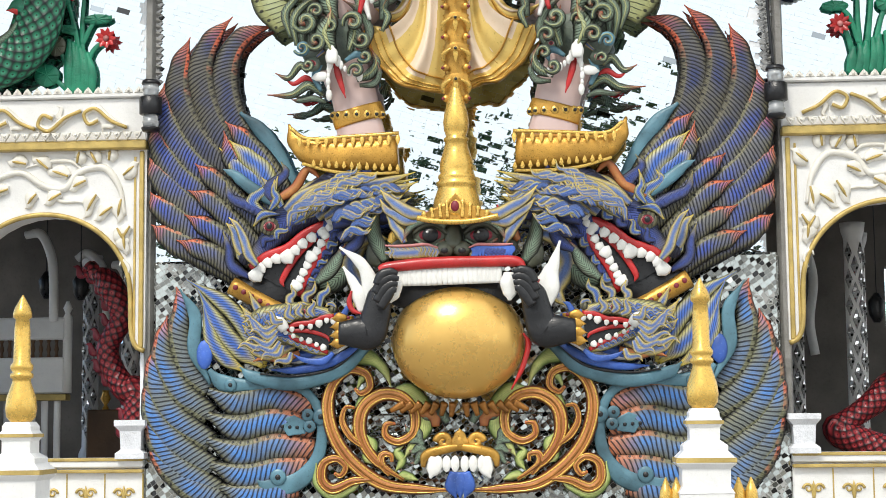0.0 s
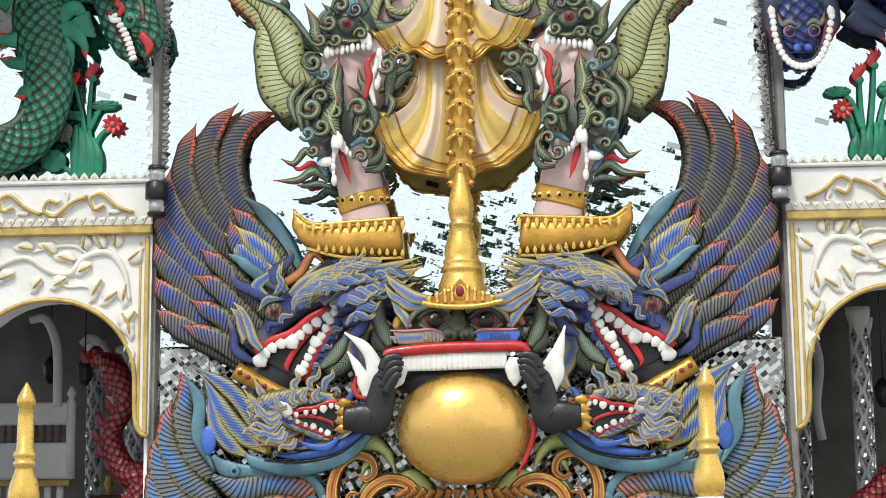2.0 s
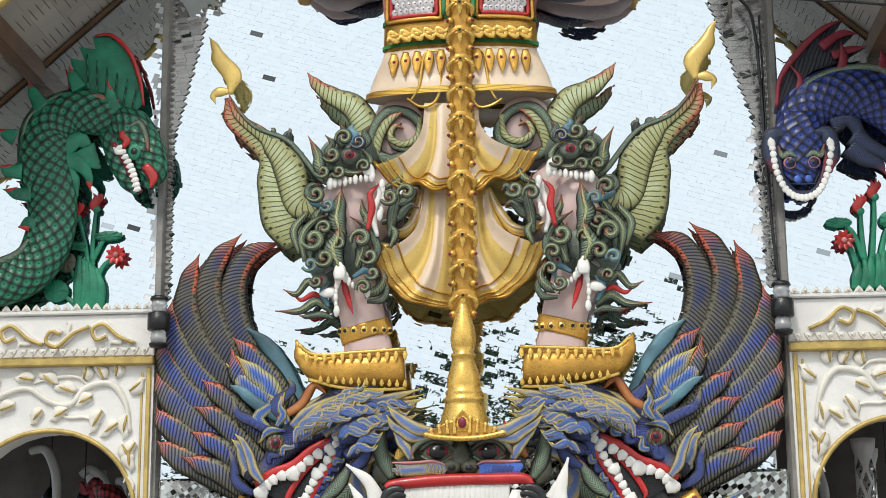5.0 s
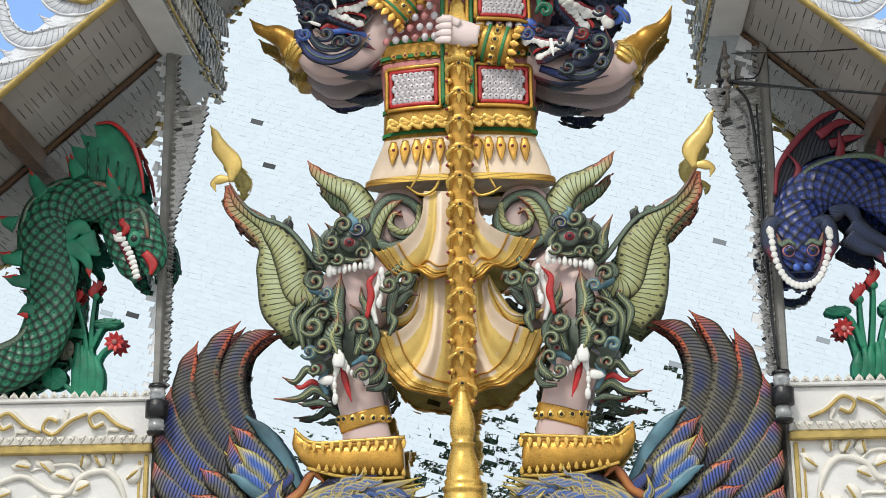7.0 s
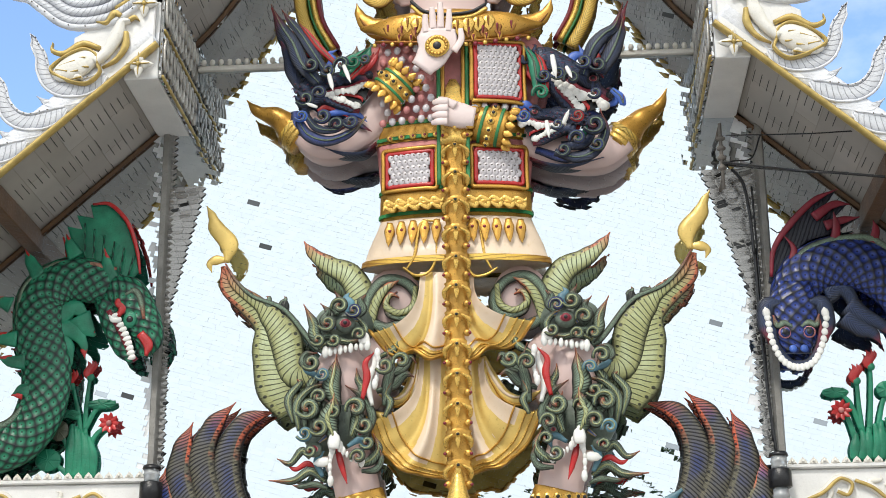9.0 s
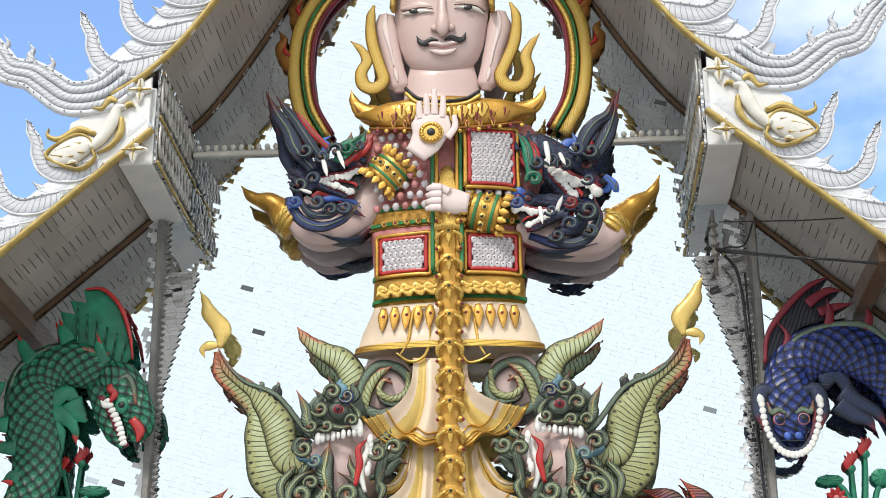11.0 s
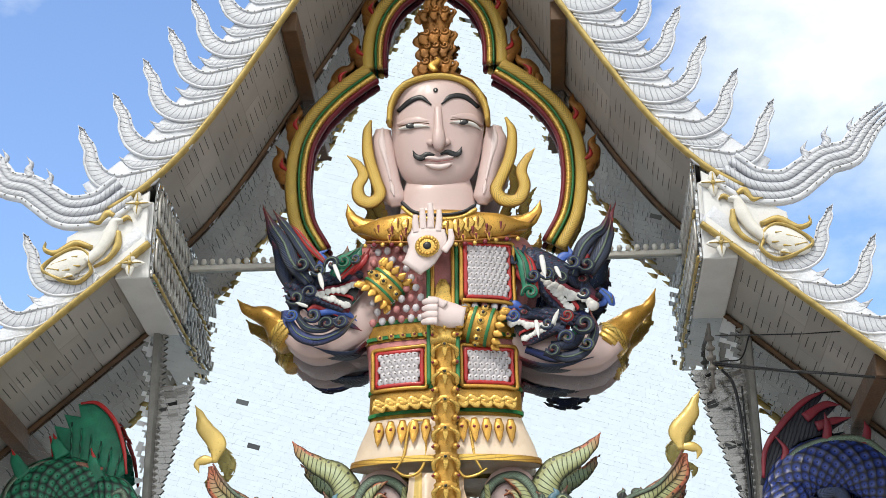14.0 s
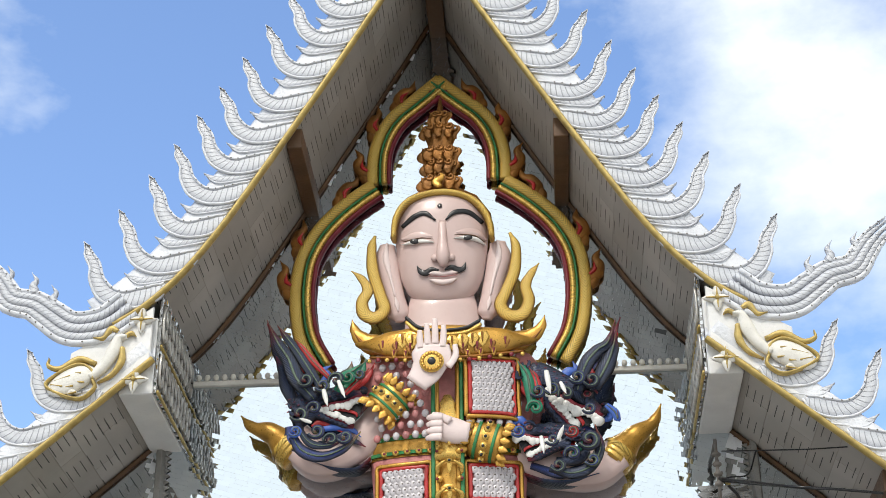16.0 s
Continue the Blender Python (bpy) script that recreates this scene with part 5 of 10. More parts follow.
def sheaf(s):
    g = Geo()
    for pts, w in (([(-2.745, -2.8, 3.025), (-2.525, -2.8, 2.632), (-2.275, -2.8, 2.353), (-2.027, -2.8, 2.166)], 0.11), ([(-2.679, -2.84, 2.85), (-2.584, -2.84, 2.479), (-2.427, -2.84, 2.262), (-2.241, -2.84, 2.137)], 0.09), ([(-2.872, -2.78, 3.132), (-2.434, -2.78, 2.847), (-2.184, -2.78, 2.536), (-1.997, -2.78, 2.196)], 0.10), ([(-2.31, -2.76, 2.723), (-2.154, -2.76, 2.536), (-2.091, -2.76, 2.29), (-1.998, -2.76, 2.166)], 0.08)):
        sweep(g, fx(s, pts), [0.01, w, w, 0.03], [0.02, 0.1, 0.1, 0.03], "yellowblue", 24, 10)
    sweep(g, fx(s, [(-2.945, -2.8, 3.028), (-2.775, -2.8, 2.728), (-2.773, -2.8, 2.359), (-2.603, -2.8, 1.989)]), [0.01, 0.07, 0.08, 0.02], 0.06, "teal", 22, 10)
    p = fx(s, [(-2.662, -2.86, 2.308)])[0]
    ball(g, p, (0.09, 0.09, 0.16), "blue", 14)
    return g


both("wing_sheaf", sheaf, "sheaf of yellow-edged blue plumes")


def shelf(s):
    g = Geo()
    for pts, w, mt in (([(-0.846, -3.05, 2.392), (-1.184, -3.05, 2.123), (-1.674, -3.05, 1.989), (-2.104, -3.05, 2.055), (-2.259, -3.05, 2.166)], 0.085, "teal"), ([(-0.904, -3.12, 2.422), (-1.241, -3.12, 2.214), (-1.609, -3.12, 2.127), (-1.916, -3.12, 2.131)], 0.05, "blue"), ([(-0.939, -3, 2.455), (-1.246, -3, 2.288), (-1.615, -3, 2.22), (-1.8, -3, 2.295)], 0.045, "ivory"),
                       ([(-0.934, -3.14, 2.38), (-1.241, -3.14, 2.141), (-1.669, -3.14, 2.061), (-2.038, -3.14, 2.09)], 0.016, "black"), ([(-0.997, -3.1, 2.418), (-1.273, -3.1, 2.251), (-1.61, -3.1, 2.182), (-1.794, -3.1, 2.209)], 0.014, "black"), ([(-1.794, -3.1, 2.221), (-1.61, -3.1, 2.279), (-1.426, -3.1, 2.326), (-1.334, -3.1, 2.398)], 0.05, "blue")):
        sweep(g, fx(s, pts), [w * 0.5, w, w, w * 0.8, 0.01], [0.08, 0.1, 0.1, 0.08, 0.02] if w > 0.02 else 0.03, mt, 28, 10)
    return g


both("blue_tail", shelf, "blue and white curled tail")


def big_head(s):
    g = Geo()
    c, u, l, e = fx(s, [(-1.242, -3, 3.686), (-2.109, -3, 3.195), (-1.633, -3, 2.953), (-1.924, -3, 3.680)])
    beast_head(g, c, u, l, e, "bluehide", "yellowblue", lobes=0, horn=True, teeth=9, bite=1.15)
    for pts, w, mt in (([(-1.398, -3.6, 3.838), (-1.214, -3.6, 4.000), (-0.999, -3.6, 4.075), (-0.663, -3.6, 4.130), (-0.327, -3.6, 4.228)], 0.085, "mane"), ([(-1.306, -3.62, 3.756), (-1.091, -3.62, 3.892), (-0.846, -3.62, 3.992), (-0.541, -3.62, 4.047), (-0.297, -3.62, 4.122)], 0.08, "mane"), ([(-1.217, -3.55, 3.665), (-1.033, -3.55, 3.753), (-0.819, -3.55, 3.890), (-0.605, -3.55, 3.947)], 0.09, "bluehide"), ([(-1.159, -3.5, 3.513), (-1.006, -3.5, 3.602), (-0.883, -3.5, 3.734), (-0.778, -3.5, 3.830)], 0.085, "bluehide"), ([(-1.519, -3.64, 3.759), (-1.396, -3.64, 3.897), (-1.212, -3.64, 4.029), (-1.077, -3.64, 4.235)], 0.06, "mane"), ([(-1.640, -3.66, 3.699), (-1.487, -3.66, 3.818), (-1.334, -3.66, 3.956), (-1.119, -3.66, 4.087)], 0.05, "yellowblue"), ([(-1.129, -3.5, 3.360), (-0.976, -3.5, 3.467), (-0.914, -3.5, 3.600), (-0.822, -3.5, 3.672)], 0.07, "bluehide"), ([(-1.407, -3.45, 3.061), (-1.254, -3.45, 3.193), (-1.162, -3.45, 3.331), (-1.088, -3.45, 3.471)], 0.08, "oldhide"), ([(-1.902, -3.6, 3.847), (-1.828, -3.6, 3.968), (-1.865, -3.6, 4.055), (-1.853, -3.6, 4.178)], 0.045, "yellowblue")):
        sweep(g, fx(s, pts), [w * 0.5, w, w * 0.95, w * 0.6, 0.006], [w * 0.7, w * 1.1, w, w * 0.6, 0.01], mt, 26, 10)
    # rows of small feathers laid back over cheek and neck, blue with yellow points
    r = random.Random(11)
    for lane in range(5):
        a, m_, b = [(-1.107, -4, 3.494), (-1.227, -4, 3.678), (-1.379, -4, 3.803), (-1.531, -4, 3.745), (-1.683, -4, 3.668)][lane], [(-0.955, -4, 3.613), (-0.984, -4, 3.795), (-1.075, -4, 3.937), (-1.288, -4, 3.904), (-1.470, -4, 3.822)][lane], [(-0.776, -3.9, 3.814), (-0.654, -3.9, 3.933), (-0.593, -3.9, 4.029), (-0.896, -3.9, 4.102), (-1.139, -3.9, 4.064)][lane]
        line = spline(fx(s, [a, m_, b]), 12)
        for i in range(12):
            d = (line[i + 1] - line[i]).normalized()
            q = line[i] + Vector((r.uniform(-0.02, 0.02), 0, r.uniform(-0.02, 0.02)))
            up = Vector((0, 0, 1)) * (0.05 * (lane - 2))
            mt = "mane" if lane > 2 or (i + lane) % 3 == 0 else "tuft" if (i + lane) % 3 == 1 else "yellowblue"
            flame(g, q, q + d * r.uniform(0.26, 0.36) + up + Vector((0, -0.05, 0)), 0.036 + 0.01 * (lane % 2), mt, 0.2 * s, 0.045)
    # cheek and the tawny hair thrown back over the neck
    for pts, w, mt in (([(-1.747, -3.4, 3.852), (-1.593, -3.4, 3.985), (-1.408, -3.4, 4.074), (-1.161, -3.4, 4.174), (-0.915, -3.4, 4.28)], 0.07, "mane"), ([(-1.222, -3.45, 3.7), (-1.038, -3.45, 3.819), (-0.823, -3.45, 3.895), (-0.548, -3.45, 3.889), (-0.376, -3.45, 3.96)], 0.08, "mane"), ([(-1.164, -3.38, 3.548), (-0.949, -3.38, 3.697), (-0.765, -3.38, 3.755), (-0.551, -3.38, 3.751), (-0.428, -3.38, 3.829)], 0.08, "bluehide"), ([(-2.055, -3.4, 3.256), (-2.147, -3.4, 3.38), (-2.197, -3.4, 3.534), (-2.272, -3.4, 3.689), (-2.365, -3.4, 3.784)], 0.06, "mane"), ([(-1.092, -3.35, 3.425), (-0.92, -3.35, 3.514), (-0.798, -3.35, 3.543), (-0.615, -3.35, 3.509)], 0.09, "mane"), ([(-1.653, -3.42, 3.85), (-1.407, -3.42, 4.011), (-1.161, -3.42, 4.05), (-0.854, -3.42, 4.062), (-0.314, -3.42, 4.169)], 0.10, "mane"), ([(-1.407, -3.42, 3.765), (-1.223, -3.42, 3.903), (-0.977, -3.42, 3.972), (-0.609, -3.42, 3.953), (-0.395, -3.42, 4.053)], 0.10, "mane"), ([(-1.8, -3, 3.727), (-1.52, -3, 4.094), (-1.241, -3, 4.151), (-1.104, -3, 4.273)], 0.07, "mane"),
                       ([(-1.421, -3.15, 3.561), (-1.142, -3.15, 3.833), (-0.865, -3.15, 3.89), (-0.558, -3.15, 3.841)], 0.11, "bluehide"), ([(-1.183, -2.95, 3.44), (-0.997, -2.95, 3.684), (-0.75, -2.95, 3.772), (-0.565, -2.95, 3.707)], 0.14, "bluehide"), ([(-1.182, -2.95, 3.935), (-0.934, -2.95, 3.992), (-0.624, -2.95, 4.048), (-0.347, -2.95, 4.012)], 0.10, "bluehide"),
                       ([(-1.924, -3, 3.947), (-1.675, -3, 4.097), (-1.52, -3, 4.312), (-1.364, -3, 4.185)], 0.06, "orange"), ([(-1.802, -2.95, 3.884), (-2.177, -2.95, 4.141), (-2.333, -2.95, 4.269), (-2.459, -2.95, 4.334)], 0.07, "teal"), ([(-1.863, -2.97, 3.761), (-2.175, -2.97, 3.922), (-2.362, -2.97, 4.019), (-2.426, -2.97, 4.207)], 0.07, "bluehide"),
                       ([(-2.11, -3, 3.269), (-2.265, -3, 3.457), (-2.328, -3, 3.644), (-2.422, -3, 3.738)], 0.07, "mane"), ([(-2.17, -3.02, 3.146), (-2.357, -3.02, 3.272), (-2.389, -3.02, 3.458), (-2.452, -3.02, 3.645)], 0.06, "bluehide"), ([(-1.766, -3.05, 3.818), (-1.859, -3.05, 4.005), (-1.89, -3.05, 4.068), (-1.847, -3.05, 4.242)], 0.05, "yellowblue"),
                       ([(-1.065, -2.85, 3.256), (-1.251, -2.85, 3.075), (-1.436, -2.85, 3.077), (-1.529, -2.85, 2.833)], 0.12, "oldhide"), ([(-0.94, -2.85, 3.501), (-1.065, -2.85, 3.256), (-0.943, -2.85, 2.947), (-1.067, -2.85, 2.765)], 0.12, "mane")):
        sweep(g, fx(s, pts), [w * 0.6, w, w * 0.9, w * 0.6, 0.006], [w * 0.8, w * 1.1, w, w * 0.6, 0.01], mt, 26, 10)
    # black arm in the jaws with a jewelled gold cuff
    a, b = fx(s, [(-2.364, -2.9, 3.06), (-1.805, -2.9, 2.743)])
    sweep(g, [a, lerp(a, b, 0.5), b], 0.10, 0.22, "gold", 10, 10)
    for i in range(6):
        p = lerp(a, b, 0.1 + 0.16 * i)
        ball(g, (p.x, p.y - 0.22, p.z + 0.0), (0.03, 0.02, 0.03), "maroon", 8)
    c2, d2 = fx(s, [(-2.183, -2.8, 2.874), (-1.438, -2.8, 3.202)])
    sweep(g, [c2, d2], [0.3, 0.2], [0.2, 0.14], "black", 10, 10)
    return g


both("beast_head", big_head, "large blue beast head, jaws open, red lips and white teeth")


def small_head(s):
    g = Geo()
    c, u, l, e = fx(s, [(-1.775, -3.45, 2.532), (-1.213, -3.45, 2.663), (-1.287, -3.45, 2.32), (-1.548, -3.45, 2.741)])
    beast_head(g, c, u, l, e, "yellowblue", "mane", lobes=0, horn=False, teeth=6, back=0.1)
    for pts, w, mt in (([(-1.66, -3.3, 2.551), (-1.906, -3.3, 2.524), (-2.09, -3.3, 2.648), (-2.245, -3.3, 2.833)], 0.10, "mane"), ([(-1.721, -3.32, 2.46), (-1.966, -3.32, 2.433), (-2.12, -3.32, 2.526), (-2.224, -3.32, 2.619)], 0.08, "yellowblue"), ([(-1.661, -3.3, 2.399), (-1.906, -3.3, 2.311), (-2.059, -3.3, 2.331), (-2.182, -3.3, 2.393)], 0.09, "mane"), ([(-1.599, -3.3, 2.307), (-1.783, -3.3, 2.249), (-1.967, -3.3, 2.269), (-2.102, -3.3, 2.222)], 0.06, "orange"),
                       ([(-1.783, -3.3, 2.644), (-1.967, -3.3, 2.707), (-2.06, -3.3, 2.8), (-2.153, -3.3, 2.985)], 0.07, "mane"), ([(-1.502, -3.4, 2.79), (-1.532, -3.4, 2.912), (-1.44, -3.4, 2.971), (-1.422, -3.4, 3.093)], 0.045, "mane"), ([(-1.38, -3.4, 2.77), (-1.361, -3.4, 2.909), (-1.288, -3.4, 2.969), (-1.287, -3.4, 3.06)], 0.05, "yellowblue"), ([(-1.655, -3.4, 2.762), (-1.704, -3.4, 2.884), (-1.655, -3.4, 2.944), (-1.686, -3.4, 3.036)], 0.05, "mane"),
                       ([(-1.253, -3.5, 2.723), (-1.131, -3.5, 2.691), (-1.07, -3.5, 2.781), (-1.009, -3.5, 2.811)], 0.04, "blue"), ([(-1.223, -3.5, 2.662), (-1.089, -3.5, 2.63), (-1.028, -3.5, 2.678), (-0.967, -3.5, 2.659)], 0.04, "blue"), ([(-1.224, -3.5, 2.3), (-1.346, -3.5, 2.211), (-1.528, -3.5, 2.225), (-1.65, -3.5, 2.287)], 0.04, "blue")):
        sweep(g, fx(s, pts), [w * 0.6, w, w * 0.7, 0.006], [w * 0.6, w * 0.8, w * 0.5, 0.01], mt, 18, 10)
    for a_, b_ in (([(-1.799, -4.1, 2.539)][0], [(-2.099, -4.15, 2.512)][0]), ([(-1.799, -4.1, 2.479)][0], [(-2.147, -4.15, 2.405)][0]), ([(-1.769, -4.1, 2.419)][0], [(-2.068, -4.15, 2.302)][0]), ([(-1.739, -4.1, 2.376)][0], [(-1.965, -4.15, 2.223)][0]), ([(-1.799, -4.1, 2.599)][0], [(-2.172, -4.15, 2.621)][0]), ([(-1.739, -4.1, 2.628)][0], [(-1.918, -4.15, 2.737)][0]), ([(-1.618, -4.1, 2.656)][0], [(-1.706, -4.15, 2.836)][0]), ([(-1.527, -4.1, 2.685)][0], [(-1.567, -4.15, 2.834)][0]), ([(-1.407, -4.1, 2.683)][0], [(-1.422, -4.15, 2.862)][0]), ([(-1.648, -4.1, 2.298)][0], [(-1.827, -4.15, 2.162)][0]), ([(-1.920, -4.1, 2.451)][0], [(-2.219, -4.15, 2.346)][0]), ([(-1.890, -4.1, 2.570)][0], [(-2.190, -4.15, 2.693)][0])):
        flame(g, fx(s, [a_])[0], fx(s, [b_])[0], 0.045, "mane", 0.2 * s, 0.045)
    tooth(g, fx(s, [(-1.731, -3.7, 2.545)])[0], fx(s, [(-1.834, -3.7, 2.697)])[0], 0.06)
    return g


both("beast_head", small_head, "small olive beast head with an open mouth")


def arm(s):
    g = Geo()
    sweep(g, fx(s, [(-1.141, -4, 2.502), (-0.948, -4, 2.499), (-0.810, -4, 2.497), (-0.749, -4, 2.676), (-0.705, -4, 2.867), (-0.644, -4, 3.022)]), [0.12, 0.16, 0.17, 0.155, 0.14, 0.08], [0.14, 0.17, 0.17, 0.15, 0.13, 0.08], "black", 30, 14)
    for pts in ([(-0.713, -4.45, 2.994), (-0.664, -4.45, 3.094), (-0.580, -4.45, 3.129), (-0.497, -4.45, 3.115)], [(-0.737, -4.45, 2.905), (-0.665, -4.45, 3.023), (-0.569, -4.45, 3.069), (-0.485, -4.45, 3.056)], [(-0.725, -4.45, 2.815), (-0.653, -4.45, 2.939), (-0.569, -4.45, 3.003), (-0.498, -4.45, 2.996)], [(-0.690, -4.45, 2.755), (-0.618, -4.45, 2.867), (-0.558, -4.45, 2.938), (-0.510, -4.45, 2.937)]):
        sweep(g, fx(s, pts), [0.055, 0.06, 0.05, 0.025], [0.07, 0.07, 0.06, 0.03], "black", 14, 10)
    return g


both("black_arm", arm, "black forearm and fingers gripping the orb")


def cuff(s):
    g = Geo()
    a, b = fx(s, [(-1.054, -3.45, 2.691), (-1.08, -3.45, 2.377)])
    sweep(g, [a, lerp(a, b, 0.5) + Vector((s * 0.02, 0, 0)), b], 0.055, 0.2, "gold", 12, 10)
    for i in range(4):
        p = lerp(a, b, 0.06 + 0.29 * i)
        sweep(g, [p + Vector((-s * 0.02, -0.17, 0)), p + Vector((s * -0.1, -0.18, 0)), p + Vector((-s * 0.19, -0.15, -0.01))], [0.03, 0.06, 0.004], [0.03, 0.04, 0.01], "gold", 8, 8)
        ball(g, p + Vector((0, -0.2, 0)), 0.022, "maroon", 6)
    return g


both("cuff", cuff, "gold cuff with leaf points")

# orb and demon mask
g = Geo()
ball(g, (SX, -3.3, 2.415), (0.713, 1.2, 0.619), "orb", 48)
part("orb", g, ped, "smooth gilded orb")


def scroll_stem(pts, w):
    """A tapering scroll; brass ridges give its highlights, a dark strand between them the shade of a hollow."""
    g = Geo()
    taper = [0.02, w * 0.8, w, w, w * 0.95, w * 0.8, w * 0.7, w * 0.6, w * 0.5, 0.02]
    sweep(g, pts, taper, 0.14, "orange", 60, 10)
    c = spline(pts, 50)
    for sg in (-1, 0, 1):
        line = []
        for i, p in enumerate(c[:-1]):
            t = (c[i + 1] - c[max(i - 1, 0)]).normalized()
            line.append(p + t.cross(Vector((0, 1, 0))) * sg * at(taper, i / 50) * 0.6 + Vector((0, -0.13 + 0.03 * abs(sg), 0)))
        sweep(g, line, [0.006, w * 0.16, w * 0.14, w * 0.1, 0.005], 0.03, "brass" if sg else "darkgold", 60, 6)
    return g


SCROLLS = [
    ([(0.018, -2.87, 0.830), (-0.345, -2.87, 0.844), (-0.709, -2.87, 0.894), (-1.012, -2.87, 1.095), (-1.224, -2.87, 1.368), (-1.315, -2.87, 1.701), (-1.253, -2.87, 1.973), (-1.081, -2.87, 2.123), (-0.897, -2.87, 2.079), (-0.855, -2.87, 1.939), (-0.947, -2.87, 1.867), (-1.020, -2.87, 1.922)], 0.062),
    ([(-0.496, -2.87, 0.941), (-0.798, -2.87, 1.153), (-0.961, -2.87, 1.425), (-0.936, -2.87, 1.697), (-0.751, -2.87, 1.846), (-0.532, -2.87, 1.832), (-0.381, -2.87, 1.673), (-0.389, -2.87, 1.450), (-0.547, -2.87, 1.349), (-0.687, -2.87, 1.411), (-0.680, -2.87, 1.531), (-0.583, -2.87, 1.543)], 0.062),
    ([(-0.830, -2.87, 0.943), (-1.043, -2.87, 0.933), (-1.257, -2.87, 0.850), (-1.378, -2.87, 0.947), (-1.360, -2.87, 1.116), (-1.225, -2.87, 1.175), (-1.121, -2.87, 1.090), (-1.171, -2.87, 0.994), (-1.244, -2.87, 1.018)], 0.05),
    ([(-0.950, -2.87, 1.305), (-1.083, -2.87, 1.427), (-1.156, -2.87, 1.578), (-1.119, -2.87, 1.717), (-1.021, -2.87, 1.716)], 0.035),
    ([(-0.647, -2.87, 0.990), (-0.738, -2.87, 1.123), (-0.719, -2.87, 1.213), (-0.634, -2.87, 1.206), (-0.622, -2.87, 1.134)], 0.04),
]
for pts, w in SCROLLS:
    both("scroll", lambda s: scroll_stem(fx(s, pts), w * 1.3), "orange scroll with brighter ridges")
SPRIGS = [
    ([(-1.244, -2.8, 1.852), (-1.219, -2.8, 2.095), (-1.058, -2.8, 2.252), (-0.856, -2.8, 2.249), (-0.703, -2.8, 2.120), (-0.619, -2.8, 1.906)], 0.075),
    ([(-0.643, -2.8, 1.906), (-0.448, -2.8, 1.904), (-0.291, -2.8, 1.721), (-0.281, -2.8, 1.479), (-0.416, -2.8, 1.288), (-0.496, -2.8, 1.168)], 0.075),
    ([(-0.888, -2.8, 1.909), (-0.950, -2.8, 1.758), (-1.000, -2.8, 1.595), (-1.062, -2.8, 1.456)], 0.05),
    ([(-1.442, -2.8, 1.128), (-1.424, -2.8, 0.917), (-1.260, -2.8, 0.789), (-1.064, -2.8, 0.848), (-0.954, -2.8, 0.931)], 0.05),
    ([(-0.891, -2.8, 1.425), (-0.830, -2.8, 1.303), (-0.904, -2.8, 1.184), (-0.831, -2.8, 1.111)], 0.05),
    ([(-0.588, -2.8, 1.031), (-0.515, -2.8, 1.150), (-0.575, -2.8, 1.241), (-0.501, -2.8, 1.301)], 0.04),
    ([(-0.346, -2.8, 0.939), (-0.498, -2.8, 0.988), (-0.589, -2.8, 0.953)], 0.04),
    ([(-0.857, -2.8, 2.091), (-0.949, -2.8, 2.019), (-0.999, -2.8, 1.910)], 0.03),
]
for pts, w in SPRIGS:
    both("leaf_spray", lambda s: sweep(Geo(), fx(s, pts), [0.01, w * 1.2, w * 1.4, w * 0.8, 0.006], 0.12, "leaf", 30, 10, flip=s < 0), "lime green leaf")


g = Geo()
# lower mask: gilt scroll brows, upper teeth, blue drop
for s in (-1, 1):
    sweep(g, [(s * 0.0 + SX, -2.95, 1.30), (s * 0.2 + SX, -2.98, 1.27), (s * 0.42 + SX, -2.95, 1.2), (s * 0.46 + SX, -2.95, 1.05)], [0.05, 0.06, 0.06, 0.03], 0.09, "gold", 20, 10)
    sweep(g, scroll((s * 0.2 + SX, 1.36), 0.1, 0.02, 90 - s * 90, s * 1.3, -2.95), [0.05, 0.045, 0.02], 0.06, "gold", 24, 8)
    sweep(g, [(s * 0.3 + SX, -2.98, 1.17), (s * 0.33 + SX, -3.0, 1.02), (s * 0.37 + SX, -2.98, 0.92)], [0.09, 0.09, 0.02], 0.05, "ivory", 12, 8)
    for i in range(4):
        flame(g, (s * (0.4 + 0.03 * i) + SX, -2.85, 1.2 + 0.06 * i), (s * (0.62 + 0.02 * i) + SX, -2.85, 1.1 + 0.16 * i), 0.06, "oldhide", 0.15 * s)
    flame(g, (s * 0.3 + SX, -2.8, 1.55), (s * 0.52 + SX, -2.8, 1.82), 0.09, "orange", 0.2 * s)
    flame(g, (s * 0.15 + SX, -2.8, 1.6), (s * 0.5 + SX, -2.8, 1.74), 0.08, "oldhide", 0.2 * s)
    for i in range(3):
        ball(g, (s * (0.06 + 0.105 * i) + SX, -3.0, 1.09), (0.058, 0.045, 0.105), "ivory", 10)
    for i in range(7):
        a, b = (s * (0.08 + 0.1 * i) + SX, -3.1, 1.84), (s * (0.1 + 0.125 * i) + SX, -3.05, 1.68 + 0.012 * i)
        sweep(g, [a, b], [0.05, 0.03], 0.05, "darkgold", 6, 8)
flame(g, (SX, -2.96, 1.26), (SX, -2.98, 1.53), 0.12, "gold", 0.0)
ball(g, (SX, -3.0, 1.34), (0.055, 0.06, 0.09), "gold", 12)
for dx in (-0.1, 0, 0.1):
    sweep(g, [(SX + dx * 0.6, -2.98, 0.98), (SX + dx, -3.0, 0.82), (SX + dx * 0.5, -2.97, 0.66)], [0.07, 0.09, 0.01], 0.06, "blue", 12, 8)
g.v = [(SX + (p[0] - SX) * 0.86, p[1] - 0.1, 1.24 + (p[2] - 1.24) * 0.86) for p in g.v]
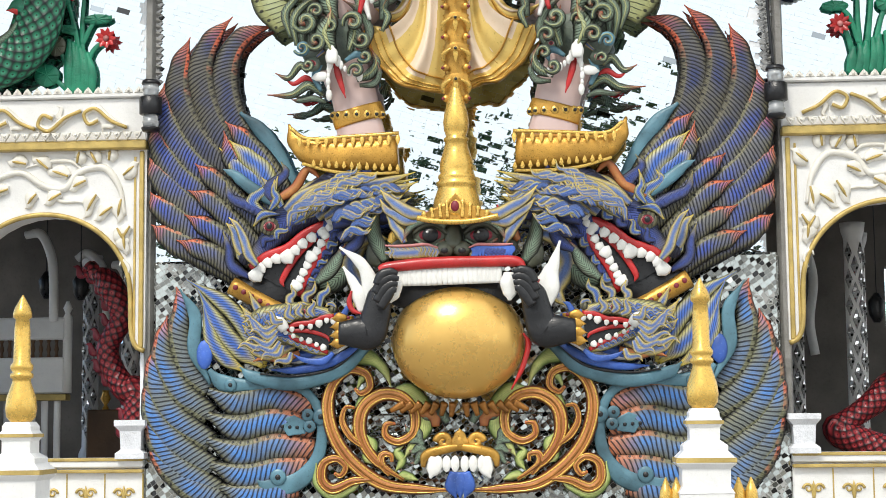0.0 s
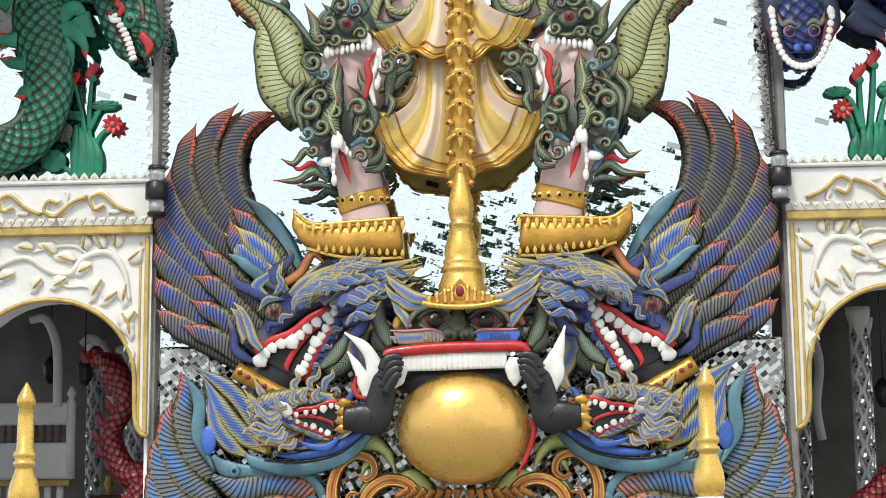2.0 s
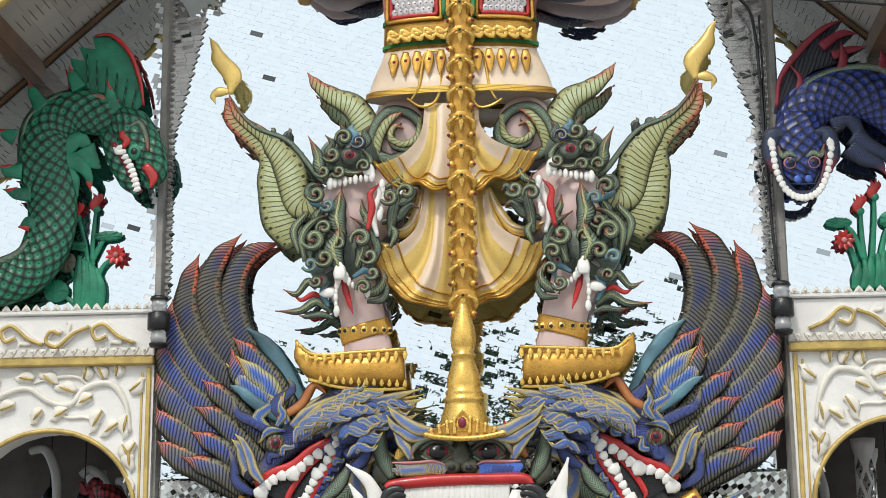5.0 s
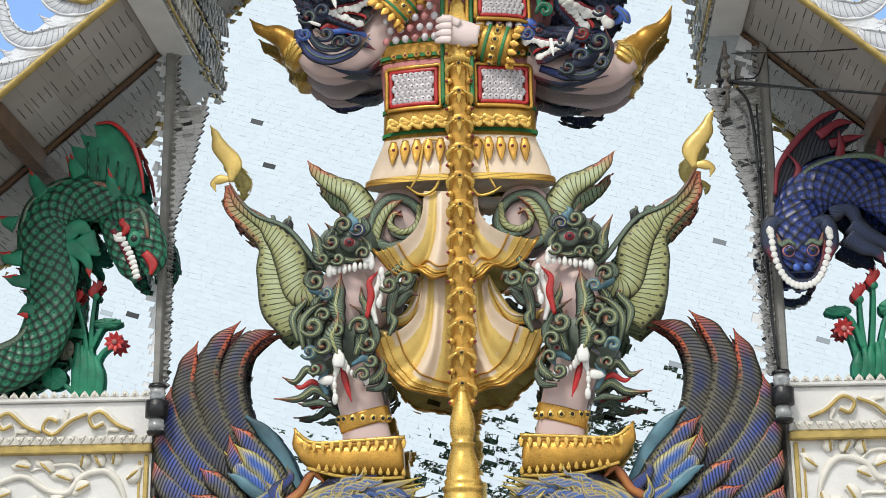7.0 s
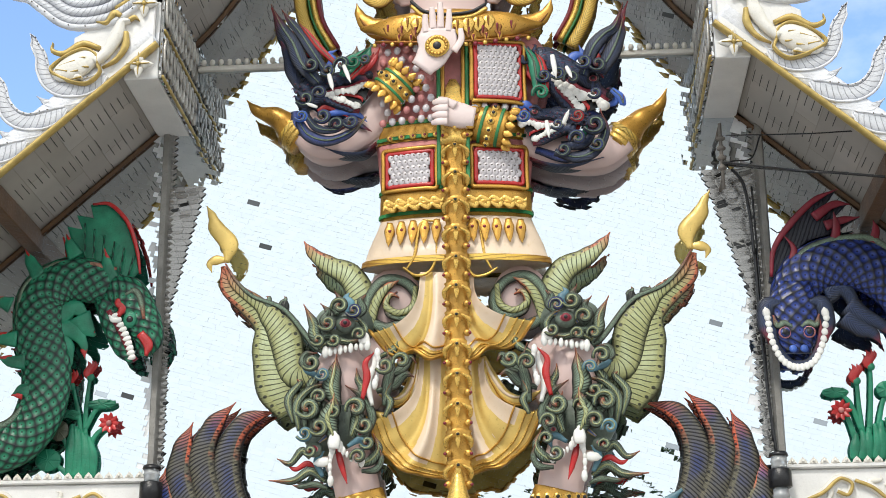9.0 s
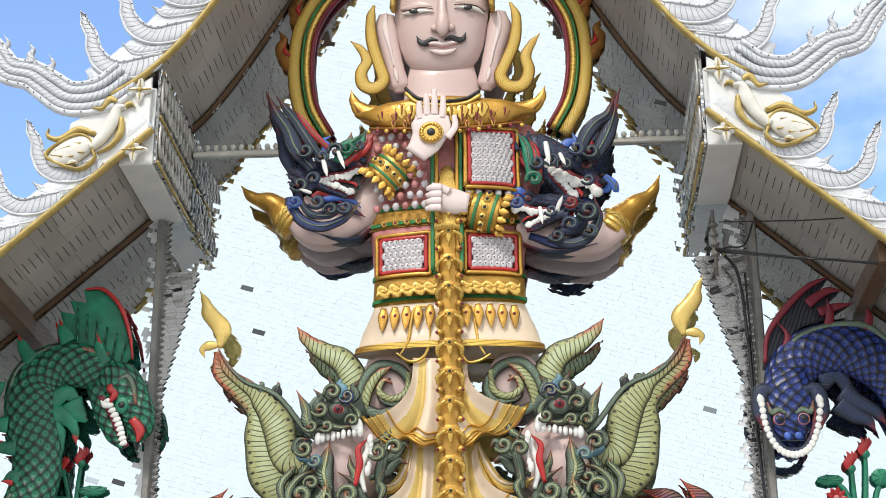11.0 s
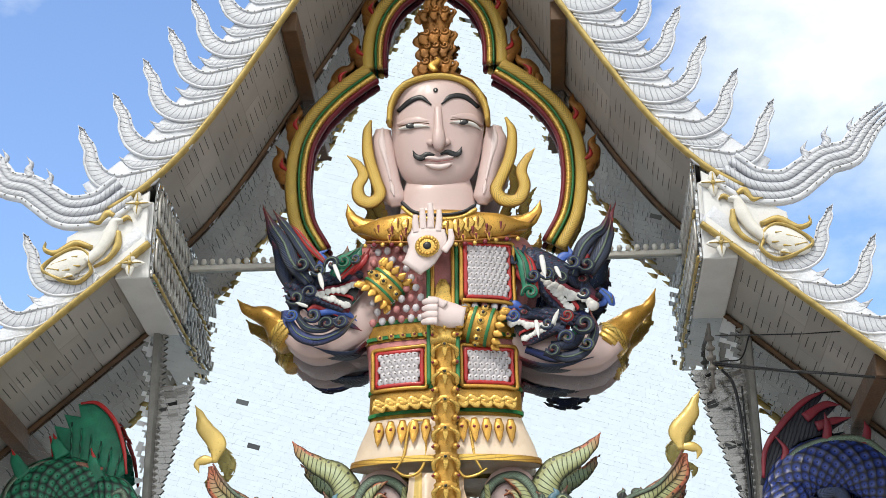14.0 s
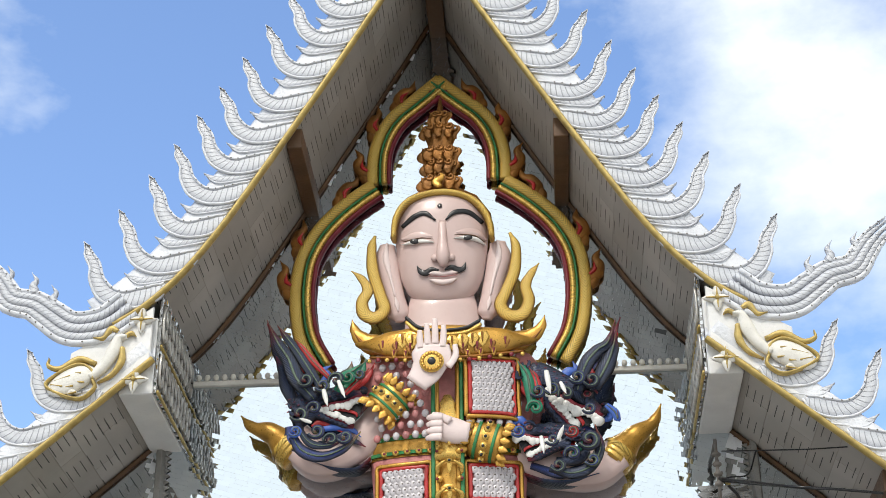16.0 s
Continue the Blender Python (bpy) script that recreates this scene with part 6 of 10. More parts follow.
part("lower_mask", g, ped, "small gilt mask with white teeth and a blue drop")

g = Geo()
# demon face: dark muzzle, glaring eyes, flaring brows, moustache, lips, teeth and tusks
sweep(g, [(-0.612, -3.45, 3.414), (-0.276, -3.45, 3.499), (0.070, -3.45, 3.524), (0.421, -3.45, 3.487), (0.752, -3.45, 3.391)], [0.1, 0.2, 0.26, 0.2, 0.1], [0.2, 0.3, 0.36, 0.3, 0.2], "grey", 24, 16)
sweep(g, [(0.080, -3.85, 3.691), (0.079, -3.85, 3.558), (0.077, -3.85, 3.419), (0.076, -3.85, 3.340)], [0.07, 0.09, 0.12, 0.06], [0.12, 0.2, 0.3, 0.1], "grey", 16, 14)
for p, r in zip([(-0.010, -4, 3.379), (0.176, -4, 3.376)], (0.1, 0.1)):
    ball(g, p, (r, 0.16, r * 0.85), "grey", 14)
    ball(g, (p[0], p[1] - 0.13, p[2] - 0.02), (0.045, 0.05, 0.035), "black", 10)
for p in [(-0.163, -3.85, 3.532), (0.379, -3.85, 3.522)]:
    ball(g, p, (0.19, 0.14, 0.15), "grey", 16)
    ball(g, (p[0], p[1] - 0.06, p[2]), (0.13, 0.12, 0.08), "maroon", 16)
    ball(g, (p[0], p[1] - 0.11, p[2]), (0.095, 0.1, 0.085), "black", 14)
    # ivory bead as a painted glint on the eyeball
    ball(g, (p[0] - 0.03, p[1] - 0.2, p[2] + 0.03), (0.016, 0.02, 0.014), "ivory", 6)
    sweep(g, [(p[0] - 0.17, p[1] - 0.1, p[2] + 0.03), (p[0] - 0.06, p[1] - 0.16, p[2] + 0.12), (p[0] + 0.08, p[1] - 0.16, p[2] + 0.12), (p[0] + 0.17, p[1] - 0.1, p[2] + 0.02)], [0.02, 0.04, 0.04, 0.02], 0.06, "grey", 16, 8)
    sweep(g, [(p[0] - 0.16, p[1] - 0.1, p[2] - 0.05), (p[0], p[1] - 0.16, p[2] - 0.13), (p[0] + 0.16, p[1] - 0.1, p[2] - 0.05)], [0.015, 0.03, 0.015], 0.05, "oldhide", 14, 8)
BROWS = (([(-0.001, -4.05, 3.612), (-0.138, -4.05, 3.699), (-0.289, -4.05, 3.672), (-0.398, -4.05, 3.583), (-0.459, -4.05, 3.451)], 0.06, "oldhide"), ([(0.167, -4.05, 3.609), (0.312, -4.05, 3.697), (0.468, -4.05, 3.676), (0.580, -4.05, 3.584), (0.650, -4.05, 3.444)], 0.06, "oldhide"), ([(-0.214, -4.1, 3.747), (-0.359, -4.1, 3.762), (-0.491, -4.1, 3.837), (-0.599, -4.1, 3.923), (-0.689, -4.1, 4.022)], 0.075, "mane"), ([(0.386, -4.1, 3.748), (0.541, -4.1, 3.733), (0.703, -4.1, 3.814), (0.854, -4.1, 3.896), (0.981, -4.1, 4.038)], 0.075, "mane"), ([(-0.301, -4.05, 3.678), (-0.433, -4.05, 3.692), (-0.529, -4.05, 3.755), (-0.625, -4.05, 3.805), (-0.697, -4.05, 3.927)], 0.07, "mane"), ([(0.492, -4.05, 3.664), (0.641, -4.05, 3.661), (0.744, -4.05, 3.731), (0.864, -4.05, 3.801), (0.955, -4.05, 3.908)], 0.07, "mane"), ([(-0.436, -4, 3.453), (-0.484, -4, 3.562), (-0.544, -4, 3.636), (-0.591, -4, 3.727), (-0.639, -4, 3.807)], 0.06, "mane"), ([(0.625, -4, 3.434), (0.681, -4, 3.542), (0.742, -4, 3.625), (0.814, -4, 3.696), (0.887, -4, 3.767)], 0.06, "mane"), ([(-0.046, -4.12, 3.707), (-0.166, -4.12, 3.745), (-0.274, -4.12, 3.735), (-0.359, -4.12, 3.712)], 0.035, "pinkred"), ([(0.218, -4.12, 3.714), (0.350, -4.12, 3.754), (0.469, -4.12, 3.733), (0.554, -4.12, 3.780), (0.555, -4.12, 3.840)], 0.04, "red"), ([(-0.660, -3.5, 3.279), (-0.720, -3.5, 3.414), (-0.780, -3.5, 3.567), (-0.766, -3.5, 3.781), (-0.716, -3.5, 4.050)], 0.09, "oldhide"), ([(0.828, -3.5, 3.255), (0.903, -3.5, 3.386), (0.953, -3.5, 3.537), (0.968, -3.5, 3.749), (0.986, -3.5, 4.078)], 0.09, "oldhide"), ([(-0.606, -3.6, 3.469), (-0.545, -3.6, 3.560), (-0.472, -3.6, 3.637), (-0.410, -3.6, 3.679)], 0.06, "ribbed"), ([(0.772, -3.6, 3.476), (0.713, -3.6, 3.556), (0.666, -3.6, 3.617), (0.618, -3.6, 3.655)], 0.06, "orange"), ([(-0.723, -3.45, 3.233), (-0.795, -3.45, 3.325), (-0.764, -3.45, 3.477), (-0.684, -3.45, 3.537)], 0.08, "grey"), ([(0.870, -3.45, 3.207), (0.961, -3.45, 3.314), (0.940, -3.45, 3.460), (0.856, -3.45, 3.522)], 0.08, "grey"))
for pts, w, mt in BROWS:
    sweep(g, pts, [w * 0.6, w, w * 0.9, w * 0.6, 0.006], [w, w * 1.4, w, w * 0.6, 0.01], mt, 26, 10)
# moustache rolls
for pts, mt in (([(-0.642, -4, 3.347), (-0.504, -4, 3.339), (-0.353, -4, 3.343), (-0.203, -4, 3.352), (-0.077, -4, 3.314)], "mane"), ([(0.714, -4, 3.343), (0.606, -4, 3.339), (0.457, -4, 3.341), (0.337, -4, 3.343), (0.247, -4, 3.309)], "bluehide")):
    sweep(g, pts, [0.02, 0.075, 0.08, 0.07, 0.015], [0.08, 0.13, 0.13, 0.1, 0.03], mt, 26, 10)
    c = spline(pts, 14)
    for q in c[1:14]:
        flame(g, q + Vector((0, -0.1, 0.06)), q + Vector((0.03, -0.11, -0.06)), 0.022, "mane" if mt == "mane" else "blue", 0.2)
    sweep(g, [p + Vector((0, -0.1, 0.075)) for p in map(Vector, pts)], [0.01, 0.018, 0.018, 0.01], 0.05, "pinkred", 20, 6)
# lip, teeth and fangs
sweep(g, [(-0.698, -4.15, 3.151), (-0.620, -4.15, 3.186), (-0.260, -4.15, 3.222), (0.082, -4.15, 3.235), (0.428, -4.15, 3.235), (0.737, -4.15, 3.230), (0.819, -4.15, 3.163)], [0.045, 0.06, 0.062, 0.06, 0.06, 0.045], 0.12, "red", 36, 12)
sweep(g, [(-0.505, -4, 3.098), (-0.235, -4, 3.100), (0.077, -4, 3.107), (0.364, -4, 3.115), (0.567, -4, 3.117)], 0.085, 0.06, "ivory", 30, 10, power=0.7)
row = spline([(-0.514, -4.1, 3.090), (-0.232, -4.1, 3.091), (0.079, -4.1, 3.098), (0.366, -4.1, 3.106), (0.580, -4.1, 3.108)], 22)
for a_, b_ in zip(row, row[1:]):
    m_ = lerp(a_, b_, 0.5)
    sweep(g, [m_ + Vector((0, 0.0, 0.08)), m_ + Vector((0, -0.01, 0)), m_ + Vector((0, 0.0, -0.1))], [0.033, 0.036, 0.03], [0.03, 0.034, 0.03], "ivory", 6, 8)
for pts in ([(-0.547, -4.2, 3.105), (-0.548, -4.2, 2.998), (-0.560, -4.2, 2.896), (-0.591, -4.2, 2.813)], [(0.665, -4.2, 3.116), (0.663, -4.2, 3.009), (0.674, -4.2, 2.902), (0.672, -4.2, 2.818)]):
    sweep(g, pts, [0.05, 0.095, 0.075, 0.02], [0.06, 0.12, 0.09, 0.03], "ivory", 16, 12)
for pts, w in (([(-0.830, -3.9, 2.751), (-0.799, -3.9, 2.979), (-0.900, -3.9, 3.234), (-1.136, -3.9, 3.420)], 0.105), ([(-0.903, -3.9, 2.728), (-0.926, -3.9, 2.891), (-0.992, -3.9, 3.042), (-1.100, -3.9, 3.213)], 0.085), ([(1.043, -3.9, 2.736), (1.089, -3.9, 2.950), (1.128, -3.9, 3.159), (1.210, -3.9, 3.452)], 0.115), ([(0.956, -3.9, 2.833), (1.006, -3.9, 2.982), (1.068, -3.9, 3.130), (1.142, -3.9, 3.279)], 0.08)):
    sweep(g, pts, [w * 0.5, w * 0.95, w * 0.6, 0.012], [w * 0.6, w, w * 0.7, 0.01], "ivory", 20, 12)
for pts in ([(-1.008, -3.95, 2.951), (-1.033, -3.95, 2.831), (-0.991, -3.95, 2.740), (-0.901, -3.95, 2.703)], [(0.794, -3.95, 3.133), (0.840, -3.95, 3.013), (0.929, -3.95, 2.982), (0.989, -3.95, 3.040)], [(0.806, -3.6, 2.482), (0.858, -3.6, 2.362), (0.794, -3.6, 2.124), (0.672, -3.6, 1.888)]):
    sweep(g, pts, [0.012, 0.03, 0.028, 0.01], 0.05, "red", 18, 8)
ball(g, [(0.065, -3.5, 2.916)][0], (0.75, 0.3, 0.22), "black", 18)
part("demon_mask", g, ped, "dark demon mask with red lips, white teeth and tusks")

# diadem and turned gold foot of the staff
g = Geo()
plate(g, [(-0.291, -4.4, 3.700), (-0.147, -4.4, 3.769), (0.009, -4.4, 3.839), (0.118, -4.4, 3.951), (0.213, -4.4, 3.859), (0.379, -4.4, 3.784), (0.568, -4.4, 3.708), (0.347, -4.4, 3.670), (0.109, -4.4, 3.657), (-0.130, -4.4, 3.667)], -4.4, 0.14, "gold", 0.02)
for a_, b_ in zip([(-0.202, -4.58, 3.691), (-0.119, -4.58, 3.690), (-0.036, -4.58, 3.688), (0.036, -4.58, 3.687), (0.190, -4.58, 3.690), (0.268, -4.58, 3.695), (0.351, -4.58, 3.699), (0.440, -4.58, 3.698)], [(-0.214, -4.58, 3.733), (-0.130, -4.58, 3.774), (-0.046, -4.58, 3.814), (0.031, -4.58, 3.849), (0.198, -4.58, 3.857), (0.275, -4.58, 3.826), (0.358, -4.58, 3.783), (0.452, -4.58, 3.739)]):
    sweep(g, [a_, b_], [0.022, 0.012], 0.04, "brass", 8, 8)
    ball(g, b_, (0.028, 0.04, 0.03), "brass", 8)
sweep(g, [(-0.286, -4.58, 3.693), (-0.125, -4.58, 3.660), (0.113, -4.58, 3.644), (0.350, -4.58, 3.657), (0.570, -4.58, 3.701)], 0.03, 0.07, "brass", 30, 8)
ball(g, [(0.115, -4.6, 3.810)][0], (0.045, 0.06, 0.06), "maroon", 12)
part("diadem", g, ped, "gold diadem with a red stone")
g = Geo()
foot, tip = [(0.106, -3.95, 3.723), (0.141, -3.95, 5.241)]
PROFILE = ((50, 384), (50, 372), (47, 355), (40, 338), (38, 332), (42, 329), (42, 324), (36, 320), (38, 316), (38, 312), (33, 308), (35, 300), (33, 285), (26, 265), (22, 254), (26, 250), (26, 246), (21, 243), (25, 232), (27, 218), (24, 200), (16, 175), (8, 152), (1, 135))
lathe(g, ((foot[0] + tip[0]) / 2, -3.95, 0), [(w * 0.87 / 168, foot[2] + (384 - y) / 249 * (tip[2] - foot[2])) for w, y in PROFILE], "brass", 36)
g.v = [(p[0], -3.95 + (p[1] + 3.95) * 2.4, p[2]) for p in g.v]
part("staff_foot", g, ped, "turned bright gold spire")

# ---- the standing guardian figure: one moulded mesh ----
g = Geo()
FY = -2.9


def hull(g, left, mat, y=FY, flatness=0.75, ring=36, mid=None):
    """A rounded body from the west-side outline points, mirrored about the middle line."""
    m = SX if mid is None else mid
    prof = [(m - p[0], p[2]) for p in left]
    v, uv = [], []
    for i, (r, z) in enumerate(prof):
        for j in range(ring):
            a = 2 * math.pi * j / ring
            v.append((m + r * math.cos(a), y + r * flatness * math.sin(a), z))
            uv.append((z, 0.5 + 0.5 * math.cos(a), i / max(1, len(prof) - 1), 1.0, z, a * r))
    f = [[i * ring + j, i * ring + (j + 1) % ring, (i + 1) * ring + (j + 1) % ring, (i + 1) * ring + j] for i in range(len(prof) - 1) for j in range(ring)]
    f += [list(range(ring)), [(len(prof) - 1) * ring + j for j in range(ring)]]
    g.put(v, f, mat, uv)


def mirror(pts):
    return [(2 * SX - p[0], p[1], p[2]) for p in pts]


# skirt, belts and chest
hull(g, [(-0.958, -2.9, 7.542), (-0.885, -2.9, 7.788), (-0.797, -2.9, 7.989), (-0.734, -2.9, 8.157)], "cloth")
hull(g, [(-0.978, -2.9, 7.543), (-0.966, -2.9, 7.616)], "ribbed", flatness=0.76)
hull(g, [(-0.753, -2.9, 8.089), (-0.766, -2.9, 8.158), (-0.756, -2.9, 8.433), (-0.757, -2.9, 8.503)], "gold", flatness=0.78)
hull(g, [(-0.779, -2.9, 8.131), (-0.779, -2.9, 8.172)], "green", flatness=0.8)
hull(g, [(-0.776, -2.9, 8.42), (-0.776, -2.9, 8.462)], "green", flatness=0.8)
hull(g, [(-0.75, -2.9, 8.468), (-0.78, -2.9, 8.783), (-0.809, -2.9, 9.053)], "pinkred", flatness=0.78)
hull(g, [(-0.815, -2.9, 9.025), (-0.829, -2.9, 9.104), (-0.831, -2.9, 9.226), (-0.825, -2.9, 9.298)], "gold", flatness=0.8)
hull(g, [(-0.842, -2.9, 9.055), (-0.843, -2.9, 9.097)], "green", flatness=0.82)
hull(g, [(-0.844, -2.9, 9.233), (-0.845, -2.9, 9.277)], "green", flatness=0.82)
hull(g, [(-0.812, -2.9, 9.283), (-0.868, -2.9, 9.574), (-0.973, -2.9, 9.871), (-1.065, -2.9, 10.097), (-0.878, -2.9, 10.352), (-0.471, -2.9, 10.488)], "pinkred", flatness=0.72)


def front(x, half, flat):
    return FY - half * flat * math.sqrt(max(0.05, 1 - ((x - SX) / half) ** 2))


def studs(g, x0, x1, z0, z1, nx, nz, half, flat):
    for i in range(nx):
        for k in range(nz):
            x = x0 + (x1 - x0) * (i + 0.5 * (k % 2)) / (nx - 0.5)
            z = z0 + (z1 - z0) * k / (nz - 1)
            y = front(x, half, flat) - 0.02
            ball(g, (x, y, z), (0.048, 0.04, 0.055), "pearl", 8)
            ball(g, (x, y - 0.036, z + 0.01), (0.014, 0.014, 0.014), "dim", 5)


def framed(g, x0, x1, z0, z1, half, flat, mats=("gold", "red"), lift=0.03):
    for k, mt in enumerate(mats):
        e = 0.05 * k
        pts = []
        for a, b, n in (((x0 + e, z0 + e), (x1 - e, z0 + e), 6), ((x1 - e, z0 + e), (x1 - e, z1 - e), 4), ((x1 - e, z1 - e), (x0 + e, z1 - e), 6), ((x0 + e, z1 - e), (x0 + e, z0 + e), 4)):
            for i in range(n):
                x, z = a[0] + (b[0] - a[0]) * i / n, a[1] + (b[1] - a[1]) * i / n
                pts.append((x, front(x, half, flat) - lift, z))
        pts.append(pts[0])
        sweep(g, pts, 0.026, 0.03, mt, 50, 6)


HALF = SX - (-0.793, -2.9, 8.784)[0]
SB, ST = (-0.454, -3.3, 9.25)[2], (-0.458, -3.3, 10.272)[2]
for i in range(15):
    for k in range(9):
        x = SX - 0.82 + 1.64 * (i + 0.5 * (k % 2)) / 14.5
        z = SB + (ST - SB) * k / 8
        if abs(x - SX) > 0.24:
            ball(g, (x, front(x, HALF * 1.16, 0.98), z), (0.045, 0.07, 0.052), "pearl" if (i + k) % 3 else "pinkred", 8)
PB, PT = (-0.448, -3.4, 8.43)[2], (-0.45, -3.4, 8.931)[2]
CB, CT = (0.603, -3.4, 9.434)[2], (0.617, -3.4, 10.193)[2]
FZ, BZ, B2 = (-0.446, -3.4, 7.987)[2], (-0.447, -3.4, 8.238)[2], (-0.45, -3.4, 9.079)[2]
for s in (-1, 1):
    a, b = (SX + s * 0.2, SX + s * (HALF - 0.08))
    x0, x1 = min(a, b), max(a, b)
    studs(g, x0 + 0.1, x1 - 0.1, PB + 0.1, PT - 0.1, 7, 5, HALF, 0.8)
    framed(g, x0, x1, PB, PT, HALF, 0.8)
    if s > 0:
        studs(g, x0 + 0.11, x1 - 0.09, CB + 0.1, CT - 0.08, 8, 9, HALF * 1.12, 1.12)
        framed(g, x0 + 0.02, x1, CB, CT, HALF * 1.12, 1.12, ("gold", "red"))
    for dx, mt in ((0.165, "green"), (0.12, "gold")):
        sweep(g, [(SX + s * dx, front(SX, HALF, 1.0) - 0.06, PB + (CT - PB) * k / 4) for k in range(5)], 0.025, 0.03, mt, 20, 6)
    # leaf fringe under the belt, and belt bosses
    for i in range(5):
        x = SX + s * (0.2 + 0.135 * i)
        y = front(x, HALF * 1.05, 0.82)
        flame(g, (x, y, FZ + 0.05), (x + s * 0.015, y - 0.1, FZ - 0.24), 0.06, "gold", 0.0)
        ball(g, (x, y - 0.08, FZ - 0.05), 0.02, "maroon", 6)
        ball(g, (x, y - 0.02, BZ), (0.075, 0.07, 0.055), "gold", 10)
        flame(g, (x - 0.06, y - 0.05, BZ - 0.02), (x + 0.08, y - 0.08, BZ + 0.06), 0.035, "brass", 0.3)
        flame(g, (x + 0.06, y - 0.05, BZ + 0.02), (x - 0.08, y - 0.08, BZ - 0.06), 0.035, "brass", 0.3)
        y = front(x, HALF * 1.03, 0.84)
        ball(g, (x, y - 0.01, B2), (0.045, 0.05, 0.04), "brass", 8)
        ball(g, (x, y - 0.06, B2), 0.018, "maroon", 6)
# skirt wrap edges beside the staff
for pts in ([(-0.085, -3.62, 8.025), (-0.257, -3.62, 8.018), (-0.309, -3.62, 7.847), (-0.348, -3.62, 7.617), (-0.437, -3.62, 7.456)], [(-0.093, -3.62, 7.840), (-0.108, -3.62, 7.576), (-0.185, -3.62, 7.421), (-0.330, -3.62, 7.386), (-0.475, -3.62, 7.483)], [(0.231, -3.62, 8.014), (0.376, -3.62, 8.009), (0.411, -3.62, 7.822), (0.446, -3.62, 7.590), (0.518, -3.62, 7.437)], [(0.233, -3.62, 7.696), (0.243, -3.62, 7.499), (0.317, -3.62, 7.365), (0.455, -3.62, 7.373), (0.581, -3.62, 7.448)]):
    sweep(g, pts, [0.012, 0.018, 0.018, 0.012], 0.05, "brass", 30, 8)

# robe, two tiers of pleated cloth that flare out to points
def drape(top, hem, pleats, amp, lift, rim=0.035):
    """A sheet hung from the line top that flares to the hem; pleats deepen downwards, the border is gilt."""
    n, rows = 72, 22
    a, b = spline(top, n), spline(hem, n)
    v, cream, gilt = [], [], []
    for i in range(n + 1):
        u = i / n
        wave = math.cos(u * pleats * 2 * math.pi) + 0.35 * math.cos(u * pleats * 4 * math.pi + 1.0)
        for k in range(rows + 1):
            t = k / rows
            p, q = Vector(a[i]), Vector(b[i])
            r = Vector((p.x + (q.x - p.x) * t ** 3.2, p.y + (q.y - p.y) * t, p.z + (q.z - p.z) * (1 - (1 - t) ** 1.3)))
            r.y -= amp * wave * t ** 0.8 + lift * math.sin(math.pi * t) * 0.6
            r.z -= 0.02 * wave * t * t
            v.append(r)
            if i < n and k < rows:
                f = [i * (rows + 1) + k, (i + 1) * (rows + 1) + k, (i + 1) * (rows + 1) + k + 1, i * (rows + 1) + k + 1]
                (gilt if wave < -0.35 + 0.3 * t or k > rows - 4 else cream).append(f)
    for faces, mt in ((cream, "cloth"), (gilt, "palegold")):
        g.put(v, faces, mt)
    g.put([p + Vector((0, 0.16, 0.01)) for p in v], cream + gilt, "palegold")
    sweep(g, [v[i * (rows + 1) + rows] for i in range(0, n + 1, 4)], rim * 0.6, 0.09, "gold", n, 8)
    for k in (1, 2, 4):
        sweep(g, [v[i * (rows + 1) + rows - k] + Vector((0, -0.03, 0)) for i in range(0, n + 1, 4)], 0.011, 0.035, "brass" if k < 4 else "gold", n, 6)


drape([(-0.304, -3.2, 6.481), (-0.223, -3.2, 6.479), (-0.128, -3.2, 6.476), (-0.003, -3.2, 6.472)], [(-0.853, -3.35, 5.764), (-0.754, -3.35, 5.476), (-0.568, -3.35, 5.276), (-0.322, -3.35, 5.163), (-0.014, -3.35, 5.093)], 1.6, 0.16, 0.2)
drape([(0.410, -3.2, 6.460), (0.310, -3.2, 6.463), (0.216, -3.2, 6.466), (0.122, -3.2, 6.469)], [(1.032, -3.35, 5.810), (0.865, -3.35, 5.461), (0.634, -3.35, 5.265), (0.406, -3.35, 5.196), (0.109, -3.35, 5.078)], 1.6, 0.16, 0.2)
drape([(-0.289, -3.5, 7.437), (-0.207, -3.5, 7.435), (-0.113, -3.5, 7.431), (0.013, -3.5, 7.427)], [(-0.818, -3.6, 6.738), (-0.680, -3.6, 6.540), (-0.524, -3.6, 6.445), (-0.337, -3.6, 6.504), (-0.181, -3.6, 6.435), (0.006, -3.6, 6.456)], 1.3, 0.16, 0.25)
drape([(0.315, -3.5, 7.391), (0.252, -3.5, 7.406), (0.177, -3.5, 7.422), (0.108, -3.5, 7.424)], [(0.956, -3.6, 6.827), (0.815, -3.6, 6.612), (0.659, -3.6, 6.514), (0.454, -3.6, 6.520), (0.304, -3.6, 6.421), (0.099, -3.6, 6.453)], 1.3, 0.16, 0.25)
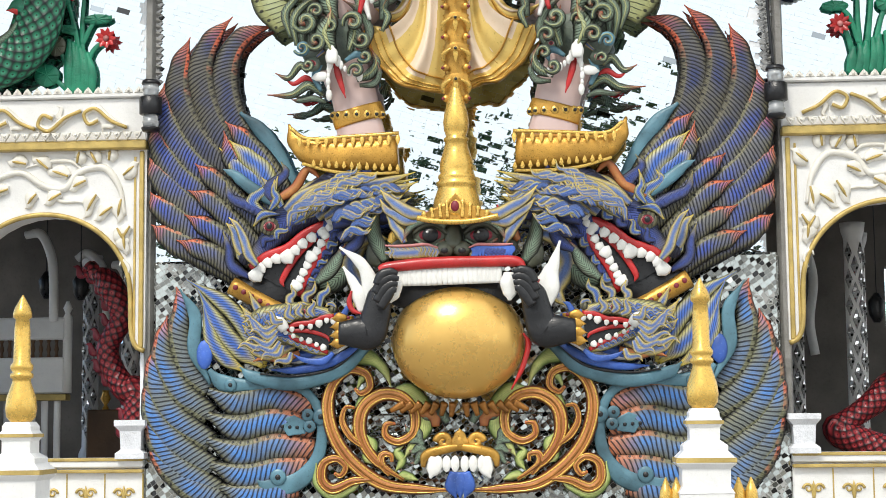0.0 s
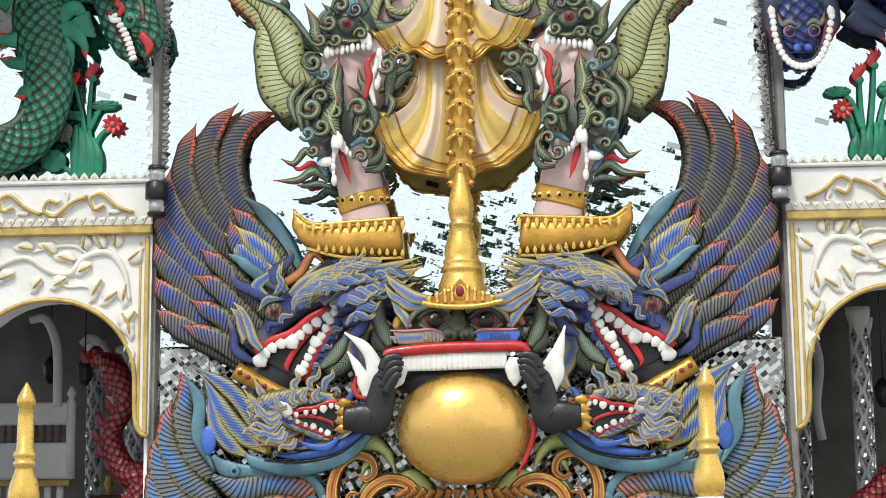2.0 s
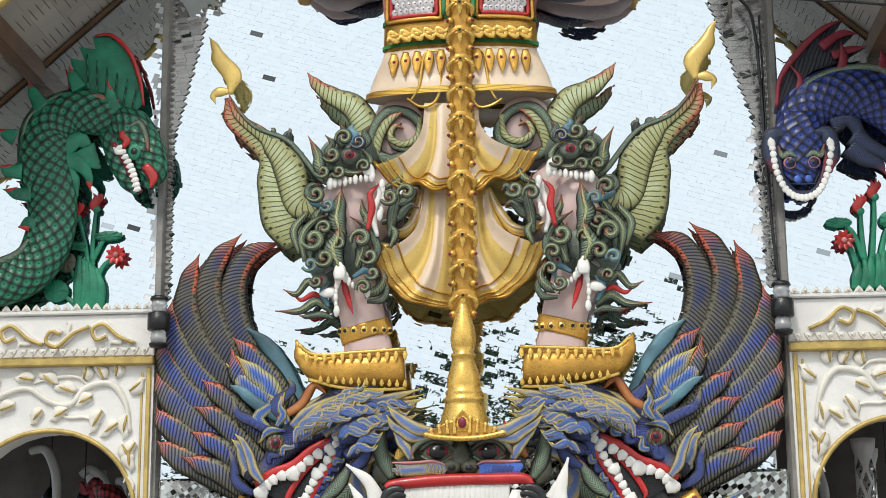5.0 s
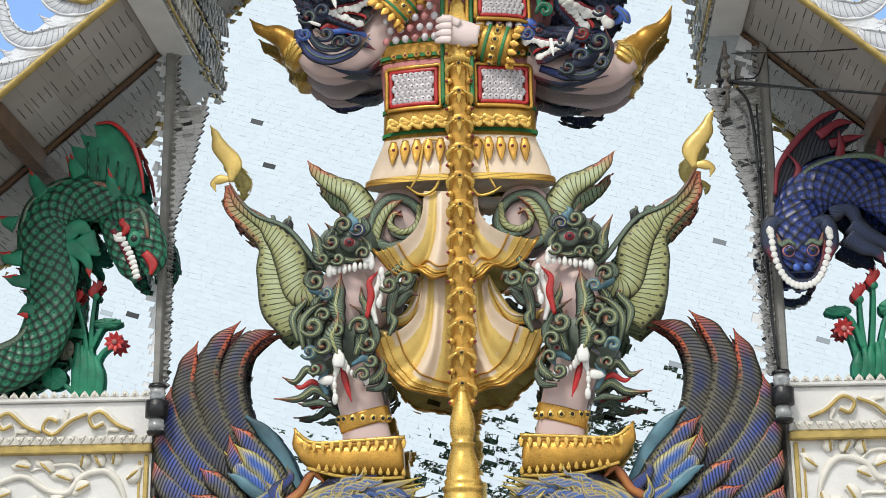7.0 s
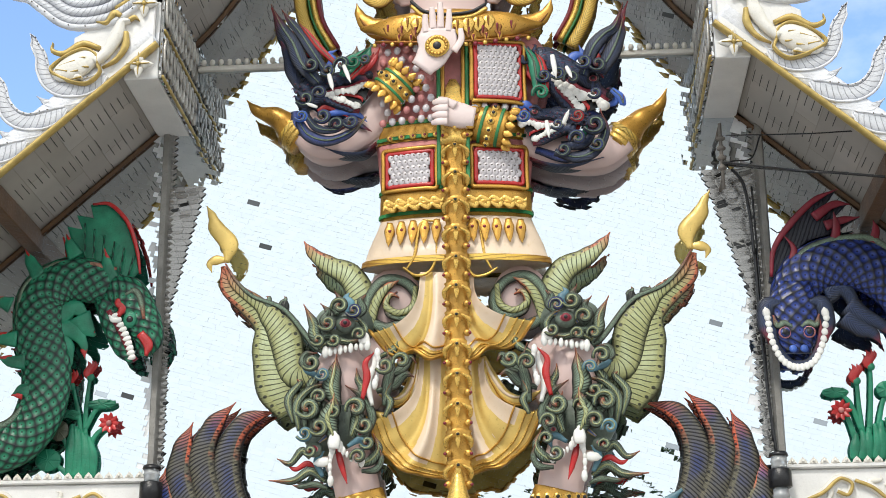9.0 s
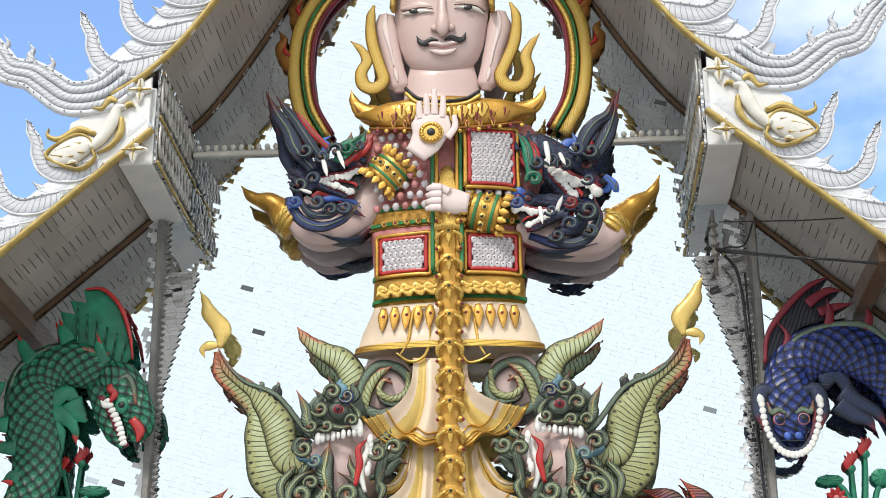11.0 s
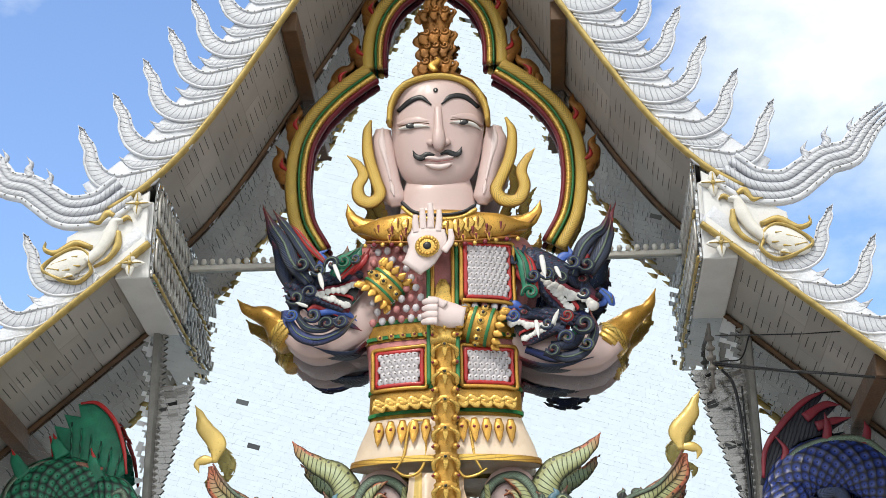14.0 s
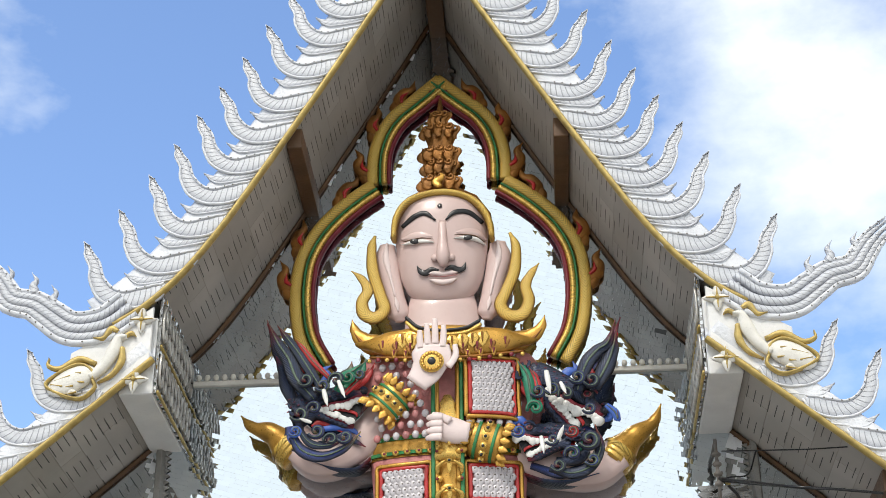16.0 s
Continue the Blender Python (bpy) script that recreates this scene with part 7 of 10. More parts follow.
# looped swags that hang clear at either side
for pts, w in (([(-0.331, -3.15, 6.467), (-0.370, -3.15, 6.229), (-0.459, -3.15, 6.038), (-0.597, -3.15, 5.978), (-0.754, -3.15, 6.066)], 0.075), ([(-0.306, -3.15, 6.440), (-0.346, -3.15, 6.099), (-0.416, -3.15, 5.826), (-0.586, -3.15, 5.709), (-0.729, -3.15, 5.808), (-0.861, -3.15, 5.901)], 0.095), ([(-0.275, -3.15, 6.439), (-0.309, -3.15, 6.002), (-0.374, -3.15, 5.652), (-0.499, -3.15, 5.484)], 0.07), ([(0.397, -3.15, 6.465), (0.493, -3.15, 6.224), (0.645, -3.15, 6.008), (0.837, -3.15, 5.971), (1.050, -3.15, 6.080)], 0.075), ([(0.359, -3.15, 6.447), (0.441, -3.15, 6.110), (0.560, -3.15, 5.774), (0.732, -3.15, 5.668), (0.906, -3.15, 5.740), (1.052, -3.15, 5.914)], 0.095), ([(0.340, -3.15, 6.422), (0.377, -3.15, 5.984), (0.471, -3.15, 5.599), (0.604, -3.15, 5.437)], 0.07)):
    sweep(g, pts, [w * 0.5, w * 0.9, w, w * 0.75, 0.01], [w * 0.9, w * 1.4, w * 1.5, w, 0.02], "palegold", 28, 10)
    c = spline(pts, 24)
    sweep(g, [p + Vector((0, -w * 1.3, w * 0.35)) for p in c[2:20]], [0.01, w * 0.3, w * 0.25, 0.006], 0.05, "cloth", 20, 8)
    sweep(g, [p + Vector((0, -w * 0.9, -w * 0.75)) for p in c[3:23]], [0.01, 0.02, 0.02, 0.006], 0.05, "gold", 20, 6)
# legs: boots, anklets, knees in beasts' jaws, horns and scrolls
for s in (1, -1):
    T = lambda pts: pts if s > 0 else mirror(pts)
    sweep(g, T([(-0.534, -3, 4.466), (-0.868, -3, 4.448), (-1.24, -3, 4.456), (-1.488, -3, 4.511), (-1.65, -3, 4.627), (-1.731, -3, 4.817)]), [0.2, 0.2, 0.19, 0.16, 0.1, 0.012], [0.4, 0.45, 0.42, 0.34, 0.2, 0.02], "gold", 26, 14, power=0.7)
    for i in range(12):
        p = lerp(*T([(-1.589, -3.46, 4.6), (-0.518, -3.46, 4.602)]), i / 11)
        flame(g, p + Vector((0, 0.02, 0.04)), p + Vector((0, -0.02, -0.07)), 0.028, "brass", 0.0)
        p = lerp(*T([(-1.435, -3.46, 4.312), (-0.521, -3.46, 4.245)]), i / 11)
        flame(g, p, p + Vector((0, -0.01, 0.08)), 0.025, "brass", 0.0)
    sweep(g, T([(-1.683, -3.44, 4.74), (-1.497, -3.44, 4.624), (-1.035, -3.44, 4.639), (-0.506, -3.44, 4.665)]), 0.022, 0.025, "brass", 20, 6)
    sweep(g, T([(-1.56, -3.42, 4.354), (-1.221, -3.42, 4.261), (-0.853, -3.42, 4.229), (-0.51, -3.42, 4.234)]), 0.02, 0.025, "ribbed", 30, 6)
    sweep(g, T([(-0.925, -2.98, 4.603), (-0.968, -2.98, 4.887), (-1.018, -2.98, 5.14), (-1.112, -2.98, 5.396), (-1.208, -2.98, 5.718)]), [0.27, 0.25, 0.25, 0.26, 0.3], [0.27, 0.25, 0.25, 0.26, 0.3], "skin", 22, 16)
    a, b = T([(-0.943, -2.98, 4.811), (-0.987, -2.98, 4.975)])
    sweep(g, [a, lerp(a, b, 0.5), b], [0.285, 0.29, 0.28], [0.285, 0.29, 0.28], "gold", 8, 20)
    for i in range(7):
        an = radians(-70 + i * 23)
        p = lerp(a, b, 0.5) + Vector((0.28 * math.sin(an), -0.28 * math.cos(an), 0))
        ball(g, p, (0.05, 0.03, 0.05), "brass", 8)
        ball(g, p + Vector((0.02 * math.sin(an), -0.03, 0)), 0.022, "black", 6)
    # knee beast, seen from the front: the shin comes out of its jaws
    def locks(rows):
        for pts, w, mt in rows:
            mt = "sage" if mt == "pale" else mt
            sweep(g, T(pts), [w * 0.45, w * 0.85, w * 0.65, 0.006], [w * 0.8, w * 1.3, w * 0.8, 0.01], mt, 20, 10, flip=s < 0)
            if mt in ("sage", "oldhide"):
                sweep(g, [(p[0], p[1] - w * 1.15, p[2]) for p in T(pts)], [w * 0.1, w * 0.2, w * 0.16, 0.004], w * 0.3, "pale" if mt == "sage" else "sage", 16, 8)

    def curls(rows):
        for p, r, mt, turns in rows:
            p = T([p])[0]
            sweep(g, scroll((p[0], p[2]), r, r * 0.15, 200, (turns if s > 0 else -turns), p[1]), [r * 0.2, r * 0.36, r * 0.34, r * 0.2], r * 0.7, mt, 24, 8)
            sweep(g, scroll((p[0], p[2]), r, r * 0.15, 200, (turns if s > 0 else -turns), p[1] - r * 0.6), [r * 0.05, r * 0.1, r * 0.08, r * 0.05], r * 0.25, "pale", 24, 6)

    def eyeball(p, r):
        p = Vector(p)
        ball(g, p, (r * 1.5, r * 2.0, r * 1.3), "hide", 14)
        ball(g, p + Vector((0, -r * 1.6, 0)), (r * 0.85, r, r * 0.6), "pinkred", 12)
        ball(g, p + Vector((0, -r * 2.4, 0)), (r * 0.68, r * 0.8, r * 0.62), "maroon", 10)
        ball(g, p + Vector((0, -r * 3.0, 0)), (r * 0.32, r * 0.5, r * 0.32), "black", 8)

    def fangs(a, b, c, n, size):
        for i in range(n):
            t = i / (n - 1)
            p = lerp(lerp(a, b, t), lerp(b, c, t), t)
            k = size * (1.5 if i in (0, n - 1) else 0.85 + 0.3 * (i % 2))
            ball(g, p, (k * 0.55, k * 0.9, k), "ivory", 8)

    ball(g, T([(-1.272, -3.05, 5.742)])[0], (0.36, 0.5, 0.36), "hide", 20)
    locks((([(-1.191, -3.75, 5.909), (-1.254, -3.75, 6.102), (-1.229, -3.75, 6.261), (-1.199, -3.75, 6.471)], 0.13, "pale"), ([(-1.217, -3.85, 5.554), (-1.286, -3.85, 5.745), (-1.236, -3.85, 5.87), (-1.212, -3.85, 6.028)], 0.15, "pale"), ([(-1.367, -3.7, 5.601), (-1.405, -3.7, 5.76), (-1.467, -3.7, 5.844), (-1.406, -3.7, 5.982)], 0.08, "oldhide"), ([(-1.031, -3.7, 5.56), (-0.969, -3.7, 5.748), (-0.982, -3.7, 5.844), (-1.044, -3.7, 6.004)], 0.10, "pale"),
           ([(-1.609, -3.6, 5.646), (-1.642, -3.6, 5.933), (-1.486, -3.6, 6.12), (-1.286, -3.6, 6.166)], 0.06, "pale"), ([(-1.536, -3.55, 5.616), (-1.55, -3.55, 5.839), (-1.413, -3.55, 6.027), (-1.238, -3.55, 6.067)], 0.05, "oldhide"), ([(-0.893, -3.6, 5.532), (-0.812, -3.6, 5.783), (-0.923, -3.6, 6.009), (-1.111, -3.6, 6.142)], 0.06, "oldhide"), ([(-1.675, -3.55, 5.747), (-1.739, -3.55, 6.004), (-1.615, -3.55, 6.18), (-1.646, -3.55, 6.225)], 0.06, "pale"),
           ([(-1.396, -3.5, 5.934), (-1.491, -3.5, 6.129), (-1.442, -3.5, 6.256), (-1.455, -3.5, 6.417)], 0.08, "pale"), ([(-0.99, -3.5, 5.987), (-0.927, -3.5, 6.113), (-0.977, -3.5, 6.211), (-0.99, -3.5, 6.339)], 0.06, "pale"), ([(-1.298, -3.6, 5.987), (-1.336, -3.6, 6.065), (-1.286, -3.6, 6.128), (-1.299, -3.6, 6.231)], 0.04, "orange"),
           ([(-1.487, -3.5, 5.352), (-1.581, -3.5, 5.431), (-1.705, -3.5, 5.295), (-1.849, -3.5, 5.349)], 0.055, "pale"), ([(-1.333, -3.45, 5.1), (-1.489, -3.45, 5.211), (-1.675, -3.45, 5.108), (-1.937, -3.45, 5.114)], 0.065, "pale"), ([(-1.415, -3.45, 5.228), (-1.521, -3.45, 5.294), (-1.645, -3.45, 5.233), (-1.739, -3.45, 5.28)], 0.04, "red"), ([(-1.3, -3.5, 5.015), (-1.424, -3.5, 5.061), (-1.579, -3.5, 5.04), (-1.672, -3.5, 5.055)], 0.045, "oldhide"),
           ([(-0.955, -3.6, 5.251), (-0.813, -3.6, 5.31), (-0.738, -3.6, 5.434), (-0.8, -3.6, 5.593)], 0.07, "pale"), ([(-0.924, -3.6, 5.187), (-0.77, -3.6, 5.202), (-0.708, -3.6, 5.308), (-0.726, -3.6, 5.434)], 0.05, "oldhide"), ([(-1.385, -3.7, 5.506), (-1.292, -3.7, 5.599), (-1.355, -3.7, 5.663), (-1.479, -3.7, 5.603)], 0.04, "mane"), ([(-1.075, -3.7, 5.454), (-0.951, -3.7, 5.527), (-0.889, -3.7, 5.475), (-0.92, -3.7, 5.369)], 0.05, "teal"),
           ([(-1.343, -3.65, 5.131), (-1.405, -3.65, 5.29), (-1.368, -3.65, 5.383), (-1.325, -3.65, 5.414)], 0.05, "teal"), ([(-1.192, -3.7, 5.457), (-1.155, -3.7, 5.312), (-1.118, -3.7, 5.185), (-1.074, -3.7, 5.047)], 0.045, "red")))
    eyeball(T([(-1.441, -3.7, 5.426)])[0], 0.065)
    eyeball(T([(-0.932, -3.7, 5.589)])[0], 0.035)
    fangs(*T([(-1.235, -3.85, 5.41), (-1.272, -3.85, 5.273), (-1.247, -3.85, 5.073)]), 6, 0.045)
    fangs(*T([(-1.149, -3.85, 5.446), (-1.068, -3.85, 5.318), (-0.914, -3.85, 5.277)]), 6, 0.045)
    tooth(g, T([(-1.21, -4, 5.411)])[0], T([(-1.204, -4, 5.606)])[0], 0.065)
    tooth(g, T([(-1.274, -3.8, 5.289)])[0], T([(-1.441, -3.8, 5.268)])[0], 0.05)
    curls((([(-1.498, -4, 5.871)][0], 0.13, "sage", 1.2), ([(-1.379, -4, 5.659)][0], 0.11, "oldhide", 1.3), ([(-0.977, -4, 5.857)][0], 0.12, "sage", -1.2), ([(-0.885, -4, 5.665)][0], 0.1, "oldhide", 1.1), ([(-1.533, -4, 5.588)][0], 0.09, "teal", 1.2), ([(-1.225, -4, 5.832)][0], 0.08, "sage", 1.2), ([(-0.946, -4, 5.322)][0], 0.09, "oldhide", -1.2), ([(-0.854, -4, 5.476)][0], 0.08, "sage", 1.2), ([(-1.381, -4, 5.994)][0], 0.09, "oldhide", -1.2), ([(-1.470, -4, 5.398)][0], 0.07, "sage", 1.2),))
    # thigh and its beast: the knee comes out of its jaws
    ball(g, T([(-1.024, -2.85, 6.338)])[0], (0.42, 0.3, 0.5), "skin", 20)
    ball(g, T([(-1.183, -3.1, 6.25)])[0], (0.32, 0.5, 0.42), "skin", 20)
    ball(g, T([(-1.15, -3, 6.877)])[0], (0.36, 0.5, 0.27), "hide", 20)
    locks((([(-1.37, -3.7, 6.558), (-1.453, -3.7, 6.722), (-1.472, -3.7, 6.852), (-1.581, -3.7, 7.07)], 0.09, "pale"), ([(-1.3, -3.6, 6.759), (-1.364, -3.6, 6.891), (-1.314, -3.6, 6.987), (-1.396, -3.6, 7.088)], 0.06, "oldhide"), ([(-1.206, -3.6, 6.951), (-1.238, -3.6, 7.05), (-1.187, -3.6, 7.114), (-1.238, -3.6, 7.226)], 0.07, "oldhide"), ([(-1.099, -3.6, 6.98), (-1.061, -3.6, 7.077), (-1.112, -3.6, 7.144), (-1.08, -3.6, 7.208)], 0.06, "teal"), ([(-0.985, -3.6, 6.912), (-0.922, -3.6, 7.007), (-0.954, -3.6, 7.106), (-0.891, -3.6, 7.169)], 0.06, "oldhide"),
           ([(-1.387, -3.75, 6.567), (-1.23, -3.75, 6.646), (-1.073, -3.75, 6.622), (-0.886, -3.75, 6.655)], 0.06, "pale"), ([(-1.404, -3.8, 6.614), (-1.322, -3.8, 6.689), (-1.241, -3.8, 6.661), (-1.228, -3.8, 6.596)], 0.05, "oldhide"), ([(-0.931, -3.7, 6.642), (-0.887, -3.7, 6.77), (-0.95, -3.7, 6.869), (-1.044, -3.7, 6.923)], 0.05, "pale"), ([(-1.233, -3.7, 6.78), (-1.157, -3.7, 6.875), (-0.981, -3.7, 6.883), (-0.919, -3.7, 6.803)], 0.045, "mane"),
           ([(-1.487, -3.6, 6.345), (-1.582, -3.6, 6.412), (-1.551, -3.6, 6.508), (-1.425, -3.6, 6.517)], 0.06, "oldhide"), ([(-1.393, -3.6, 6.246), (-1.519, -3.6, 6.314), (-1.563, -3.6, 6.392), (-1.519, -3.6, 6.443)], 0.05, "teal"),
           ([(-0.808, -3.7, 5.902), (-0.857, -3.7, 6.158), (-0.782, -3.7, 6.38), (-0.825, -3.7, 6.51)], 0.05, "ivory"), ([(-0.918, -3.75, 5.965), (-0.867, -3.75, 6.218), (-0.886, -3.75, 6.379), (-0.78, -3.75, 6.504)], 0.05, "red"), ([(-0.676, -3.55, 5.911), (-0.644, -3.55, 6.165), (-0.612, -3.55, 6.356), (-0.674, -3.55, 6.583)], 0.08, "oldhide"), ([(-0.771, -3.5, 6.077), (-0.584, -3.5, 6.136), (-0.458, -3.5, 6.26), (-0.352, -3.5, 6.225)], 0.07, "oldhide"), ([(-0.677, -3.5, 6.234), (-0.489, -3.5, 6.325), (-0.395, -3.5, 6.451), (-0.333, -3.5, 6.385)], 0.07, "oldhide"), ([(-0.737, -3.55, 6.456), (-0.58, -3.55, 6.548), (-0.536, -3.55, 6.676), (-0.611, -3.55, 6.775)], 0.06, "pale"),
           ([(-0.675, -3.6, 5.78), (-0.612, -3.6, 5.937), (-0.662, -3.6, 6.034), (-0.611, -3.6, 6.147)], 0.05, "pale")))
    eyeball(T([(-1.103, -3.8, 6.818)])[0], 0.08)
    eyeball(T([(-1.308, -3.7, 6.815)])[0], 0.04)
    fangs(*T([(-1.323, -3.9, 6.5), (-1.111, -3.9, 6.519), (-0.861, -3.9, 6.576)]), 9, 0.05)
    fangs(*T([(-0.749, -3.9, 6.47), (-0.712, -3.9, 6.297), (-0.775, -3.9, 6.127)]), 7, 0.045)
    tooth(g, T([(-0.886, -3.9, 6.577)])[0], T([(-0.911, -3.9, 6.732)])[0], 0.06)
    curls((([(-1.304, -4, 6.825)][0], 0.1, "oldhide", 1.2), ([(-1.166, -4, 7.015)][0], 0.1, "oldhide", -1.3), ([(-1.010, -4, 6.965)][0], 0.09, "bluehide", 1.2), ([(-1.228, -4, 6.629)][0], 0.08, "sage", 1.2), ([(-0.947, -4, 6.685)][0], 0.08, "oldhide", -1.2), ([(-1.403, -4, 6.634)][0], 0.08, "sage", 1.2), ([(-0.667, -4, 6.324)][0], 0.1, "oldhide", 1.2), ([(-0.481, -4, 6.370)][0], 0.1, "sage", -1.2), ([(-1.477, -4, 6.380)][0], 0.1, "oldhide", 1.2), ([(-1.351, -4, 6.248)][0], 0.08, "teal", 1.2),))
    # great ribbed horns and the gilt flame on top
    sweep(g, T([(-1.758, -2.75, 5.931), (-1.933, -2.75, 6.209), (-2.04, -2.75, 6.605), (-2.07, -2.75, 6.936), (-2.267, -2.75, 7.175), (-2.504, -2.75, 7.383), (-2.574, -2.75, 7.655)]), [0.16, 0.22, 0.17, 0.13, 0.12, 0.09, 0.03], [0.1, 0.14, 0.12, 0.1, 0.08, 0.06, 0.02], "pale", 40, 12, flip=s < 0)
    sweep(g, T([(-1.438, -2.85, 6.317), (-1.725, -2.85, 6.358), (-1.824, -2.85, 6.754), (-1.988, -2.85, 7.023), (-2.151, -2.85, 7.195), (-2.413, -2.85, 7.403), (-2.554, -2.85, 7.643)]), [0.10, 0.16, 0.19, 0.14, 0.08, 0.05, 0.015], [0.08, 0.12, 0.12, 0.09, 0.06, 0.05, 0.015], "pale", 40, 12, flip=s > 0)
    sweep(g, T([(-1.34, -2.92, 6.569), (-1.5, -2.92, 6.672), (-1.759, -2.92, 7.01), (-1.921, -2.92, 7.147), (-2.213, -2.92, 7.269), (-2.41, -2.92, 7.463), (-2.536, -2.92, 7.668)]), [0.03, 0.035, 0.03, 0.03, 0.025, 0.02, 0.01], 0.04, "oldhide", 36, 8)
    ball(g, T([(-1.844, -2.9, 7.127)])[0], (0.06, 0.05, 0.09), "oldhide", 10)
    flame(g, T([(-1.844, -2.9, 7.127)])[0], T([(-1.846, -2.9, 7.26)])[0], 0.04, "oldhide")
    flame(g, T([(-1.986, -2.9, 7.151)])[0], T([(-2.052, -2.9, 7.266)])[0], 0.05, "oldhide")
    sweep(g, T([(-0.959, -2.9, 6.855), (-0.972, -2.9, 7.219), (-1.1, -2.9, 7.476), (-1.345, -2.9, 7.617), (-1.527, -2.9, 7.758), (-1.638, -2.9, 7.91)]), [0.09, 0.17, 0.15, 0.11, 0.07, 0.008], [0.1, 0.14, 0.12, 0.09, 0.05, 0.01], "pale", 34, 12, flip=s > 0)
    sweep(g, T([(-2.528, -2.85, 7.689), (-2.507, -2.85, 7.907), (-2.658, -2.85, 8.105), (-2.715, -2.85, 8.259), (-2.786, -2.85, 8.387)]), [0.035, 0.11, 0.095, 0.05, 0.006], [0.06, 0.1, 0.1, 0.06, 0.01], "palegold", 26, 10)
    sweep(g, T([(-2.528, -2.85, 7.717), (-2.646, -2.85, 7.72), (-2.724, -2.85, 7.675), (-2.694, -2.85, 7.572)]), [0.03, 0.06, 0.04, 0.006], [0.03, 0.05, 0.03, 0.006], "palegold", 16, 8)
    # round scroll window on the hip
    for pts, w, mt in (([(-0.919, -3.1, 6.867), (-0.875, -3.1, 7.195), (-0.696, -3.1, 7.401), (-0.441, -3.1, 7.346), (-0.303, -3.1, 7.111), (-0.412, -3.1, 6.95), (-0.634, -3.1, 6.99), (-0.665, -3.1, 7.155), (-0.556, -3.1, 7.251)], 0.06, "oldhide"), ([(-0.345, -3.15, 7.305), (-0.378, -3.15, 7.076), (-0.537, -3.15, 6.995), (-0.682, -3.15, 7.085), (-0.631, -3.15, 7.215), (-0.536, -3.15, 7.179)], 0.045, "pale"), ([(-0.855, -3.12, 6.831), (-0.81, -3.12, 7.092), (-0.696, -3.12, 7.286), (-0.536, -3.12, 7.38)], 0.06, "pale"), ([(-0.888, -3.1, 6.932), (-0.697, -3.1, 6.828), (-0.507, -3.1, 6.855), (-0.413, -3.1, 6.754)], 0.07, "oldhide")):
        sweep(g, T(pts), [w * 0.7, w, w, w * 0.8, 0.01], 0.08, mt, 40, 10)
    ball(g, T([(-0.609, -2.85, 7.212)])[0], (0.32, 0.15, 0.34), "skin", 18)

# staff: ringed shaft with studs
TOP_Z = (0.078, -3.6, 9.118)[2]
prof, z = [], 4.95
while z < TOP_Z:
    prof += [(0.118, z), (0.128, z + 0.1), (0.122, z + 0.2), (0.148, z + 0.225), (0.15, z + 0.25), (0.132, z + 0.275), (0.146, z + 0.3), (0.118, z + 0.325)]
    z += 0.335
lathe(g, (SX + 0.02, -3.75, 0), prof, "gold", 24)
z = 4.95
while z < TOP_Z - 0.1:
    c = Vector((SX + 0.02, -3.75, z))
    on = lambda an, h, r=0.145: c + Vector((r * math.sin(radians(an)), -r * 2.2 * math.cos(radians(an)), h))
    for an in (-58, 58):
        # drooping leaf, and a rounded lobe under it
        sweep(g, [on(an * 0.35, 0.25, 0.15), on(an * 0.9, 0.2, 0.165), on(an * 1.1, 0.14, 0.15), on(an * 1.1, 0.1, 0.145)], [0.014, 0.03, 0.024, 0.005], 0.035, "brass", 10, 8)
        ball(g, on(an * 0.9, 0.05, 0.14), (0.045, 0.05, 0.042), "gold", 8)
        ball(g, on(an * 0.9, 0.045, 0.18), (0.02, 0.04, 0.02), "maroon", 6)
    flame(g, on(0, 0.24, 0.145), on(0, 0.1, 0.135), 0.03, "brass", 0.0)
    ball(g, on(0, 0.25, 0.155), (0.035, 0.05, 0.032), "brass", 8)
    ball(g, on(0, 0.25, 0.175), (0.02, 0.03, 0.019), "black", 6)
    z += 0.335
lathe(g, (SX, -3.8, TOP_Z), [(0.17, -0.2), (0.175, -0.12), (0.15, -0.08), (0.17, 0.0), (0.13, 0.05), (0.12, 0.3), (0.13, 0.34), (0.09, 0.46), (0.1, 0.5), (0.04, 0.62)], "brass", 20)

# arms
for pts, w, mt in (([(-1.689, -3.15, 9.35), (-1.383, -3.15, 9.11), (-0.922, -3.15, 9.287), (-0.528, -3.15, 9.817), (-0.226, -3.15, 10.086)], [0.22, 0.24, 0.22, 0.18, 0.13], "skin"), ([(-1.522, -3.05, 9.179), (-1.122, -3.05, 9.087), (-0.726, -3.05, 9.187), (-0.595, -3.05, 9.434)], [0.06, 0.1, 0.12, 0.14], "skin"),
                   ([(2.059, -3.1, 9.048), (1.759, -3.1, 8.882), (1.242, -3.1, 8.935), (0.791, -3.1, 9.163), (0.301, -3.1, 9.373)], [0.2, 0.23, 0.22, 0.18, 0.13], "skin"), ([(1.891, -3, 8.927), (1.433, -3, 8.837), (1.045, -3, 8.92), (0.788, -3, 9.106)], [0.06, 0.1, 0.12, 0.14], "skin")):
    sweep(g, pts, w, w, mt, 26, 14)
    # the arm is bonded to the wall behind
    sweep(g, [(p[0], -2.5, p[2]) for p in pts], [k * 0.95 for k in w], 0.58, mt, 26, 14)
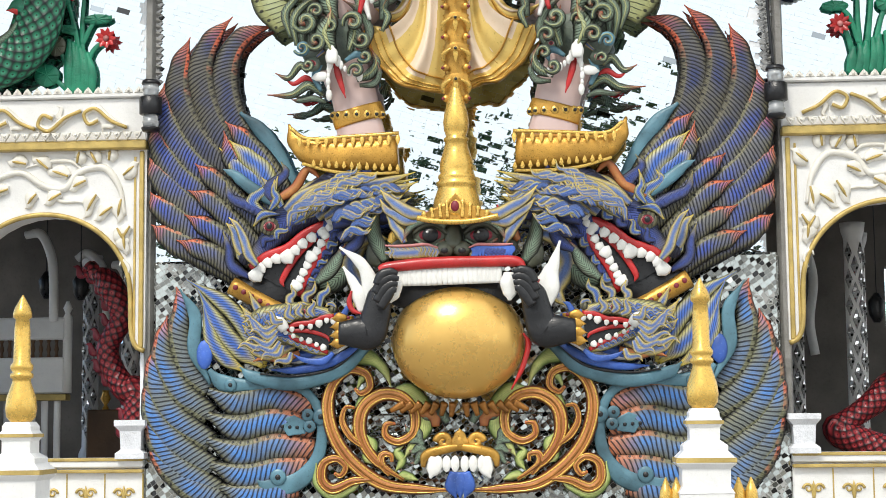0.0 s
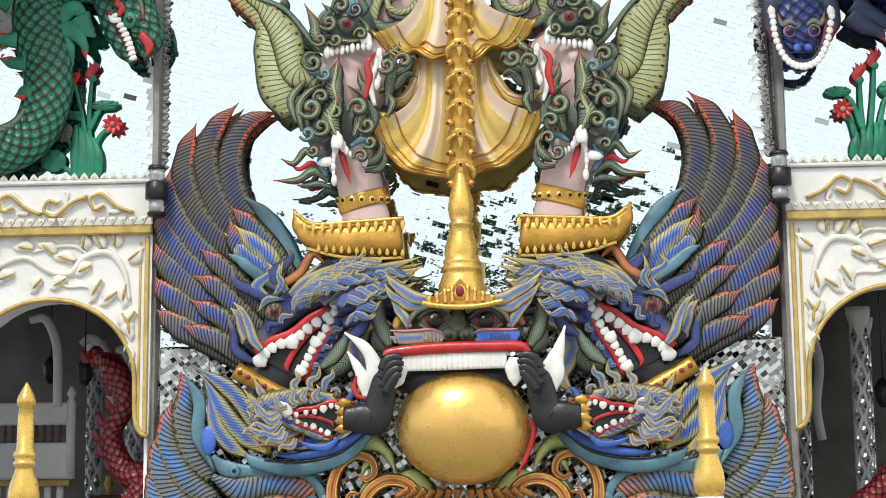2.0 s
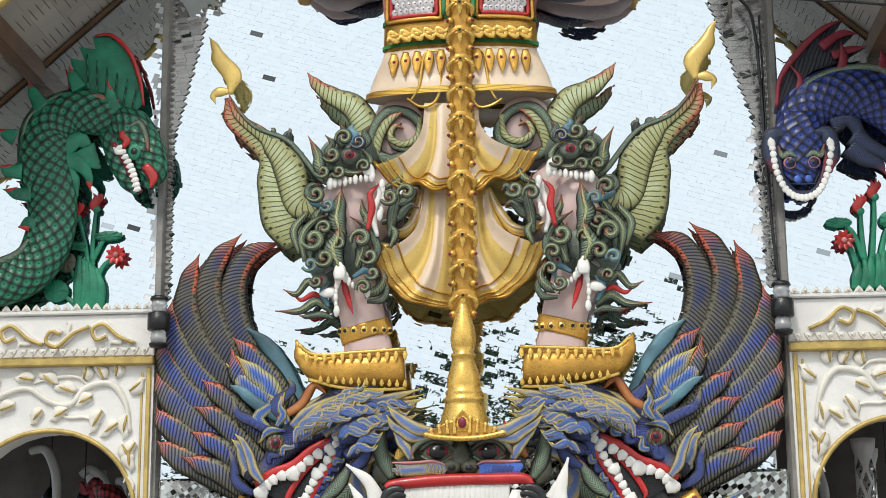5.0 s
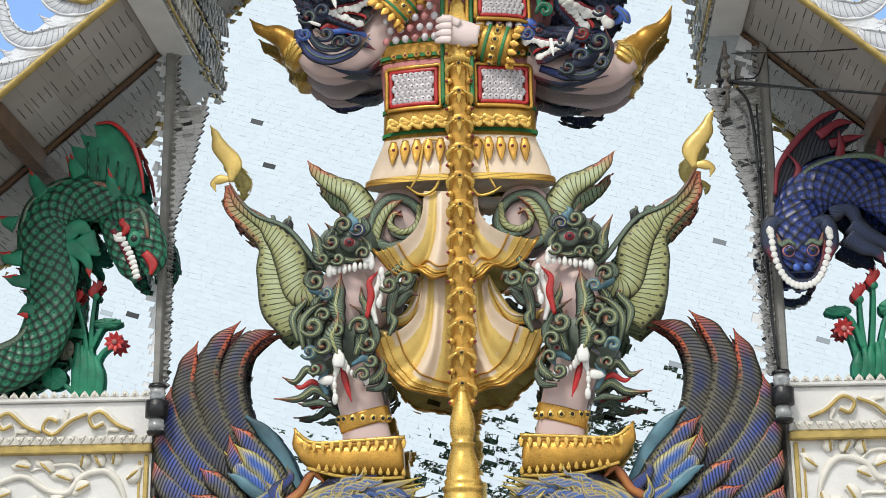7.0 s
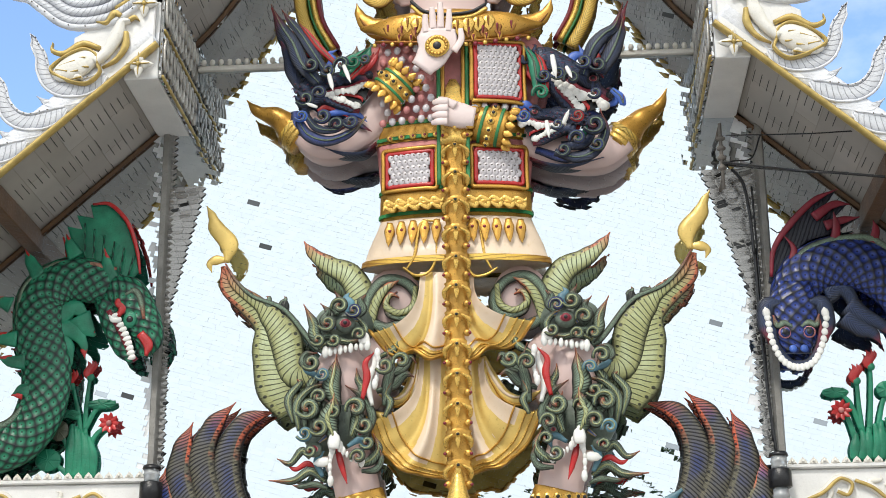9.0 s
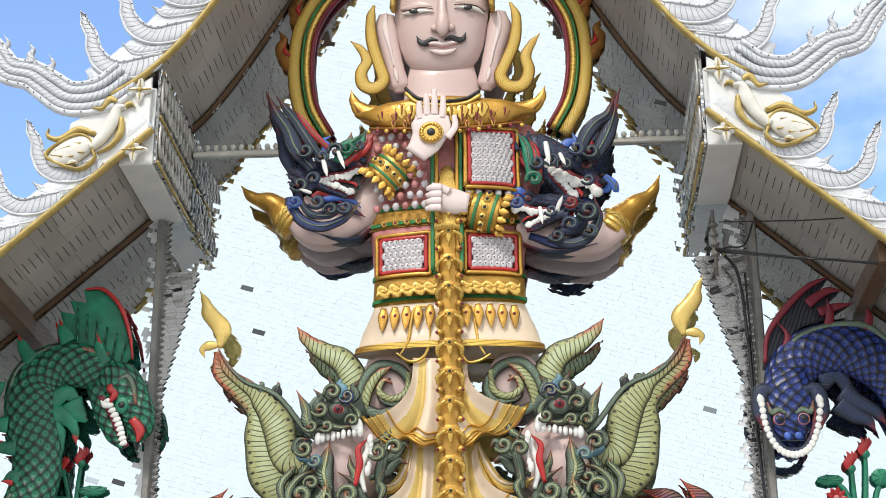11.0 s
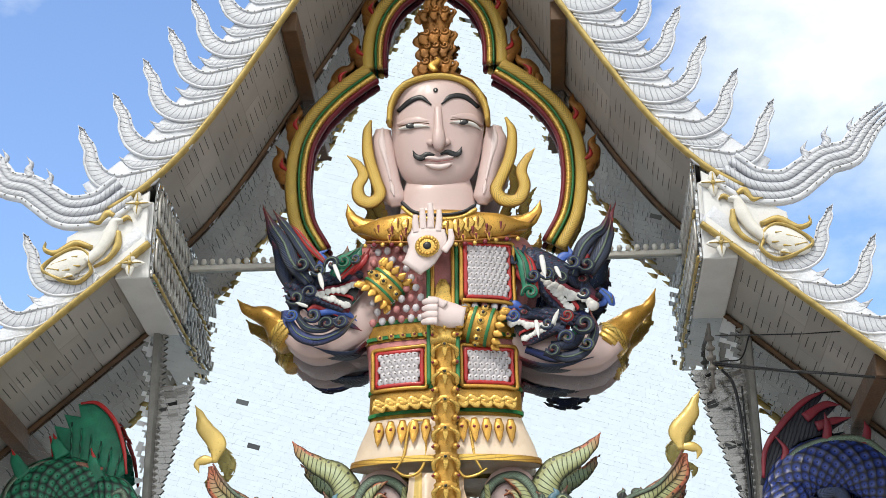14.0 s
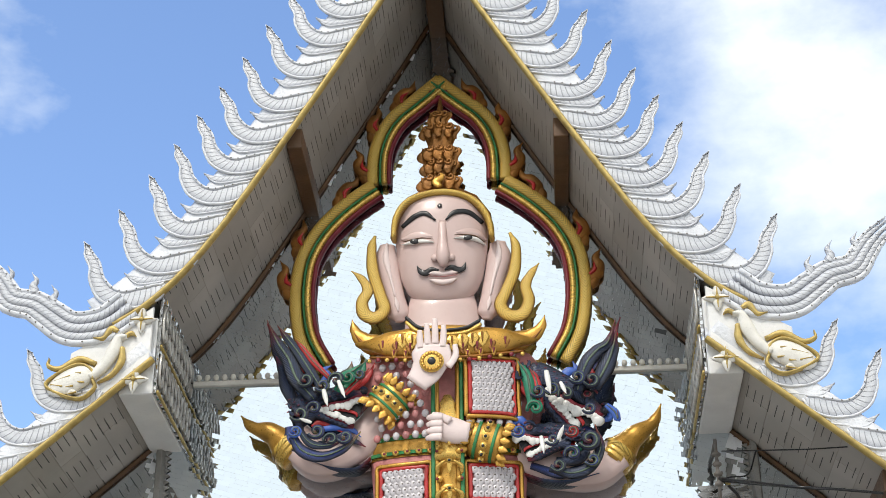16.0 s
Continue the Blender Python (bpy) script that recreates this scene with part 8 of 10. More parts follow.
# dark sweep under each arm, drawn for its reflection in the tiles
for pts in ([(-1.487, -3, 9.035), (-1.22, -3, 8.94), (-0.956, -3, 8.931), (-0.792, -3, 9.054)], [(1.82, -2.95, 8.774), (1.493, -2.95, 8.701), (1.234, -2.95, 8.71), (0.976, -2.95, 8.803)]):
    sweep(g, pts, [0.01, 0.03, 0.03, 0.006], 0.4, "darkhide", 20, 8)
for (a, b) in ([(-0.676, -3.65, 9.588), (-0.466, -3.65, 9.798)], [(0.717, -3.65, 9.11), (0.374, -3.65, 9.207)]):
    a, b = Vector(a), Vector(b)
    sweep(g, [a, lerp(a, b, 0.5), b], [0.22, 0.24, 0.22], [0.4, 0.42, 0.4], "gold", 10, 18)
    for t in (0.22, 0.78):
        p = lerp(a, b, t)
        sweep(g, [p - (b - a) * 0.05, p + (b - a) * 0.05], 0.246, 0.44, "green", 3, 18)
    ax = (b - a).normalized()
    up = ax.cross(Vector((0, 1, 0)))
    for i in range(7):
        an = radians(-75 + i * 25)
        d = Vector((0, -1, 0)) * math.cos(an) + up * math.sin(an)
        ball(g, lerp(a, b, 0.5) + Vector((d.x * 0.24, d.y * 0.43, d.z * 0.24)), 0.045, "brass", 8)
        ball(g, lerp(a, b, 0.5) + Vector((d.x * 0.27, d.y * 0.5, d.z * 0.27)), 0.022, "black", 6)
        for e, sg in ((a, -1), (b, 1)):
            flame(g, e + Vector((d.x * 0.22, d.y * 0.4, d.z * 0.22)), e + Vector((d.x * 0.27, d.y * 0.46, d.z * 0.27)) + ax * sg * 0.11, 0.05, "gold", 0.0)
# gilt elbow horns
for pts in ([(-2.367, -2.7, 9.731), (-2.225, -2.7, 9.579), (-1.984, -2.7, 9.482), (-1.797, -2.7, 9.309), (-1.672, -2.7, 9.182)], [(2.592, -2.7, 9.696), (2.486, -2.7, 9.468), (2.252, -2.7, 9.289), (2.072, -2.7, 9.103), (1.961, -2.7, 8.965)]):
    sweep(g, pts, [0.008, 0.07, 0.13, 0.2, 0.21], [0.01, 0.2, 0.4, 0.6, 0.65], "gold", 28, 12)
    for t in (0.0, 0.35, 0.7):
        q, e = lerp(Vector(pts[3]), Vector(pts[4]), t), (Vector(pts[4]) - Vector(pts[3])).normalized()
        sweep(g, [q - e * 0.03, q + e * 0.03], 0.225, 0.68, "brass" if t else "ribbed", 3, 16)
    p = pts[3]
    ball(g, (p[0], p[1] - 0.12, p[2] - 0.12), (0.08, 0.08, 0.08), "gold", 10)
# arm beasts, navy, with the forearms coming out of their jaws
for q in ([(-1.38, -3.5, 9.621), (-0.849, -3.5, 9.762), (-0.991, -3.5, 9.434), (-1.532, -3.5, 9.824)], [(1.256, -3.45, 9.728), (1.859, -3.45, 9.411), (1.567, -3.45, 9.293), (1.729, -3.45, 9.71)], [(1.365, -3.6, 9.109), (0.894, -3.6, 9.196), (1.017, -3.6, 8.938), (1.047, -3.6, 9.304)]):
    c, u, l, e = q
    beast_head(g, c, u, l, e, "darkhide", "darkhide", lip="maroon", lobes=0, teeth=9, horn=False, fill="black", back=0.02, bite=1.45)
for pts, w, mt in (([(-1.513, -3, 10.024), (-1.722, -3, 10.219), (-1.901, -3, 10.452), (-2.089, -3, 10.895)], 0.13, "darkhide"), ([(-1.403, -3.2, 10.027), (-1.612, -3.2, 10.258), (-1.768, -3.2, 10.452), (-1.966, -3.2, 10.649)], 0.05, "red"), ([(-1.671, -3.05, 9.728), (-1.816, -3.05, 10.028), (-1.878, -3.05, 10.254), (-1.983, -3.05, 10.523)], 0.08, "darkhide"), ([(-1.569, -3.25, 10.003), (-1.73, -3.25, 10.202), (-1.85, -3.25, 10.334), (-1.948, -3.25, 10.602)], 0.05, "bluehide"),
                   ([(1.673, -2.95, 9.912), (1.915, -2.95, 10.125), (2.015, -2.95, 10.382), (2.184, -2.95, 10.806)], 0.13, "darkhide"), ([(1.619, -3.2, 9.913), (1.814, -3.2, 10.126), (1.889, -3.2, 10.309), (2.068, -3.2, 10.564)], 0.05, "bluehide"), ([(1.771, -3.2, 9.907), (1.98, -3.2, 10.12), (2.055, -3.2, 10.302), (2.135, -3.2, 10.561)], 0.03, "red"),
                   ([(-1.118, -3.5, 9.86), (-1.021, -3.5, 10.04), (-0.907, -3.5, 10.109), (-0.856, -3.5, 10.293)], 0.07, "jade"), ([(-1.018, -3.5, 9.856), (-0.886, -3.5, 9.998), (-0.82, -3.5, 10.069), (-0.754, -3.5, 10.23)], 0.05, "red"), ([(-1.186, -3.5, 9.921), (-1.135, -3.5, 10.066), (-1.042, -3.5, 10.152), (-1.024, -3.5, 10.262)], 0.06, "oldhide"), ([(-1.388, -3.5, 9.98), (-1.31, -3.5, 10.088), (-1.359, -3.5, 10.164), (-1.259, -3.5, 10.219)], 0.05, "blue"), ([(-1.489, -3.5, 9.984), (-1.458, -3.5, 10.079), (-1.493, -3.5, 10.132), (-1.428, -3.5, 10.204)], 0.04, "red"),
                   ([(1.17, -3.5, 9.702), (1.044, -3.5, 9.925), (1.015, -3.5, 10.073), (0.919, -3.5, 10.187)], 0.07, "jade"), ([(1.103, -3.5, 9.668), (0.976, -3.5, 9.854), (0.933, -3.5, 9.966), (0.883, -3.5, 10.078)], 0.05, "red"), ([(1.303, -3.5, 9.769), (1.244, -3.5, 9.954), (1.147, -3.5, 10.053), (1.085, -3.5, 10.181)], 0.06, "oldhide"), ([(1.439, -3.45, 9.881), (1.511, -3.45, 10.025), (1.611, -3.45, 10.058), (1.583, -3.45, 10.169)], 0.06, "blue"), ([(1.604, -3.45, 9.875), (1.708, -3.45, 9.995), (1.806, -3.45, 9.977), (1.798, -3.45, 10.087)], 0.05, "red"),
                   ([(-1.752, -3.3, 9.476), (-1.712, -3.3, 9.258), (-1.443, -3.3, 9.12), (-1.114, -3.3, 9.202)], 0.07, "bluehide"), ([(-1.655, -3.3, 9.581), (-1.595, -3.3, 9.362), (-1.38, -3.3, 9.247), (-1.05, -3.3, 9.321)], 0.06, "darkhide"), ([(-1.374, -3.5, 9.397), (-1.176, -3.5, 9.426), (-1.01, -3.5, 9.384), (-0.896, -3.5, 9.287)], 0.05, "blue"), ([(-1.308, -3.45, 9.295), (-1.109, -3.45, 9.288), (-0.977, -3.45, 9.247), (-0.844, -3.45, 9.171)], 0.05, "darkhide"), ([(-1.475, -3.5, 9.437), (-1.377, -3.5, 9.491), (-1.243, -3.5, 9.429), (-1.109, -3.5, 9.352)], 0.04, "red"),
                   ([(1.046, -3.3, 8.894), (1.399, -3.3, 8.784), (1.727, -3.3, 8.913), (1.852, -3.3, 9.24)], 0.065, "bluehide"), ([(1.257, -3.3, 9.382), (1.551, -3.3, 9.372), (1.776, -3.3, 9.278), (1.847, -3.3, 9.134)], 0.06, "bluehide"), ([(1.339, -3.45, 8.92), (1.565, -3.45, 8.926), (1.687, -3.45, 9.048), (1.642, -3.45, 9.205)], 0.07, "darkhide"), ([(1.406, -3.5, 8.995), (1.508, -3.5, 9.104), (1.563, -3.5, 9.186), (1.527, -3.5, 9.273)], 0.035, "red"), ([(1.502, -3.5, 8.963), (1.596, -3.5, 9.044), (1.625, -3.5, 9.128), (1.59, -3.5, 9.221)], 0.035, "jade"),
                   ([(1.028, -3.6, 9.347), (0.946, -3.6, 9.422), (0.88, -3.6, 9.395), (0.787, -3.6, 9.342)], 0.05, "blue"), ([(0.961, -3.6, 9.279), (0.864, -3.6, 9.31), (0.811, -3.6, 9.27), (0.758, -3.6, 9.201)], 0.04, "blue"), ([(1.879, -3.4, 9.403), (1.965, -3.4, 9.435), (1.981, -3.4, 9.507), (2.018, -3.4, 9.577)], 0.04, "blue"), ([(-1.517, -3.5, 9.765), (-1.587, -3.5, 9.892), (-1.523, -3.5, 9.985), (-1.455, -3.5, 9.946)], 0.03, "oldhide")):
    sweep(g, pts, [w * 0.7, w, w * 0.7, 0.006], [w * 0.8, w * 1.1, w * 0.7, 0.01], mt, 22, 10)
# curled hair, brows and feathered ears of the arm beasts
for p, r, mt, turns in (([(-1.596, -4.05, 9.527)][0], 0.11, "darkhide", 1.2), ([(-1.432, -4.05, 9.593)][0], 0.09, "bluehide", -1.2), ([(-1.340, -4.05, 9.879)][0], 0.09, "oldhide", 1.2), ([(-1.175, -4.05, 9.945)][0], 0.1, "darkhide", -1.2), ([(-1.043, -4.05, 9.977)][0], 0.09, "jade", 1.2), ([(-1.541, -4.05, 9.959)][0], 0.1, "darkhide", 1.2), ([(-1.393, -4.05, 9.305)][0], 0.1, "bluehide", 1.2), ([(-1.226, -4.05, 9.193)][0], 0.09, "darkhide", -1.2), ([(-1.063, -4.05, 9.222)][0], 0.09, "bluehide", 1.2), ([(-1.642, -4.05, 9.314)][0], 0.08, "blue", 1.2), ([(-0.910, -4.05, 10.008)][0], 0.07, "oldhide", 1.2), ([(1.325, -4.05, 9.742)][0], 0.09, "oldhide", 1.2), ([(1.485, -4.05, 9.664)][0], 0.1, "darkhide", -1.2), ([(1.623, -4.05, 9.875)][0], 0.1, "bluehide", 1.2), ([(1.785, -4.05, 9.833)][0], 0.1, "darkhide", 1.2), ([(1.737, -4.05, 9.476)][0], 0.08, "bluehide", 1.2), ([(1.122, -4.05, 9.499)][0], 0.1, "jade", -1.2), ([(1.161, -4.05, 9.712)][0], 0.09, "bluehide", 1.2), ([(1.721, -4.05, 9.088)][0], 0.13, "darkhide", 1.3), ([(1.522, -4.05, 8.921)][0], 0.1, "bluehide", -1.2), ([(1.303, -4.05, 9.103)][0], 0.08, "bluehide", 1.2), ([(1.357, -4.05, 8.788)][0], 0.09, "darkhide", 1.2), ([(1.742, -4.05, 8.844)][0], 0.09, "oldhide", 1.2), ([(0.920, -4.05, 9.222)][0], 0.08, "blue", 1.2), ([(1.532, -4.05, 9.200)][0], 0.08, "red", 1.1)):
    for k, (rr_, m2) in enumerate(((1.0, mt), (0.32, "oldhide" if mt != "oldhide" else "bluehide"))):
        sweep(g, scroll((p[0], p[2]), r, r * 0.15, 200, turns, p[1] - k * r * 0.6), [r * 0.2 * rr_, r * 0.36 * rr_, r * 0.34 * rr_, r * 0.2 * rr_], r * (0.7 if k == 0 else 0.25), m2, 24, 8)
for pts, w, mt in (([(-1.345, -3.9, 9.829), (-1.519, -3.9, 10.129), (-1.659, -3.9, 10.356), (-1.800, -3.9, 10.549), (-1.906, -3.9, 10.704)], 0.07, "darkhide"), ([(-1.445, -3.85, 9.731), (-1.652, -3.85, 9.994), (-1.760, -3.85, 10.257), (-1.902, -3.85, 10.486), (-2.034, -3.85, 10.778)], 0.1, "darkhide"), ([(-1.246, -3.95, 9.964), (-1.451, -3.95, 10.192), (-1.590, -3.95, 10.383), (-1.681, -3.95, 10.498)], 0.04, "red"), ([(-1.179, -3.9, 9.823), (-1.082, -3.9, 10.002), (-0.983, -3.9, 10.071), (-0.818, -3.9, 10.205)], 0.06, "jade"), ([(-1.079, -3.9, 9.783), (-0.948, -3.9, 9.923), (-0.882, -3.9, 9.994), (-0.804, -3.9, 10.101)], 0.045, "red"), ([(-1.675, -3.9, 9.265), (-1.558, -3.9, 9.084), (-1.327, -3.9, 9.005), (-1.067, -3.9, 9.102), (-0.887, -3.9, 9.294)], 0.075, "bluehide"), ([(-1.592, -4, 9.319), (-1.457, -4, 9.158), (-1.260, -4, 9.123), (-1.065, -4, 9.194)], 0.05, "darkhide"), ([(1.617, -3.9, 9.718), (1.729, -3.9, 10.040), (1.868, -3.9, 10.217), (2.004, -3.9, 10.323), (2.104, -3.9, 10.615)], 0.09, "darkhide"), ([(1.815, -3.85, 9.754), (1.957, -3.85, 10.002), (2.046, -3.85, 10.219), (2.111, -3.85, 10.475)], 0.1, "darkhide"), ([(1.089, -3.95, 9.515), (1.065, -3.95, 9.803), (1.036, -3.95, 9.949), (0.941, -3.95, 10.114)], 0.07, "jade"), ([(1.187, -3.95, 9.511), (1.162, -3.95, 9.763), (1.133, -3.95, 9.909), (1.071, -3.95, 10.021)], 0.05, "red"), ([(1.260, -3.9, 8.777), (1.513, -3.9, 8.699), (1.741, -3.9, 8.795), (1.848, -3.9, 9.035), (1.794, -3.9, 9.283)], 0.07, "darkhide"), ([(1.933, -4, 9.512), (2.025, -4, 9.416), (2.054, -4, 9.330), (2.059, -4, 9.436)], 0.05, "blue")):
    sweep(g, pts, [w * 0.7, w, w * 0.75, 0.006], [w * 0.9, w * 1.2, w * 0.8, 0.01], mt, 24, 10)
    sweep(g, [(p[0], p[1] - w * 1.1, p[2]) for p in pts], [w * 0.1, w * 0.2, w * 0.15, 0.004], w * 0.3, "oldhide" if mt != "oldhide" else "jade", 18, 6)
for a_, b_, r in (([(-1.316, -4.25, 9.789)][0], [(-1.261, -4.35, 9.570)][0], 0.045), ([(-1.146, -4.25, 9.899)][0], [(-1.059, -4.35, 9.663)][0], 0.04), ([(1.266, -4.25, 9.930)][0], [(1.302, -4.35, 9.625)][0], 0.05), ([(1.424, -4.25, 9.779)][0], [(1.483, -4.35, 9.619)][0], 0.04), ([(1.176, -4.25, 9.115)][0], [(1.201, -4.35, 8.891)][0], 0.04), ([(1.367, -4.25, 9.073)][0], [(1.437, -4.35, 9.231)][0], 0.04), ([(-1.451, -4.25, 9.385)][0], [(-1.578, -4.35, 9.425)][0], 0.035)):
    tooth(g, a_, b_, r * 0.6)
# raised hand with a gilt wheel, held well before the chest, and the fist on the staff
h0 = len(g.v)
p = (-0.059, -4.25, 10.105)
sweep(g, [(-0.248, -4.1, 9.845), (-0.116, -4.1, 10.022), (-0.062, -4.1, 10.203), (-0.048, -4.1, 10.35)], [0.14, 0.19, 0.24, 0.2], [0.09, 0.09, 0.08, 0.06], "palm", 14, 14)
for pts in ([(-0.188, -4.12, 10.301), (-0.201, -4.12, 10.427), (-0.201, -4.12, 10.539)], [(-0.108, -4.12, 10.342), (-0.114, -4.12, 10.498), (-0.12, -4.12, 10.626)], [(-0.021, -4.12, 10.346), (-0.02, -4.12, 10.532), (-0.026, -4.12, 10.689)], [(0.065, -4.12, 10.305), (0.079, -4.12, 10.453), (0.08, -4.12, 10.595)], [(0.13, -4.14, 10.042), (0.217, -4.14, 10.186), (0.212, -4.14, 10.333)]):
    sweep(g, pts, [0.044, 0.04, 0.03], [0.045, 0.04, 0.03], "palm", 12, 10)
ball(g, p, (0.145, 0.05, 0.14), "brass", 24)
for i in range(18):
    an = 2 * math.pi * i / 18
    ball(g, (p[0] + 0.11 * math.cos(an), p[1] - 0.045, p[2] + 0.105 * math.sin(an)), (0.024, 0.02, 0.024), "gold", 6)
ball(g, (p[0], p[1] - 0.05, p[2]), (0.05, 0.04, 0.05), "black", 12)
g.v[h0:] = [(1.15 + (x - 1.15) * 0.9924, y - 0.4, 1.66 + (z - 1.66) * 0.9924) for x, y, z in g.v[h0:]]
h0 = len(g.v)
sweep(g, [(0.412, -4, 9.213), (0.218, -4, 9.248), (0.023, -4, 9.311), (-0.094, -4, 9.351)], [0.15, 0.19, 0.2, 0.16], [0.15, 0.2, 0.22, 0.16], "palm", 14, 14)
for i in range(4):
    q = lerp(*[(-0.088, -4.22, 9.426), (-0.102, -4.22, 9.129)], i / 3)
    sweep(g, [q + Vector((0.14, -0.04, 0)), q + Vector((0.03, -0.05, 0)), q + Vector((-0.05, 0.05, 0))], [0.055, 0.055, 0.04], [0.05, 0.05, 0.04], "palm", 10, 10)
sweep(g, [(0.158, -4.22, 9.36), (0.029, -4.22, 9.436), (-0.088, -4.22, 9.468)], [0.06, 0.055, 0.04], 0.05, "palm", 10, 10)

g.v[h0:] = [(0.1 + (x - 0.1) * 0.84, y, 9.27 + (z - 9.27) * 0.84) for x, y, z in g.v[h0:]]

# collar, shoulder points and neck
hull(g, [(-0.468, -2.95, 10.254), (-0.773, -2.95, 10.19), (-0.875, -2.95, 10.247), (-0.537, -2.95, 10.52), (-0.367, -2.95, 10.627)], "gold", flatness=0.85)
# broad gilt collar: a smooth yoke, a braid along its top, two rows of pointed leaves and a stud row below
yoke = lambda x, up: (x, -3.05 - 1.0 * math.sqrt(max(0.08, 1 - ((x - SX) / 1.02) ** 2)), up)
for px_, w in (([(-0.881, -3.4, 10.482), (-0.576, -3.4, 10.424), (-0.273, -3.4, 10.412), (0.064, -3.4, 10.413), (0.433, -3.4, 10.397), (0.768, -3.4, 10.413), (1.071, -3.4, 10.453)], [0.05, 0.17, 0.2, 0.2, 0.17, 0.05]),):
    sweep(g, [yoke(p[0], p[2]) for p in px_], w, 0.14, "gold", 40, 12)
for px_, w, mt in (([(-0.361, -3.4, 10.717), (-0.205, -3.4, 10.574), (0.065, -3.4, 10.518), (0.335, -3.4, 10.544), (0.505, -3.4, 10.642)], 0.022, "black"), ([(-0.361, -3.4, 10.656), (-0.205, -3.4, 10.514), (0.064, -3.4, 10.465), (0.334, -3.4, 10.484), (0.517, -3.4, 10.589)], 0.024, "brass"), ([(-0.777, -3.4, 10.268), (-0.373, -3.4, 10.193), (0.062, -3.4, 10.160), (0.496, -3.4, 10.180), (0.999, -3.4, 10.285)], 0.018, "darkgold")):
    sweep(g, [(yoke(p[0], 0)[0], yoke(p[0], 0)[1] - 0.13, p[2]) for p in px_], w, 0.05, mt, 40, 8)
for a_, n_, drop, w, mt in (([(-0.408, -3.4, 10.515), (0.064, -3.4, 10.435), (0.536, -3.4, 10.498)], 9, 0.2, 0.085, "brass"), ([(-0.644, -3.4, 10.472), (-0.273, -3.4, 10.382), (0.063, -3.4, 10.353), (0.432, -3.4, 10.368), (0.803, -3.4, 10.457)], 10, 0.16, 0.06, "darkgold"), ([(-0.508, -3.4, 10.317), (0.062, -3.4, 10.234), (0.665, -3.4, 10.299)], 9, 0.12, 0.035, "gold")):
    for i in range(n_):
        p = spline(a_, n_ - 1)[i]
        y = yoke(p.x, 0)[1] - (0.17 if mt != "darkgold" else 0.15)
        flame(g, (p.x, y + 0.03, p.z), (p.x, y, p.z - drop), w, mt, 0.0, 0.03)
        sweep(g, [(p.x, y - 0.05, p.z - 0.02), (p.x, y - 0.05, p.z - drop * 0.7)], [0.016, 0.006], 0.02, "darkgold" if mt == "brass" else "maroon", 6, 6)
for i in range(17):
    p = spline([(-0.810, -3.4, 10.233), (-0.373, -3.4, 10.156), (0.061, -3.4, 10.116), (0.495, -3.4, 10.143), (0.997, -3.4, 10.248)], 16)[i]
    ball(g, (p.x, yoke(p.x, 0)[1] - 0.17, p.z), (0.03, 0.04, 0.03), "maroon" if i % 2 else "brass", 8)
# upturned gilt shoulder horns
for pts in ([(-0.585, -3.15, 10.510), (-0.789, -3.15, 10.534), (-0.926, -3.15, 10.615), (-1.010, -3.15, 10.733), (-1.047, -3.15, 10.880)], [(0.700, -3.15, 10.487), (0.936, -3.15, 10.507), (1.121, -3.15, 10.575), (1.233, -3.15, 10.691), (1.279, -3.15, 10.841)]):
    sweep(g, pts, [0.13, 0.14, 0.1, 0.06, 0.006], [0.12, 0.14, 0.1, 0.06, 0.01], "gold", 26, 12)
    sweep(g, [(q[0], q[1] - 0.12, q[2] - 0.06) for q in pts[:4]], [0.02, 0.03, 0.02, 0.006], 0.04, "darkgold", 18, 8)
HX = 0.046
HEAD = [(0.026, -2.95, 11.013), (-0.070, -2.95, 11.025), (-0.194, -2.95, 11.062), (-0.311, -2.95, 11.145), (-0.394, -2.95, 11.257), (-0.457, -2.95, 11.418), (-0.507, -2.95, 11.674), (-0.530, -2.95, 11.957), (-0.545, -2.95, 12.202), (-0.511, -2.95, 12.406), (-0.404, -2.95, 12.542), (-0.233, -2.95, 12.617), (-0.004, -2.95, 12.631)]
hull(g, [(-0.44, -2.95, 10.557), (-0.415, -2.95, 10.785), (-0.385, -2.95, 11.014), (-0.33, -2.95, 11.245)], "skin", flatness=0.95, mid=HX)
# head
hull(g, HEAD, "skin", y=-3.0, flatness=1.15, ring=48, mid=HX)


def fy(x, z, lift=0.0):
    """The front of the face at that place."""
    h = 0.2
    for a, b in zip(HEAD, HEAD[1:]):
        if a[2] <= z <= b[2]:
            h = HX - (a[0] + (b[0] - a[0]) * (z - a[2]) / (b[2] - a[2]))
    return -3.0 - 1.15 * h * math.sqrt(max(0.04, 1 - ((x - HX) / h) ** 2)) - lift * 1.6


def onface(pts, lift):
    return [(p[0], fy(p[0], p[2], lift), p[2]) for p in pts]


